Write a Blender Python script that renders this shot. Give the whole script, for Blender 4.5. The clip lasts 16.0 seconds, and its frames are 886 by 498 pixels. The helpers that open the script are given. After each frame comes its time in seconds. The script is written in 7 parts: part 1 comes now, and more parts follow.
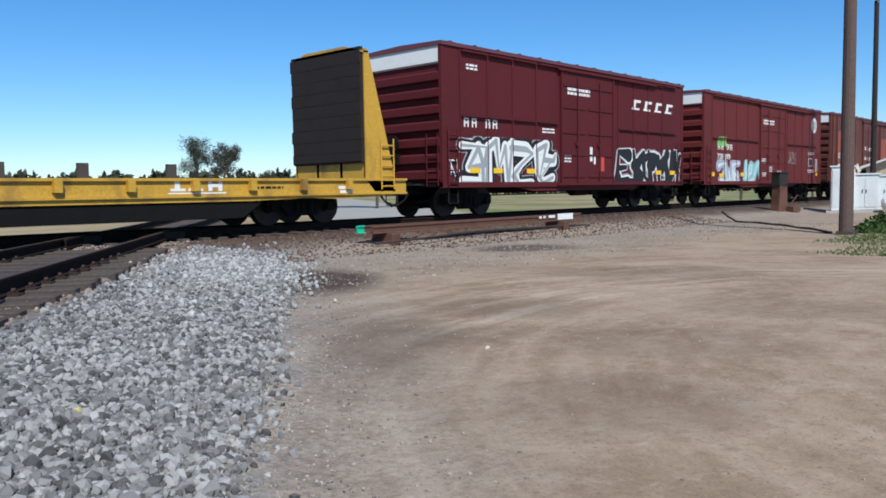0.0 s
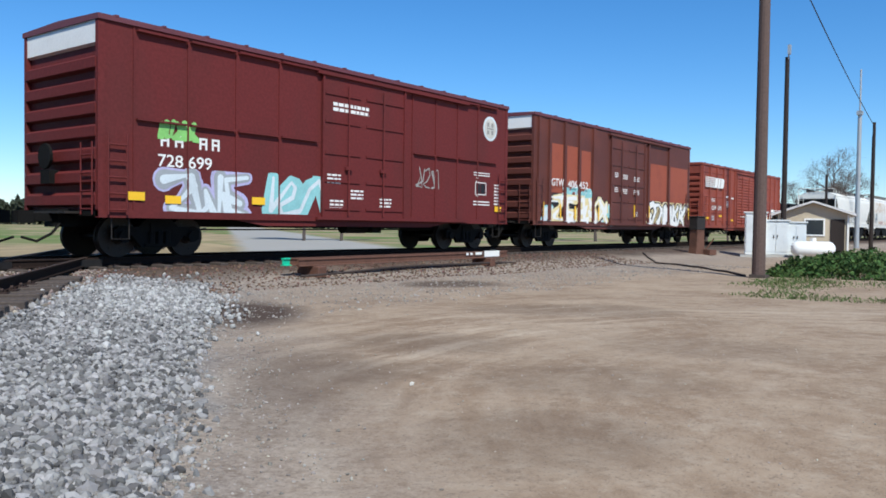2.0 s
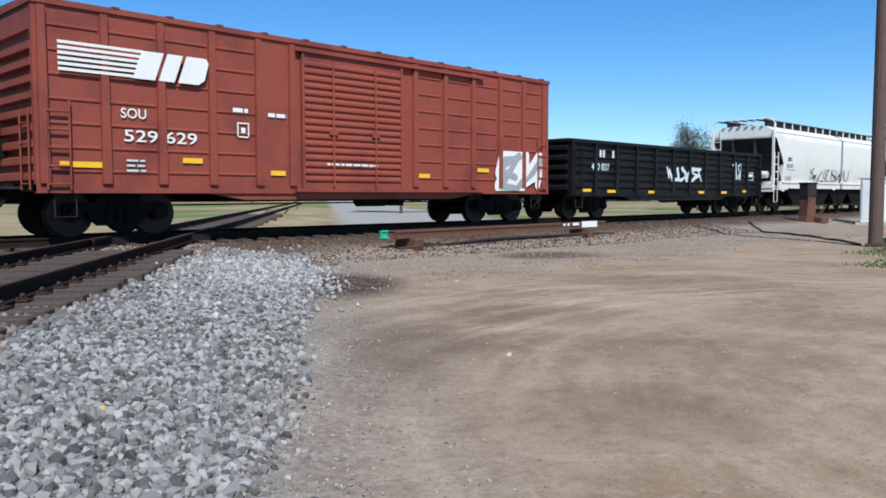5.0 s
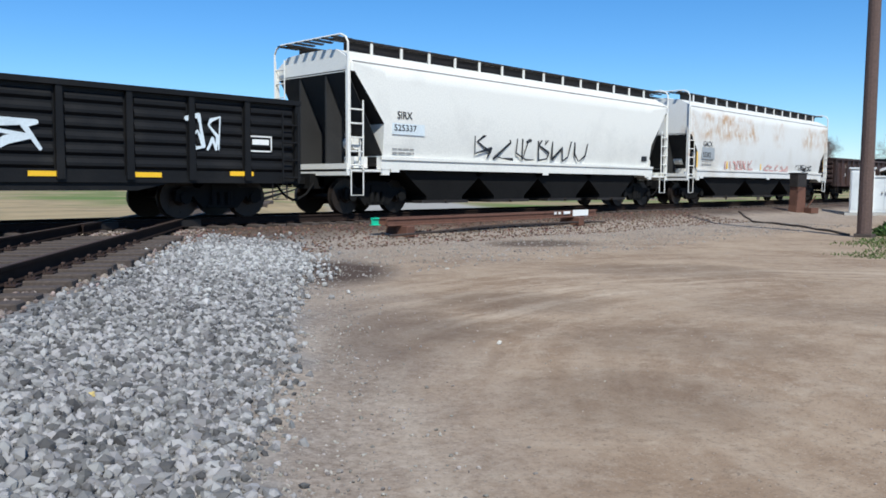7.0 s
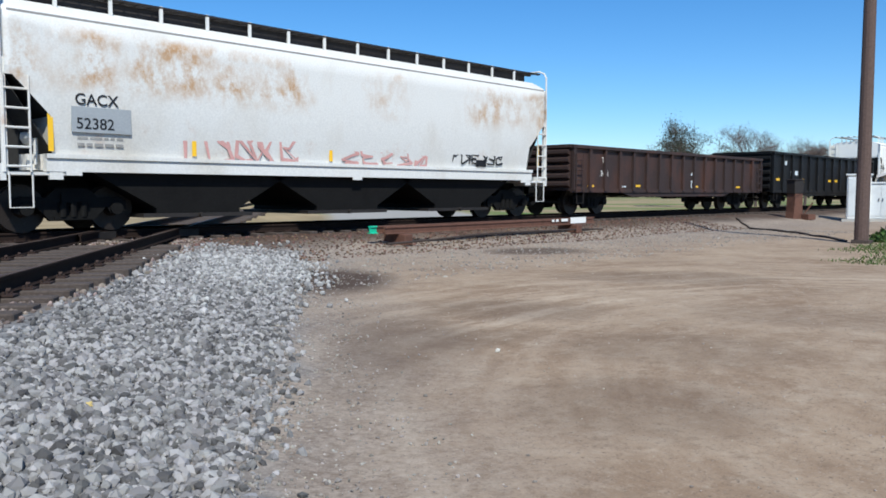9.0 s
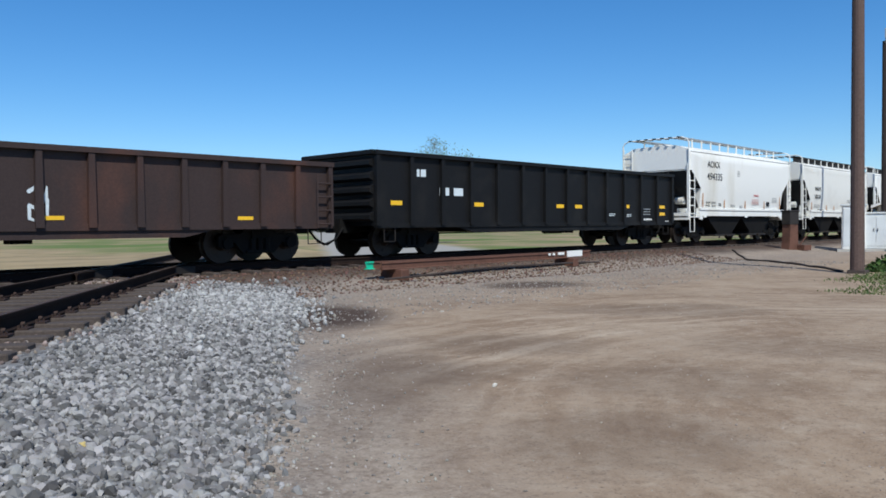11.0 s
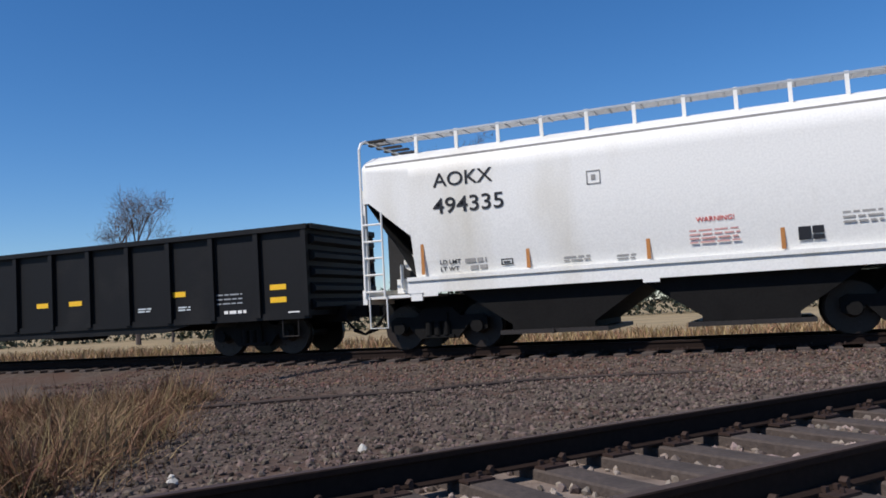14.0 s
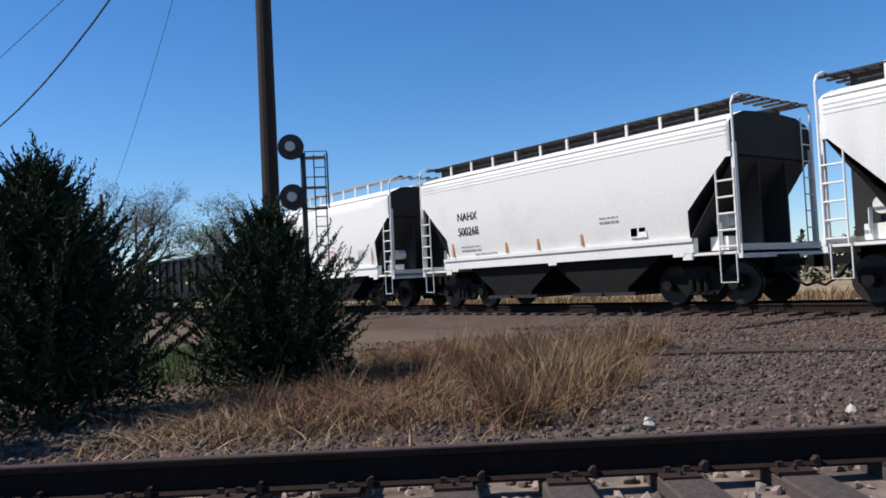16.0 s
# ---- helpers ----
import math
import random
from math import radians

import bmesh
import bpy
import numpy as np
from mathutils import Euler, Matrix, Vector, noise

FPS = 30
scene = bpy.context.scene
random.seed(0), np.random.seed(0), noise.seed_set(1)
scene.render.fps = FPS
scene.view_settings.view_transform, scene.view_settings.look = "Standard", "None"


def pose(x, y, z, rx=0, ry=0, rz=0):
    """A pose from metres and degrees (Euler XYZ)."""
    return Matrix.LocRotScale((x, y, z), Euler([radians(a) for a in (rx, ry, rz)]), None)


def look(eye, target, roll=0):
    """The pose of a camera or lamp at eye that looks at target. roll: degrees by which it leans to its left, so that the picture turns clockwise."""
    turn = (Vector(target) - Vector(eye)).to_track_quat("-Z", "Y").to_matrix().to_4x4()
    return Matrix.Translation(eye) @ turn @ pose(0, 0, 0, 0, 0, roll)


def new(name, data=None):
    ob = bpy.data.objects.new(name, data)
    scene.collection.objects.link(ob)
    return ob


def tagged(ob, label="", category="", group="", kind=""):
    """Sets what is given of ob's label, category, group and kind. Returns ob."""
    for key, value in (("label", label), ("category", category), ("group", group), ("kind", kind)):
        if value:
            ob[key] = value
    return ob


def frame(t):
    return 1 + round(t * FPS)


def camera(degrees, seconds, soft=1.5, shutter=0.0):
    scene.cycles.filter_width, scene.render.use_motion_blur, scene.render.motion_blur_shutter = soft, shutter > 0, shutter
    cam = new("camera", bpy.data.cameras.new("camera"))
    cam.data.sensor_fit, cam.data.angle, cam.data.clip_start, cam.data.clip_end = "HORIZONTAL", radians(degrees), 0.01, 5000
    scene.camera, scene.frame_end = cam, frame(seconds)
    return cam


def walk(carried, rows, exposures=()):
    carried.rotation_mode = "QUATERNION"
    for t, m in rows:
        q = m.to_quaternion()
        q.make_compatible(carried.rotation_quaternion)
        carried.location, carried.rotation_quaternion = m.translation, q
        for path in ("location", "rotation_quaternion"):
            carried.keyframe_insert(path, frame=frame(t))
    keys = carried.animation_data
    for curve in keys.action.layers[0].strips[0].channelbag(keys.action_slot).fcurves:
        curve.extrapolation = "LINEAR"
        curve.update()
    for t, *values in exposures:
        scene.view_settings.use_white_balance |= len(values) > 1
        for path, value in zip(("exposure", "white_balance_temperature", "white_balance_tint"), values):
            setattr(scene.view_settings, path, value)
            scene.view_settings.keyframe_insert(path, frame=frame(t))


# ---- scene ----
cam = camera(57.8, 16.0, soft=1.7)

# z = 0 is the top of the rails; the train's track runs along x
T = 17.28                       # centre line of the train's track
A2 = radians(37.17)             # heading of the crossing track, from +y towards +x
D2 = (math.sin(A2), math.cos(A2))
N2 = (-math.cos(A2), math.sin(A2))
O2 = 3.65                       # centre line of the crossing track, from the origin along N2

PATH = [
    (0, (0.000, 0.000, 0.789), -47.24, -4.16, -0.89),
    (0.5, (0.000, 0.000, 0.789), -48.47, -4.33, -0.57),
    (1, (0.000, 0.000, 0.789), -49.15, -4.19, -0.99),
    (1.5, (0.000, 0.000, 0.789), -50.41, -2.72, -0.98),
    (2, (0.000, 0.000, 0.789), -52.45, -1.66, 0.73),
    (2.5, (0.000, 0.000, 0.789), -49.20, -2.89, 1.08),
    (3, (0.000, 0.000, 0.789), -49.23, -2.62, 0.58),
    (3.5, (0.000, 0.000, 0.789), -48.58, -3.34, 1.24),
    (4, (0.000, 0.000, 0.789), -49.08, -3.43, 0.12),
    (4.5, (0.000, 0.000, 0.789), -43.58, -3.01, -0.54),
    (5, (0.000, 0.000, 0.789), -45.59, -3.73, -0.11),
    (7.5, (0.000, 0.000, 0.789), -46.18, -4.92, 0.44),
    (8, (0.000, 0.000, 0.789), -45.46, -5.49, 0.25),
    (8.5, (0.000, 0.000, 0.789), -45.64, -4.95, 0.47),
    (9, (0.000, 0.000, 0.789), -46.38, -4.04, 0.07),
    (9.5, (0.000, 0.000, 0.789), -46.51, -3.22, -0.63),
    (10, (0.000, 0.000, 0.789), -46.89, -2.11, -0.44),
    (12.5, (0.047, -0.061, 0.789), -43.65, -0.48, -1.50),
    (12.7, (0.146, -0.008, 0.789), -34.51, 1.12, -4.19),
    (13, (0.191, 0.266, 0.789), -20.01, 4.68, -7.01),
    (13.5, (0.167, 0.590, 0.789), -1.14, 4.73, -3.67),
    (14, (0.141, 0.814, 0.789), 22.25, 4.40, -3.14),
    (14.5, (0.009, 0.817, 0.789), 47.47, 3.85, -0.59),
    (15, (-0.057, 0.746, 0.789), 53.05, 3.21, -2.14),
    (15.5, (-0.086, 0.732, 0.789), 53.09, 2.08, -2.01),
    (16, (-0.045, 0.735, 0.789), 53.17, 2.40, -2.82),
]
EXPOSURES = [(0, 0.05, 5850, 7), (1, 0.14, 5850, 7), (8.5, 0.12, 5850, 7), (10, 0.06, 5850, 7), (12.5, -0.30, 5900, 12), (13.0, -0.32, 6050, 15), (13.5, -0.24, 6100, 15), (14, -0.15, 6150, 15), (14.5, 0.02, 6200, 15), (15.0, 0.0, 6200, 15), (15.4, 0.05, 6200, 15), (16, 0.12, 6200, 15)]
walk(cam, [(t, pose(*eye, 90 + pitch, 0, yaw) @ pose(0, 0, 0, 0, 0, roll)) for t, eye, yaw, pitch, roll in PATH], EXPOSURES)

# ---- light ----
SUN_FROM = Vector((-2.0, -3.0, 4.05)).normalized()
world = bpy.data.worlds.new("world")
scene.world = world
world.use_nodes = True
wn = world.node_tree.nodes
sky = wn.new("ShaderNodeTexSky")
sky.sky_type = "NISHITA"
sky.sun_disc = False
sky.sun_elevation = math.asin(SUN_FROM.z)
sky.sun_rotation = math.atan2(SUN_FROM.x, SUN_FROM.y)
sky.altitude = 300
sky.air_density, sky.dust_density, sky.ozone_density = 1.0, 0.15, 6.0
clear = wn.new("ShaderNodeHueSaturation")
clear.inputs["Saturation"].default_value = 1.2
world.node_tree.links.new(sky.outputs[0], clear.inputs["Color"])
world.node_tree.links.new(clear.outputs[0], wn["Background"].inputs[0])
wn["Background"].inputs[1].default_value = 0.12
sun_data = bpy.data.lights.new("sun", "SUN")
sun_data.energy, sun_data.angle, sun_data.color = 4.9, radians(0.55), (1.0, 0.93, 0.81)
sun = new("sun", sun_data)
sun.matrix_world = look(SUN_FROM * 50, (0, 0, 0))

# ---- materials ----


def mat(name, color, rough=0.7, metal=0.0, vary=0.25, scale=1.5, fine=25.0, bump=0.15, second=None, amount=0.5, streak=0.0, spec=0.4):
    """Painted or raw surface: base colour with broad stains, fine grain, an optional second colour in patches or runs, and relief."""
    m = bpy.data.materials.new(name)
    m.use_nodes = True
    n, l = m.node_tree.nodes, m.node_tree.links
    b = n["Principled BSDF"]
    b.inputs["Roughness"].default_value, b.inputs["Metallic"].default_value = rough, metal
    b.inputs["Specular IOR Level"].default_value = spec
    tc = n.new("ShaderNodeTexCoord")
    broad = n.new("ShaderNodeTexNoise")
    broad.inputs["Scale"].default_value, broad.inputs["Detail"].default_value = scale, 6
    grain = n.new("ShaderNodeTexNoise")
    grain.inputs["Scale"].default_value, grain.inputs["Detail"].default_value = fine, 4
    mapping = n.new("ShaderNodeMapping")
    if streak:
        mapping.inputs["Scale"].default_value = (1, 1, streak)
    l.new(tc.outputs["Object"], mapping.inputs[0])
    l.new(mapping.outputs[0], broad.inputs[0])
    l.new(tc.outputs["Object"], grain.inputs[0])
    mix = n.new("ShaderNodeMix")
    mix.data_type = "RGBA"
    other = second or tuple(c * 0.45 for c in color)
    mix.inputs[6].default_value, mix.inputs[7].default_value = (*color, 1), (*other, 1)
    ramp = n.new("ShaderNodeMapRange")
    ramp.inputs["From Min"].default_value, ramp.inputs["From Max"].default_value = 0.62 - 0.24 * amount, 0.86 - 0.24 * amount
    ramp.inputs["To Max"].default_value = 1.0 if second else vary * 2
    l.new(broad.outputs[0], ramp.inputs[0])
    l.new(ramp.outputs[0], mix.inputs[0])
    hsv = n.new("ShaderNodeHueSaturation")
    val = n.new("ShaderNodeMapRange")
    val.inputs["From Min"].default_value, val.inputs["From Max"].default_value = 0.3, 0.7
    val.inputs["To Min"].default_value, val.inputs["To Max"].default_value = 1 - vary * 0.6, 1 + vary * 0.6
    l.new(grain.outputs[0], val.inputs[0])
    l.new(val.outputs[0], hsv.inputs["Value"])
    l.new(mix.outputs[2], hsv.inputs["Color"])
    l.new(hsv.outputs[0], b.inputs["Base Color"])
    if bump:
        bp = n.new("ShaderNodeBump")
        bp.inputs["Strength"].default_value, bp.inputs["Distance"].default_value = bump, 0.02
        l.new(grain.outputs[0], bp.inputs["Height"])
        l.new(bp.outputs[0], b.inputs["Normal"])
    return m


BOX_RED = mat("boxcar_red", (0.122, 0.021, 0.020), 0.65, vary=0.22, scale=0.7, fine=14, bump=0.05, second=(0.095, 0.022, 0.020), amount=0.5, streak=0.4, spec=0.22)
BOX_CRIMSON = mat("boxcar_crimson", (0.092, 0.014, 0.017), 0.65, vary=0.22, scale=0.7, fine=14, bump=0.05, second=(0.075, 0.014, 0.015), amount=0.5, streak=0.4, spec=0.2)
BOX_BROWN = mat("boxcar_brown", (0.098, 0.029, 0.021), 0.6, vary=0.16, scale=0.7, bump=0.05, second=(0.135, 0.038, 0.025), amount=0.55)
FADED_RED = mat("faded_red", (0.25, 0.056, 0.034), 0.65, vary=0.2, scale=0.8, bump=0.06, second=(0.14, 0.03, 0.024), amount=0.45)
ROOF_DARK = mat("roof_dark", (0.13, 0.04, 0.05), 0.6, vary=0.2)
WHITE_PAINT = mat("white_paint", (0.78, 0.77, 0.73), 0.5, vary=0.08, scale=1.2, bump=0.02, amount=0.3)
HOPPER_WHITE = mat("hopper_white", (0.79, 0.78, 0.73), 0.5, vary=0.10, scale=0.6, bump=0.02, second=(0.60, 0.56, 0.46), amount=0.3, streak=0.25)
HOPPER_CREAM = mat("hopper_cream", (0.73, 0.715, 0.655), 0.55, vary=0.12, scale=0.8, bump=0.02, amount=0.4)
GREY_DIRT = mat("grey_dirt", (0.30, 0.29, 0.27), 0.8, vary=0.2)
# near-black: shade under slopes and on rear ends put into colour, plus dirt
SLOPE = mat("slope_shade_dirt", (0.022, 0.021, 0.020), 0.85, vary=0.2)
CAR_BLACK = mat("car_black", (0.0085, 0.0085, 0.009), 0.55, vary=0.25, scale=1.0, bump=0.03, second=(0.017, 0.016, 0.015), amount=0.4, spec=0.2)
GON_BROWN = mat("gondola_brown", (0.036, 0.022, 0.019), 0.65, vary=0.25, scale=0.9, bump=0.08, second=(0.08, 0.034, 0.022), amount=0.45, streak=0.5)
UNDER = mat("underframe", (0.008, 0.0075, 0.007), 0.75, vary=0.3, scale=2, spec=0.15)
STEEL_DIRTY = mat("dirty_steel", (0.030, 0.025, 0.022), 0.6, metal=0.2, vary=0.3)
WHEEL = mat("wheel_steel", (0.025, 0.018, 0.014), 0.5, metal=0.3, vary=0.3)
YELLOW = mat("yellow_paint", (0.52, 0.30, 0.035), 0.5, vary=0.25, scale=1.4, bump=0.03, second=(0.20, 0.115, 0.035), amount=0.52, streak=0.5)
REFLECT = mat("yellow_reflector", (0.85, 0.50, 0.02), 0.35, vary=0.05, bump=0)
ORANGE_STRIP = mat("orange_strip", (0.45, 0.19, 0.05), 0.5, vary=0.1, bump=0)
BULKHEAD = mat("bulkhead_wood", (0.018, 0.012, 0.010), 0.8, vary=0.3, scale=2, fine=18, bump=0.2)
PAINT_BLACK = mat("paint_black", (0.012, 0.012, 0.014), 0.5, vary=0.1, bump=0)
PAINT_GREY = mat("paint_grey", (0.33, 0.35, 0.36), 0.5, vary=0.1, bump=0)
PAINT_PALE = mat("spray_pale", (0.62, 0.68, 0.70), 0.6, vary=0.15, bump=0)
PAINT_CREAM = mat("spray_cream", (0.72, 0.60, 0.30), 0.6, vary=0.2, bump=0, second=(0.75, 0.7, 0.55))
PAINT_AQUA = mat("spray_aqua", (0.28, 0.55, 0.55), 0.6, vary=0.15, bump=0)
PAINT_LILAC = mat("spray_lilac", (0.45, 0.42, 0.62), 0.6, vary=0.15, bump=0)
PAINT_GREEN = mat("spray_green", (0.25, 0.55, 0.15), 0.6, vary=0.15, bump=0)
PAINT_ROSE = mat("spray_rose", (0.55, 0.30, 0.27), 0.6, vary=0.15, bump=0)
RED_TEXT = mat("red_text", (0.55, 0.06, 0.04), 0.5, vary=0.05, bump=0)
RAIL_SIDE = mat("rail_rust", (0.022, 0.014, 0.011), 0.85, metal=0.0, spec=0.12, vary=0.25, scale=3)
RAIL_TOP = mat("rail_head", (0.075, 0.050, 0.038), 0.6, metal=0.15, spec=0.25, vary=0.2, scale=3)
PILE_RUST = mat("pile_rust", (0.12, 0.055, 0.035), 0.75, vary=0.3, scale=3)
TIE_WOOD = mat("tie_wood", (0.075, 0.058, 0.048), 0.9, vary=0.35, scale=2.5, fine=30, bump=0.5)
PLATE = mat("tie_plate", (0.045, 0.026, 0.02), 0.7, metal=0.2, vary=0.3)
POLE_WOOD = mat("pole_wood", (0.105, 0.070, 0.058), 0.9, vary=0.3, scale=1.5, fine=20, bump=0.4, streak=0.1)
POLE_DARK = mat("pole_dark", (0.028, 0.020, 0.017), 0.9, vary=0.3, scale=1.5, fine=20, bump=0.4, streak=0.1)
GALV = mat("galvanised", (0.45, 0.46, 0.46), 0.45, metal=0.5, vary=0.15)
CABINET = mat("cabinet_paint", (0.62, 0.64, 0.63), 0.45, vary=0.1)
TANK = mat("tank_white", (0.80, 0.79, 0.75), 0.35, vary=0.05)
SIGNAL_BLACK = mat("signal_black", (0.016, 0.016, 0.017), 0.5, vary=0.2)
BEIGE = mat("beige_siding", (0.50, 0.42, 0.30), 0.75, vary=0.12)
ROOF_PALE = mat("roof_pale", (0.62, 0.60, 0.57), 0.5, vary=0.12)
GLASS = mat("window_dark", (0.03, 0.035, 0.04), 0.1, vary=0.1, bump=0)
GREEN_PAINT = mat("green_paint", (0.03, 0.45, 0.26), 0.5, vary=0.15, bump=0)
WIRE = mat("wire", (0.02, 0.02, 0.02), 0.6, bump=0)
CONCRETE = mat("concrete", (0.42, 0.40, 0.36), 0.85, vary=0.15)
WIRE_BROWN = mat("old_cable", (0.05, 0.035, 0.028), 0.8, bump=0)


def leafy(name, color, spread=0.35, rough=0.8):
    """Leaves, blades and stones: one colour that varies from piece to piece."""
    m = bpy.data.materials.new(name)
    m.use_nodes = True
    n, l = m.node_tree.nodes, m.node_tree.links
    b = n["Principled BSDF"]
    b.inputs["Roughness"].default_value = rough
    b.inputs["Specular IOR Level"].default_value = 0.25
    geo = n.new("ShaderNodeNewGeometry")
    mr = n.new("ShaderNodeMapRange")
    mr.inputs["To Min"].default_value, mr.inputs["To Max"].default_value = 1 - spread, 1 + spread
    hsv = n.new("ShaderNodeHueSaturation")
    hsv.inputs["Color"].default_value = (*color, 1)
    hue = n.new("ShaderNodeMapRange")
    hue.inputs["To Min"].default_value, hue.inputs["To Max"].default_value = 0.47, 0.53
    mul = n.new("ShaderNodeMath")
    mul.operation = "MULTIPLY"
    mul.inputs[1].default_value = 7.31
    fr = n.new("ShaderNodeMath")
    fr.operation = "FRACT"
    l.new(geo.outputs["Random Per Island"], mr.inputs[0])
    l.new(geo.outputs["Random Per Island"], mul.inputs[0])
    l.new(mul.outputs[0], fr.inputs[0])
    l.new(fr.outputs[0], hue.inputs[0])
    l.new(hue.outputs[0], hsv.inputs["Hue"])
    l.new(mr.outputs[0], hsv.inputs["Value"])
    l.new(hsv.outputs[0], b.inputs["Base Color"])
    return m


STONE_GREY = leafy("stone_grey", (0.215, 0.205, 0.196), 0.72)
STONE_MIXED = leafy("stone_mixed", (0.215, 0.172, 0.145), 0.6)
STONE_HEAP = leafy("stone_heap", (0.30, 0.29, 0.275), 0.5)
STONE_RUST = leafy("stone_rust", (0.115, 0.070, 0.050), 0.6)
STONE_BROWN = leafy("stone_brown", (0.105, 0.079, 0.063), 0.7)
STONE_EDGE = leafy("stone_edge", (0.26, 0.235, 0.205), 0.45)
STONE_DIRT = leafy("stone_dirt", (0.33, 0.29, 0.24), 0.35)
STONE_PALE = leafy("stone_pale", (0.50, 0.47, 0.42), 0.2)
STONE_TAN = leafy("stone_tan", (0.48, 0.34, 0.14), 0.2)
BLADE_DRY = leafy("dry_grass", (0.245, 0.165, 0.088), 0.7)
BLADE_RUST = leafy("rusty_grass", (0.155, 0.085, 0.044), 0.55)
BLADE_GREEN = leafy("green_grass", (0.085, 0.12, 0.035), 0.4)
JUNIPER = leafy("juniper_leaf", (0.027, 0.040, 0.017), 0.65)
WEED = leafy("weed_leaf", (0.045, 0.085, 0.02), 0.45)
BARE_TWIG = leafy("bare_twig", (0.13, 0.10, 0.085), 0.3)
SPRING_LEAF = leafy("spring_leaf", (0.14, 0.17, 0.06), 0.35)
FAR_LEAF = leafy("far_leaf", (0.042, 0.050, 0.032), 0.4)
BARK = mat("bark", (0.09, 0.07, 0.06), 0.9, vary=0.3, bump=0.4)


def rusted_white():
    """White hopper paint with blotches of rust that gather under the eave and run down a little."""
    m = mat("hopper_rusty", (0.68, 0.67, 0.63), 0.6, vary=0.12, scale=0.6, bump=0.03, second=(0.56, 0.52, 0.45), amount=0.42, streak=0.5)
    n, l = m.node_tree.nodes, m.node_tree.links
    b = n["Principled BSDF"]
    old = b.inputs["Base Color"].links[0].from_socket
    tc = n.new("ShaderNodeTexCoord")
    xyz = n.new("ShaderNodeSeparateXYZ")
    l.new(tc.outputs["Object"], xyz.inputs[0])

    def blotch(stretch, scale, lo, hi, rough):
        mp = n.new("ShaderNodeMapping")
        mp.inputs["Scale"].default_value = stretch
        t = n.new("ShaderNodeTexNoise")
        t.inputs["Scale"].default_value, t.inputs["Detail"].default_value, t.inputs["Roughness"].default_value = scale, 9, rough
        l.new(tc.outputs["Object"], mp.inputs[0])
        l.new(mp.outputs[0], t.inputs[0])
        r = n.new("ShaderNodeMapRange")
        r.inputs["From Min"].default_value, r.inputs["From Max"].default_value = lo, hi
        l.new(t.outputs[0], r.inputs[0])
        return r.outputs[0]

    def zone(lo, hi):
        r = n.new("ShaderNodeMapRange")
        r.interpolation_type = "SMOOTHSTEP"
        r.inputs["From Min"].default_value, r.inputs["From Max"].default_value = lo, hi
        l.new(xyz.outputs[2], r.inputs[0])
        return r.outputs[0]

    def times(*socks):
        out = socks[0]
        for other in socks[1:]:
            k = n.new("ShaderNodeMath")
            k.operation = "MULTIPLY"
            l.new(out, k.inputs[0])
            l.new(other, k.inputs[1])
            out = k.outputs[0]
        return out

    patch = times(blotch((1, 1, 0.5), 0.5, 0.44, 0.58, 0.5), blotch((1, 1, 0.75), 3.0, 0.42, 0.62, 0.72), zone(2.5, 3.1), zone(4.0, 3.75))
    low = times(blotch((1, 1, 0.7), 1.0, 0.56, 0.68, 0.6), blotch((1, 1, 1), 5.0, 0.45, 0.65, 0.7), zone(1.4, 1.6), zone(2.5, 1.9))
    for mask, color in ((patch, (0.44, 0.26, 0.12)), (low, (0.46, 0.30, 0.20))):
        x = n.new("ShaderNodeMix")
        x.data_type = "RGBA"
        l.new(mask, x.inputs[0])
        l.new(old, x.inputs[6])
        x.inputs[7].default_value = (*color, 1)
        old = x.outputs[2]
    l.new(old, b.inputs["Base Color"])
    return m


HOPPER_RUST = rusted_white()


# oil and damp stains on the dirt: centre, half length, half width, heading, depth
STAINS = ((7.6, 9.7, 0.95, 1.6, -0.67, 1.0), (14.6, 11.0, 1.1, 0.9, -0.93, 0.8), (5.0, 5.3, 0.7, 1.3, -0.75, 0.3), (5.4, 5.0, 0.9, 0.5, -0.4, 0.22), (7.2, 5.8, 1.0, 0.8, -0.9, 0.32), (11.5, 6.2, 1.6, 0.9, -1.0, 0.28),
          (4.5, 2.6, 0.8, 0.8, -1.0, 0.28), (6.3, 3.2, 1.0, 0.7, -1.1, 0.22), (3.9, 4.5, 0.4, 0.9, -0.7, 0.2), (9.0, 3.0, 1.2, 0.8, -1.2, 0.2))


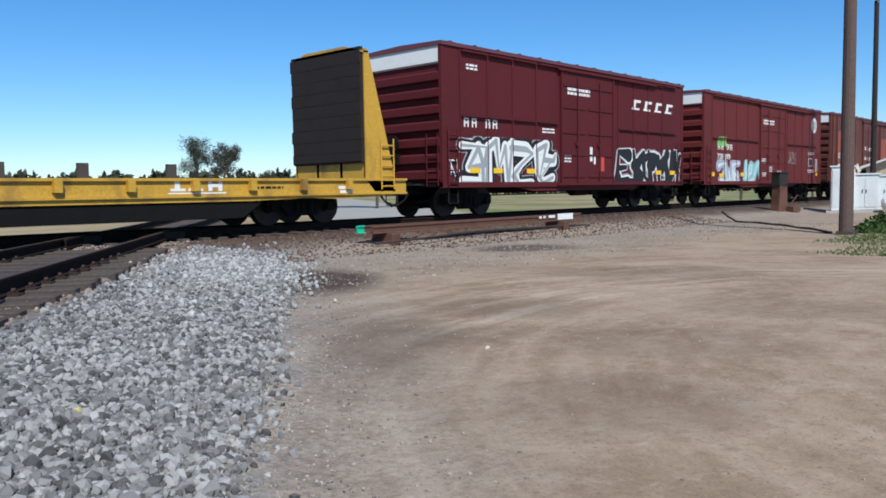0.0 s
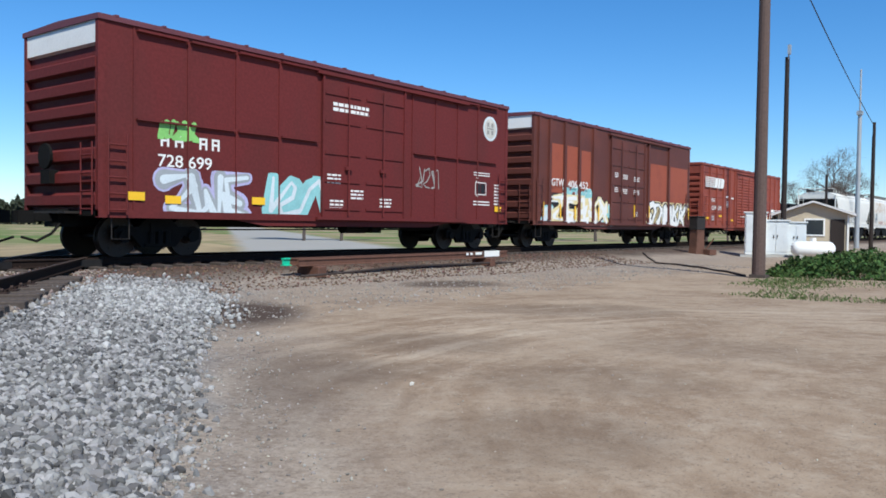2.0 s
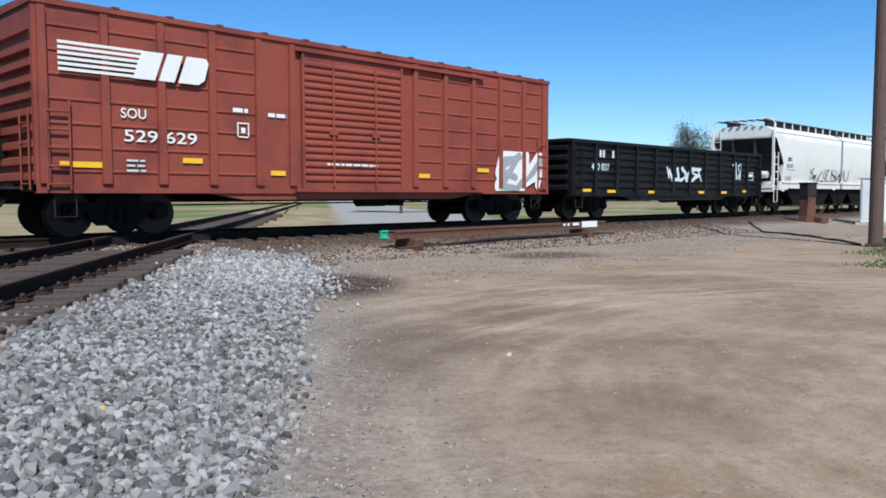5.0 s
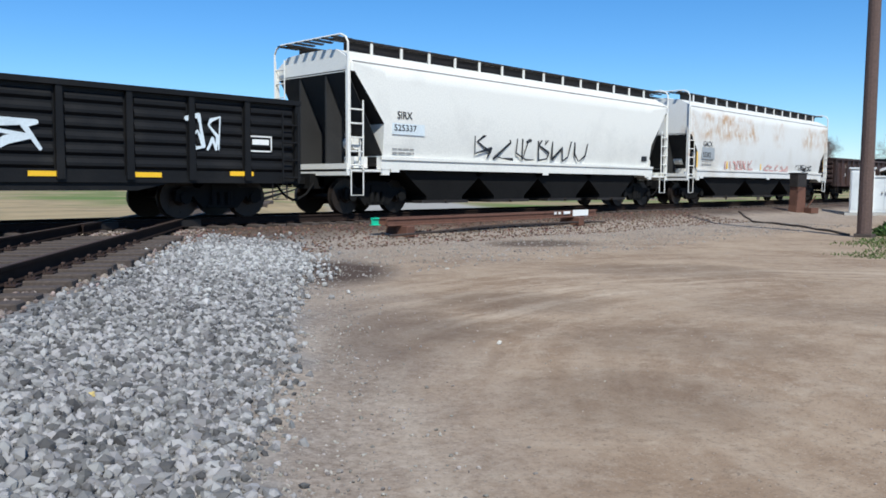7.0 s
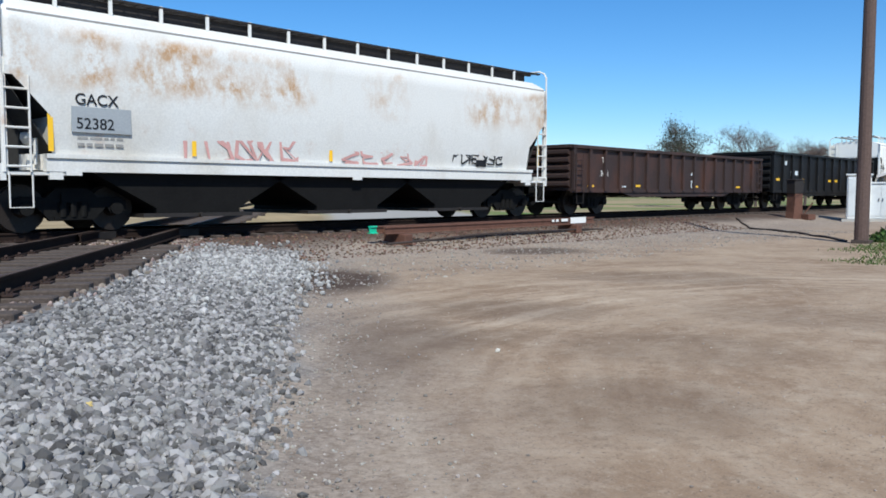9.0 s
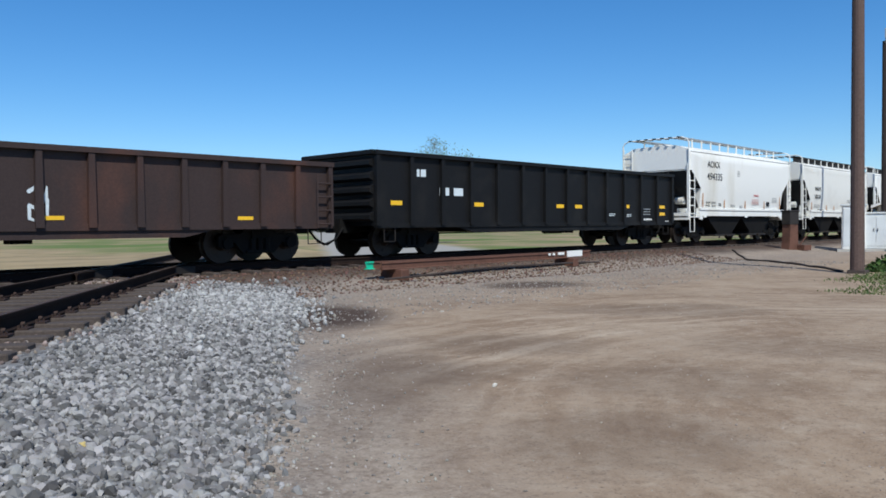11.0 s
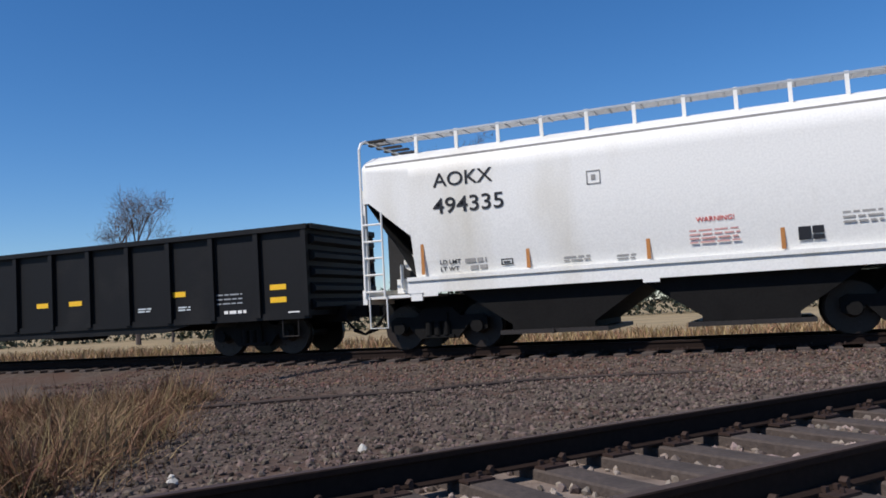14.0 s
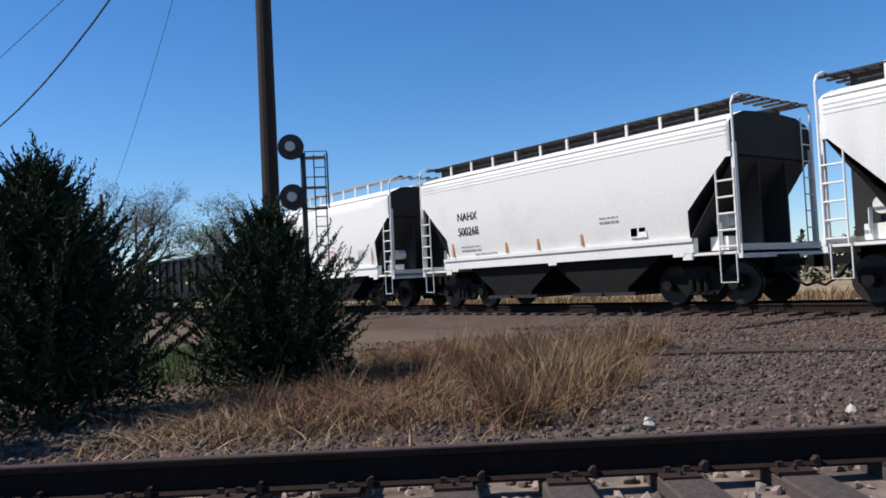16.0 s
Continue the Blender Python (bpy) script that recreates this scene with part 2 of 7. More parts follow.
def ground_material():
    """Dirt lot, pale gravel beside the crossing track, brown ballast by the train, dry and green field beyond."""
    m = bpy.data.materials.new("ground")
    m.use_nodes = True
    n, l = m.node_tree.nodes, m.node_tree.links
    b = n["Principled BSDF"]
    b.inputs["Roughness"].default_value = 0.95
    b.inputs["Specular IOR Level"].default_value = 0.15
    pos = n.new("ShaderNodeNewGeometry").outputs["Position"]

    def noise_at(scale, detail=6, stretch=None, rough=0.6):
        t = n.new("ShaderNodeTexNoise")
        t.inputs["Scale"].default_value, t.inputs["Detail"].default_value, t.inputs["Roughness"].default_value = scale, detail, rough
        if stretch:
            mp = n.new("ShaderNodeMapping")
            mp.inputs["Rotation"].default_value, mp.inputs["Scale"].default_value = stretch
            l.new(pos, mp.inputs[0])
            l.new(mp.outputs[0], t.inputs[0])
        else:
            l.new(pos, t.inputs[0])
        return t.outputs[0]

    def dot(vec, off=0.0):
        d = n.new("ShaderNodeVectorMath")
        d.operation = "DOT_PRODUCT"
        d.inputs[1].default_value = vec
        l.new(pos, d.inputs[0])
        return calc("ADD", d.outputs["Value"], off)

    def calc(op, a, c):
        k = n.new("ShaderNodeMath")
        k.operation = op
        for i, v in enumerate((a, c)):
            if isinstance(v, (int, float)):
                k.inputs[i].default_value = v
            else:
                l.new(v, k.inputs[i])
        return k.outputs[0]

    def step(v, lo, hi):
        r = n.new("ShaderNodeMapRange")
        r.inputs["From Min"].default_value, r.inputs["From Max"].default_value = lo, hi
        l.new(v, r.inputs[0])
        return r.outputs[0]

    def blend(a, c, f):
        x = n.new("ShaderNodeMix")
        x.data_type = "RGBA"
        for i, v in ((6, a), (7, c)):
            if isinstance(v, tuple):
                x.inputs[i].default_value = (*v, 1)
            else:
                l.new(v, x.inputs[i])
        if isinstance(f, float):
            x.inputs[0].default_value = f
        else:
            l.new(f, x.inputs[0])
        return x.outputs[2]

    wob = calc("MULTIPLY", calc("SUBTRACT", noise_at(0.9), 0.5), 1.6)
    lat = calc("ADD", dot((*N2, 0)), wob)
    row = calc("ADD", dot((0, 1, 0)), wob)
    # wheel marks run in arcs round the middle of the lot
    east, north = dot((1, 0, 0), -7.6), dot((0, 1, 0), 0.6)
    radius = calc("SQRT", calc("ADD", calc("MULTIPLY", east, east), calc("MULTIPLY", north, north)), 0.0)
    lane = n.new("ShaderNodeCombineXYZ")
    l.new(calc("MULTIPLY", calc("ARCTAN2", east, north), 2.2), lane.inputs[0])
    l.new(calc("MULTIPLY", calc("ADD", radius, calc("MULTIPLY", wob, 0.2)), 2.6), lane.inputs[1])
    wheel = n.new("ShaderNodeTexNoise")
    wheel.inputs["Scale"].default_value, wheel.inputs["Detail"].default_value, wheel.inputs["Roughness"].default_value = 1.0, 8, 0.66
    l.new(lane.outputs[0], wheel.inputs[0])
    driven = calc("ADD", calc("MULTIPLY", calc("MULTIPLY", step(radius, 5.2, 6.0), step(radius, 8.6, 7.4)), 0.55), 0.33)
    dirt = blend((0.37, 0.278, 0.19), (0.245, 0.168, 0.108), step(noise_at(0.7, 10, None, 0.74), 0.38, 0.62))
    dirt = blend(dirt, (0.455, 0.36, 0.26), calc("MULTIPLY", step(wheel.outputs[0], 0.48, 0.64), driven))
    dirt = blend(dirt, (0.20, 0.137, 0.088), calc("MULTIPLY", step(wheel.outputs[0], 0.47, 0.33), calc("MULTIPLY", driven, 0.8)))
    dirt = blend(dirt, (0.425, 0.342, 0.25), calc("MULTIPLY", step(noise_at(3.4, 11, None, 0.8), 0.50, 0.64), 0.6))
    dirt = blend(dirt, (0.17, 0.118, 0.078), calc("MULTIPLY", step(noise_at(7.5, 10, None, 0.8), 0.52, 0.66), 0.6))
    # grey fines and small stone spread over the dirt towards the tracks
    chips = blend((0.13, 0.11, 0.095), (0.36, 0.315, 0.27), step(noise_at(17, 8, None, 0.8), 0.40, 0.60))
    dirt = blend(dirt, chips, calc("MULTIPLY", step(row, 8.0, 12.5), 0.6))
    dirt = blend(dirt, chips, calc("MULTIPLY", step(lat, -1.5, 0.5), 0.8))
    dirt = blend(dirt, (0.12, 0.09, 0.068), calc("MULTIPLY", step(noise_at(45, 5), 0.57, 0.72), 0.8))
    dirt = blend(dirt, (0.44, 0.38, 0.31), calc("MULTIPLY", step(noise_at(70, 4), 0.60, 0.72), 0.6))
    pebble = n.new("ShaderNodeTexVoronoi")
    pebble.inputs["Scale"].default_value = 20
    l.new(pos, pebble.inputs[0])
    grey = blend((0.09, 0.088, 0.085), (0.26, 0.255, 0.25), step(pebble.outputs["Color"], 0.1, 0.9))
    brown = blend((0.05, 0.038, 0.03), (0.135, 0.102, 0.08), step(pebble.outputs["Color"], 0.1, 0.9))
    brown = blend(brown, (0.085, 0.05, 0.036), step(noise_at(0.6), 0.45, 0.65))
    mud = blend((0.10, 0.076, 0.06), (0.26, 0.205, 0.165), step(noise_at(3.0), 0.35, 0.65))
    dry = blend((0.36, 0.275, 0.155), (0.25, 0.195, 0.11), step(noise_at(0.35), 0.4, 0.6))
    field = blend(dry, (0.12, 0.17, 0.045), step(noise_at(0.05, 3), 0.47, 0.6))
    lot = calc("MULTIPLY", step(lat, -12.0, -10.5), step(lat, -0.5, -1.5))
    field = blend(dry, field, step(calc("ADD", dot((1, 0, 0)), calc("MULTIPLY", wob, 4.0)), 14.0, 24.0))
    field = blend(field, (0.33, 0.31, 0.275), lot)
    col = blend(dirt, grey, calc("MULTIPLY", step(lat, 0.1, 0.7), 1.0))
    for cx, cy, rx, ry, ang, deep in STAINS:
        along = calc("ADD", dot((math.cos(ang) / rx, math.sin(ang) / rx, 0)), -(cx * math.cos(ang) + cy * math.sin(ang)) / rx)
        across = calc("ADD", dot((-math.sin(ang) / ry, math.cos(ang) / ry, 0)), -(cy * math.cos(ang) - cx * math.sin(ang)) / ry)
        d = calc("ADD", calc("ADD", calc("MULTIPLY", along, along), calc("MULTIPLY", across, across)), calc("MULTIPLY", wob, 0.9))
        col = blend(col, (0.075, 0.052, 0.04), calc("MULTIPLY", step(d, 1.6, 0.5), deep))
    col = blend(col, mud, step(lat, 2.3, 2.6))
    col = blend(col, brown, step(lat, 5.2, 6.2))
    col = blend(col, brown, step(row, T - 3.6, T - 2.4))
    col = blend(col, field, step(row, T + 3.0, T + 4.6))
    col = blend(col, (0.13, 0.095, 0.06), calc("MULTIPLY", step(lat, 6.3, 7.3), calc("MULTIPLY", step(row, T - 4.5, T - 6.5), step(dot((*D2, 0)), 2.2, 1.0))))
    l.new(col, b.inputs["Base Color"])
    bp = n.new("ShaderNodeBump")
    bp.inputs["Strength"].default_value, bp.inputs["Distance"].default_value = 0.28, 0.02
    l.new(calc("ADD", noise_at(60, 5), calc("MULTIPLY", pebble.outputs["Distance"], 0.6)), bp.inputs["Height"])
    l.new(bp.outputs[0], b.inputs["Normal"])
    return m


GROUND = ground_material()

# ---- mesh helpers ----


def box(bm, x0, x1, y0, y1, z0, z1):
    v = [bm.verts.new((x, y, z)) for x in (x0, x1) for y in (y0, y1) for z in (z0, z1)]
    for f in ((0, 1, 3, 2), (4, 6, 7, 5), (0, 4, 5, 1), (2, 3, 7, 6), (0, 2, 6, 4), (1, 5, 7, 3)):
        bm.faces.new([v[i] for i in f])


def tube(bm, p, q, r, n=7, r2=None):
    p, q = Vector(p), Vector(q)
    w = (q - p).normalized()
    a = w.orthogonal().normalized()
    b = w.cross(a)
    r2 = r if r2 is None else r2
    rings = []
    for c, rad in ((p, r), (q, r2)):
        rings.append([bm.verts.new(c + (a * math.cos(k) + b * math.sin(k)) * rad) for k in (2 * math.pi * i / n for i in range(n))])
    for i in range(n):
        bm.faces.new((rings[0][i], rings[0][(i + 1) % n], rings[1][(i + 1) % n], rings[1][i]))
    bm.faces.new(rings[0][::-1])
    bm.faces.new(rings[1])


def path_tube(bm, pts, r, n=6):
    pts = [Vector(p) for p in pts]
    side = (pts[1] - pts[0]).orthogonal().normalized()
    rings = []
    for i, p in enumerate(pts):
        d = (pts[min(i + 1, len(pts) - 1)] - pts[max(i - 1, 0)]).normalized()
        side = (side - d * side.dot(d)).normalized()
        up = d.cross(side)
        rings.append([bm.verts.new(p + (side * math.cos(2 * math.pi * k / n) + up * math.sin(2 * math.pi * k / n)) * r) for k in range(n)])
    for a, b in zip(rings, rings[1:]):
        for k in range(n):
            bm.faces.new((a[k], a[(k + 1) % n], b[(k + 1) % n], b[k]))
    bm.faces.new(rings[0][::-1])
    bm.faces.new(rings[-1])


def prism_y(bm, outline, y0, y1):
    """Outline of (x, z), extruded from y0 to y1."""
    a = [bm.verts.new((x, y0, z)) for x, z in outline]
    b = [bm.verts.new((x, y1, z)) for x, z in outline]
    n = len(outline)
    bm.faces.new(a)
    bm.faces.new(b[::-1])
    for i in range(n):
        bm.faces.new((a[i], b[i], b[(i + 1) % n], a[(i + 1) % n]))


def prism_x(bm, outline, x0, x1):
    """Outline of (y, z), extruded from x0 to x1."""
    a = [bm.verts.new((x0, y, z)) for y, z in outline]
    b = [bm.verts.new((x1, y, z)) for y, z in outline]
    n = len(outline)
    bm.faces.new(a[::-1])
    bm.faces.new(b)
    for i in range(n):
        bm.faces.new((a[i], a[(i + 1) % n], b[(i + 1) % n], b[i]))


def part(name, bm, material, parent=None, label="", at=None, smooth=False):
    bmesh.ops.recalc_face_normals(bm, faces=bm.faces)
    me = bpy.data.meshes.new(name)
    bm.to_mesh(me)
    bm.free()
    me.materials.append(material)
    if smooth:
        for p in me.polygons:
            p.use_smooth = True
    ob = new(name, me)
    ob.parent = parent
    if at is not None:
        ob.matrix_basis = at
    if label:
        ob["label"] = label
    return ob


def mesh_of(name, verts, faces, material):
    me = bpy.data.meshes.new(name)
    me.from_pydata(verts, [], faces)
    me.materials.append(material)
    me.update()
    return me


def lettering(parent, body, size, x, z, y, material, stretch=1.0, name="lettering"):
    cu = bpy.data.curves.new(name, "FONT")
    cu.body, cu.size, cu.extrude, cu.offset = body, size * 1.36, 0.002, size * 0.010
    ob = bpy.data.objects.new(name, cu)
    scene.collection.objects.link(ob)
    bpy.context.view_layer.update()
    me = bpy.data.meshes.new_from_object(ob)
    bpy.data.objects.remove(ob)
    me.materials.clear()
    me.materials.append(material)
    t = new(name, me)
    t.parent = parent
    t.matrix_basis = pose(x, y - 0.004, z, 90, 0, 0) @ Matrix.Diagonal((stretch, 1, 1, 1))
    return t


def bars(parent, x, z, y, rows, material, name="stencil"):
    """Small writing that cannot be read: rows of (dx, dz, width, height)."""
    bm = bmesh.new()
    for dx, dz, w, h in rows:
        box(bm, x + dx, x + dx + w, y - 0.004, y + 0.002, z + dz, z + dz + h)
    return part(name, bm, material, parent)


def small_print(parent, x, z, y, w, lines, material, seed, h=0.06, gap=0.1):
    rnd = random.Random(seed)
    rows = []
    for i in range(lines):
        k = 0.0
        while k < w:
            ww = rnd.uniform(0.08, 0.25)
            rows.append((k, -i * gap, min(ww, w - k), h))
            k += ww + 0.04
    return bars(parent, x, z, y, rows, material)


# bold strokes of spray-painted shapes: each one unbroken line over a unit cell
STROKES = (
    ((0.05, 0.0), (0.12, 0.55), (0.0, 1.0), (0.45, 0.45), (0.80, 0.0), (0.76, 0.5), (0.95, 1.05)),
    ((0.85, 0.92), (0.45, 1.0), (0.10, 0.7), (0.08, 0.25), (0.40, 0.0), (0.85, 0.1), (0.80, 0.42), (0.5, 0.4)),
    ((0.9, 0.95), (0.35, 1.0), (0.12, 0.75), (0.55, 0.52), (0.85, 0.3), (0.6, 0.02), (0.05, 0.08)),
    ((0.9, 1.0), (0.15, 0.92), (0.14, 0.5), (0.7, 0.52), (0.14, 0.5), (0.12, 0.05), (0.9, 0.0)),
    ((0.0, 0.0), (0.08, 0.95), (0.32, 0.9), (0.48, 0.4), (0.64, 0.95), (0.88, 0.9), (0.95, -0.02)),
    ((0.1, 0.0), (0.15, 0.95), (0.7, 0.98), (0.8, 0.7), (0.2, 0.48), (0.55, 0.42), (0.95, -0.05)),
    ((0.02, 1.05), (0.18, 0.5), (0.14, 0.0), (0.18, 0.5), (0.75, 1.05), (0.35, 0.52), (0.92, -0.02)),
    ((0.0, 0.95), (0.14, 0.2), (0.45, 0.0), (0.78, 0.2), (0.9, 1.05)),
)


def stroke(bm, pts, widths, y):
    """A flat painted line with round joints, all of one piece; its joints lie a hair over one another."""
    n, rings = 12, []
    for k, ((a, b), w) in enumerate(zip(pts, widths)):
        yy = y - 0.0005 * k
        ring = [bm.verts.new((a + math.cos(2 * math.pi * i / n) * w / 2, yy, b + math.sin(2 * math.pi * i / n) * w / 2)) for i in range(n)]
        bm.faces.new(ring)
        rings.append(ring)
    for k in range(len(pts) - 1):
        d = math.atan2(pts[k + 1][1] - pts[k][1], pts[k + 1][0] - pts[k][0]) / (2 * math.pi) * n
        p, q = round(d + n / 4) % n, round(d - n / 4) % n
        bm.faces.new((rings[k][p], rings[k][q], rings[k + 1][q], rings[k + 1][p]))


def spray(parent, x, z, w, h, letters, y, layers, seed, weight=0.2):
    """Spray-painted shapes without words: one bold shape a cell, in layers of (material, extra width), each 6 mm over the last."""
    rnd = random.Random(seed)
    cell = w / letters
    last = -1
    for i in range(letters):
        pick = rnd.choice([k for k in range(len(STROKES)) if k != last])
        last = pick
        lean, drop = rnd.uniform(-0.12, 0.22), rnd.uniform(-0.05, 0.05)
        turned = rnd.random() < 0.6
        raw = [(a, 1 - b) if turned else (1 - a, b) for a, b in STROKES[pick]]
        raw.insert(rnd.randrange(1, len(raw)), (rnd.uniform(-0.1, 1.1), rnd.choice((rnd.uniform(-0.1, 0.2), rnd.uniform(0.8, 1.1)))))
        pts = [(x + (i + 0.02 + a * 0.98 + lean * (b - 0.5) + rnd.uniform(-0.12, 0.12)) * cell, z + min(max(b + drop + rnd.uniform(-0.12, 0.12), 0.02), 1.04) * h) for a, b in raw]
        swell = [rnd.uniform(0.4, 1.6) for _ in pts]
        for k, (material, extra) in enumerate(layers):
            bm = bmesh.new()
            if weight + extra > 0.02:
                stroke(bm, pts, [min((weight + extra) * f, 0.62 * h) for f in swell], y - 0.006 * (k + 1) - 0.00012 * (i % 2))
                for v in bm.verts:
                    v.co.z = min(max(v.co.z, z - 0.04), z + h + 0.16)
            part("spray_letter", bm, material, parent)


# ---- setting: ground and tracks ----


def lateral(x, y):
    return x * N2[0] + y * N2[1]


def ground_z(x, y):
    """Height of the ground below the rail tops."""
    base = -0.55 if y < T else -0.75
    d1 = abs(y - T)
    d2 = lateral(x, y) - O2
    s1 = min(max((d1 - 1.9) / 2.6, 0), 1)
    h1 = -0.24 * (1 - s1) + base * s1
    if d2 < 0:
        s2 = min(max((-d2 - 1.5) / 2.2, 0), 1)
    else:
        s2 = min(max((d2 - 1.6) / 3.0, 0), 1) * 0.4
    h2 = -0.25 * (1 - s2) + base * s2
    h = max(h1, h2)
    if -40 < x < 70 and -20 < y < 60 and d1 > 1.6:
        h += 0.05 * noise.noise((x * 0.35, y * 0.35, 0)) + 0.015 * noise.noise((x * 2.1, y * 2.1, 3))
        if s2 * s1 == 0 or d1 < 2.5:
            h = min(h, -0.22)
    return h


def build_ground():
    fine = [-16 + 0.4 * i for i in range(141)]
    xs = [-3000, -1200, -500, -200, -100, -60, -40, -28, -20] + fine + [43, 47, 54, 65, 85, 120, 200, 500, 1200, 3000]
    ys = [-3000, -1000, -300, -100, -40, -20, -12, -8] + [-5 + 0.4 * i for i in range(76)] + [27, 30, 35, 42, 55, 80, 140, 300, 700, 1500, 3000]
    verts = [(x, y, ground_z(x, y)) for y in ys for x in xs]
    w = len(xs)
    faces = [(j * w + i, j * w + i + 1, (j + 1) * w + i + 1, (j + 1) * w + i) for j in range(len(ys) - 1) for i in range(w - 1)]
    me = mesh_of("ground", verts, faces, GROUND)
    for p in me.polygons:
        p.use_smooth = True
    tagged(new("ground", me), "brown dirt lot with gravel shoulders and dry fields", "ground", kind="structure")


build_ground()

RAIL_OUTLINE = ((-0.07, -0.172), (0.07, -0.172), (0.07, -0.16), (0.012, -0.145), (0.012, -0.045), (0.037, -0.035), (0.037, -0.006), (0.03, 0),
                (-0.03, 0), (-0.037, -0.006), (-0.037, -0.035), (-0.012, -0.045), (-0.012, -0.145), (-0.07, -0.16))


def rail_mesh(name, length, start):
    bm = bmesh.new()
    prism_y(bm, RAIL_OUTLINE, start, start + length)
    bmesh.ops.recalc_face_normals(bm, faces=bm.faces)
    me = bpy.data.meshes.new(name)
    bm.to_mesh(me)
    bm.free()
    me.materials.append(RAIL_SIDE)
    me.materials.append(RAIL_TOP)
    for p in me.polygons:
        if p.normal.z > 0.9 and p.center.z > -0.01:
            p.material_index = 1
    return me


def box_mesh(name, x0, x1, y0, y1, z0, z1, material):
    bm = bmesh.new()
    box(bm, x0, x1, y0, y1, z0, z1)
    bmesh.ops.bevel(bm, geom=bm.edges[:], offset=0.012, segments=1, affect="EDGES")
    bmesh.ops.recalc_face_normals(bm, faces=bm.faces)
    me = bpy.data.meshes.new(name)
    bm.to_mesh(me)
    bm.free()
    me.materials.append(material)
    return me


def build_track(name, label, m, ties, rail_from, rail_length, plates):
    track = tagged(new(name), label, "railway track", kind="structure")
    track.matrix_basis = m
    rail = rail_mesh("rail", rail_length, rail_from)
    for side in (-0.7525, 0.7525):
        r = new("rail", rail)
        r.parent = track
        r.location = (side, 0, 0)
    tie = box_mesh("tie", -1.3, 1.3, -0.11, 0.11, -0.36, -0.176, TIE_WOOD)
    rnd = random.Random(5)
    for k in ties:
        o = new("tie", tie)
        o.parent = track
        o.matrix_basis = pose(rnd.uniform(-0.07, 0.07), k * 0.53 + rnd.uniform(-0.03, 0.03), rnd.uniform(-0.015, 0.004), 0, 0, rnd.uniform(-1.2, 1.2))
    bm = bmesh.new()
    box(bm, -0.17, 0.17, -0.09, 0.09, -0.178, -0.162)
    for sx in (-1, 1):
        box(bm, sx * 0.075 - 0.012, sx * 0.075 + 0.012, -0.06, -0.03, -0.165, -0.135)
        box(bm, sx * 0.075 - 0.012, sx * 0.075 + 0.012, 0.03, 0.06, -0.165, -0.135)
        tube(bm, (sx * 0.13, 0.0, -0.165), (sx * 0.13, 0.0, -0.14), 0.012, 6)
    bmesh.ops.recalc_face_normals(bm, faces=bm.faces)
    pm = bpy.data.meshes.new("tie_plate")
    bm.to_mesh(pm)
    bm.free()
    pm.materials.append(PLATE)
    bm = bmesh.new()
    for sx in (-1, 1):
        prism_x(bm, ((-0.07, -0.175), (-0.05, -0.175), (-0.05, -0.12), (-0.065, -0.12), (-0.085, -0.14)), sx * 0.055 - 0.02, sx * 0.055 + 0.02)
    bmesh.ops.recalc_face_normals(bm, faces=bm.faces)
    am = bpy.data.meshes.new("rail_anchor")
    bm.to_mesh(am)
    bm.free()
    am.materials.append(PLATE)
    for k in plates:
        for side in (-0.7525, 0.7525):
            for me, dy in ((pm, 0.0), (am, 0.2)):
                o = new(me.name.split(".")[0], me)
                o.parent = track
                o.location = (side, k * 0.53 + dy, 0)
    return track


main_track = build_track("railway_track_main", "rusty steel rails on dark wooden ties carrying the train", pose(0, T, 0, 0, 0, -90), range(-90, 110), -160, 420, range(-30, 30))
cross_origin = (N2[0] * O2, N2[1] * O2)
# split where the two tracks cross on the level
CROSS_AT = (T - cross_origin[1]) / D2[1]
cross_track = build_track("railway_track_crossing", "worn rails on weathered ties crossing the train's track on the level", pose(*cross_origin, 0.002, 0, 0, -math.degrees(A2)), [k for k in range(-40, 90) if abs(k * 0.53 - CROSS_AT) > 3.2], -60, 200, range(-16, 26))


def build_crossing():
    """Heavy castings and guard rails where the tracks cross."""
    frog = tagged(new("crossing_diamond"), "heavy dark steel diamond where two tracks cross", "rail crossing")
    frog.location = (cross_origin[0] + D2[0] * CROSS_AT, T, 0)
    for ang in (-90, -math.degrees(A2)):
        for off in (-0.66, 0.66):
            bm = bmesh.new()
            prism_y(bm, tuple((a * 0.8, c - 0.004) for a, c in RAIL_OUTLINE), -3.0, 3.0)
            part("guard_rail", bm, RAIL_SIDE, frog, at=pose(0, 0, 0, 0, 0, ang) @ pose(off, 0, 0))
    for a in (-0.7525, 0.7525):
        for b in (-0.7525, 0.7525):
            y = a
            x = (b + a * D2[0]) / D2[1] if D2[1] else 0
            bm = bmesh.new()
            box(bm, -0.32, 0.32, -0.22, 0.22, -0.18, -0.03)
            part("casting", bm, STEEL_DIRTY, frog, at=pose(x, y, 0, 0, 0, 20))


build_crossing()

# ---- rolling stock ----
TRAIN = []          # (thing, position along the train)
SPINNING = []       # wheelsets with their radius


def distance(t):
    return 12.6 * t + 0.0225 * t * t


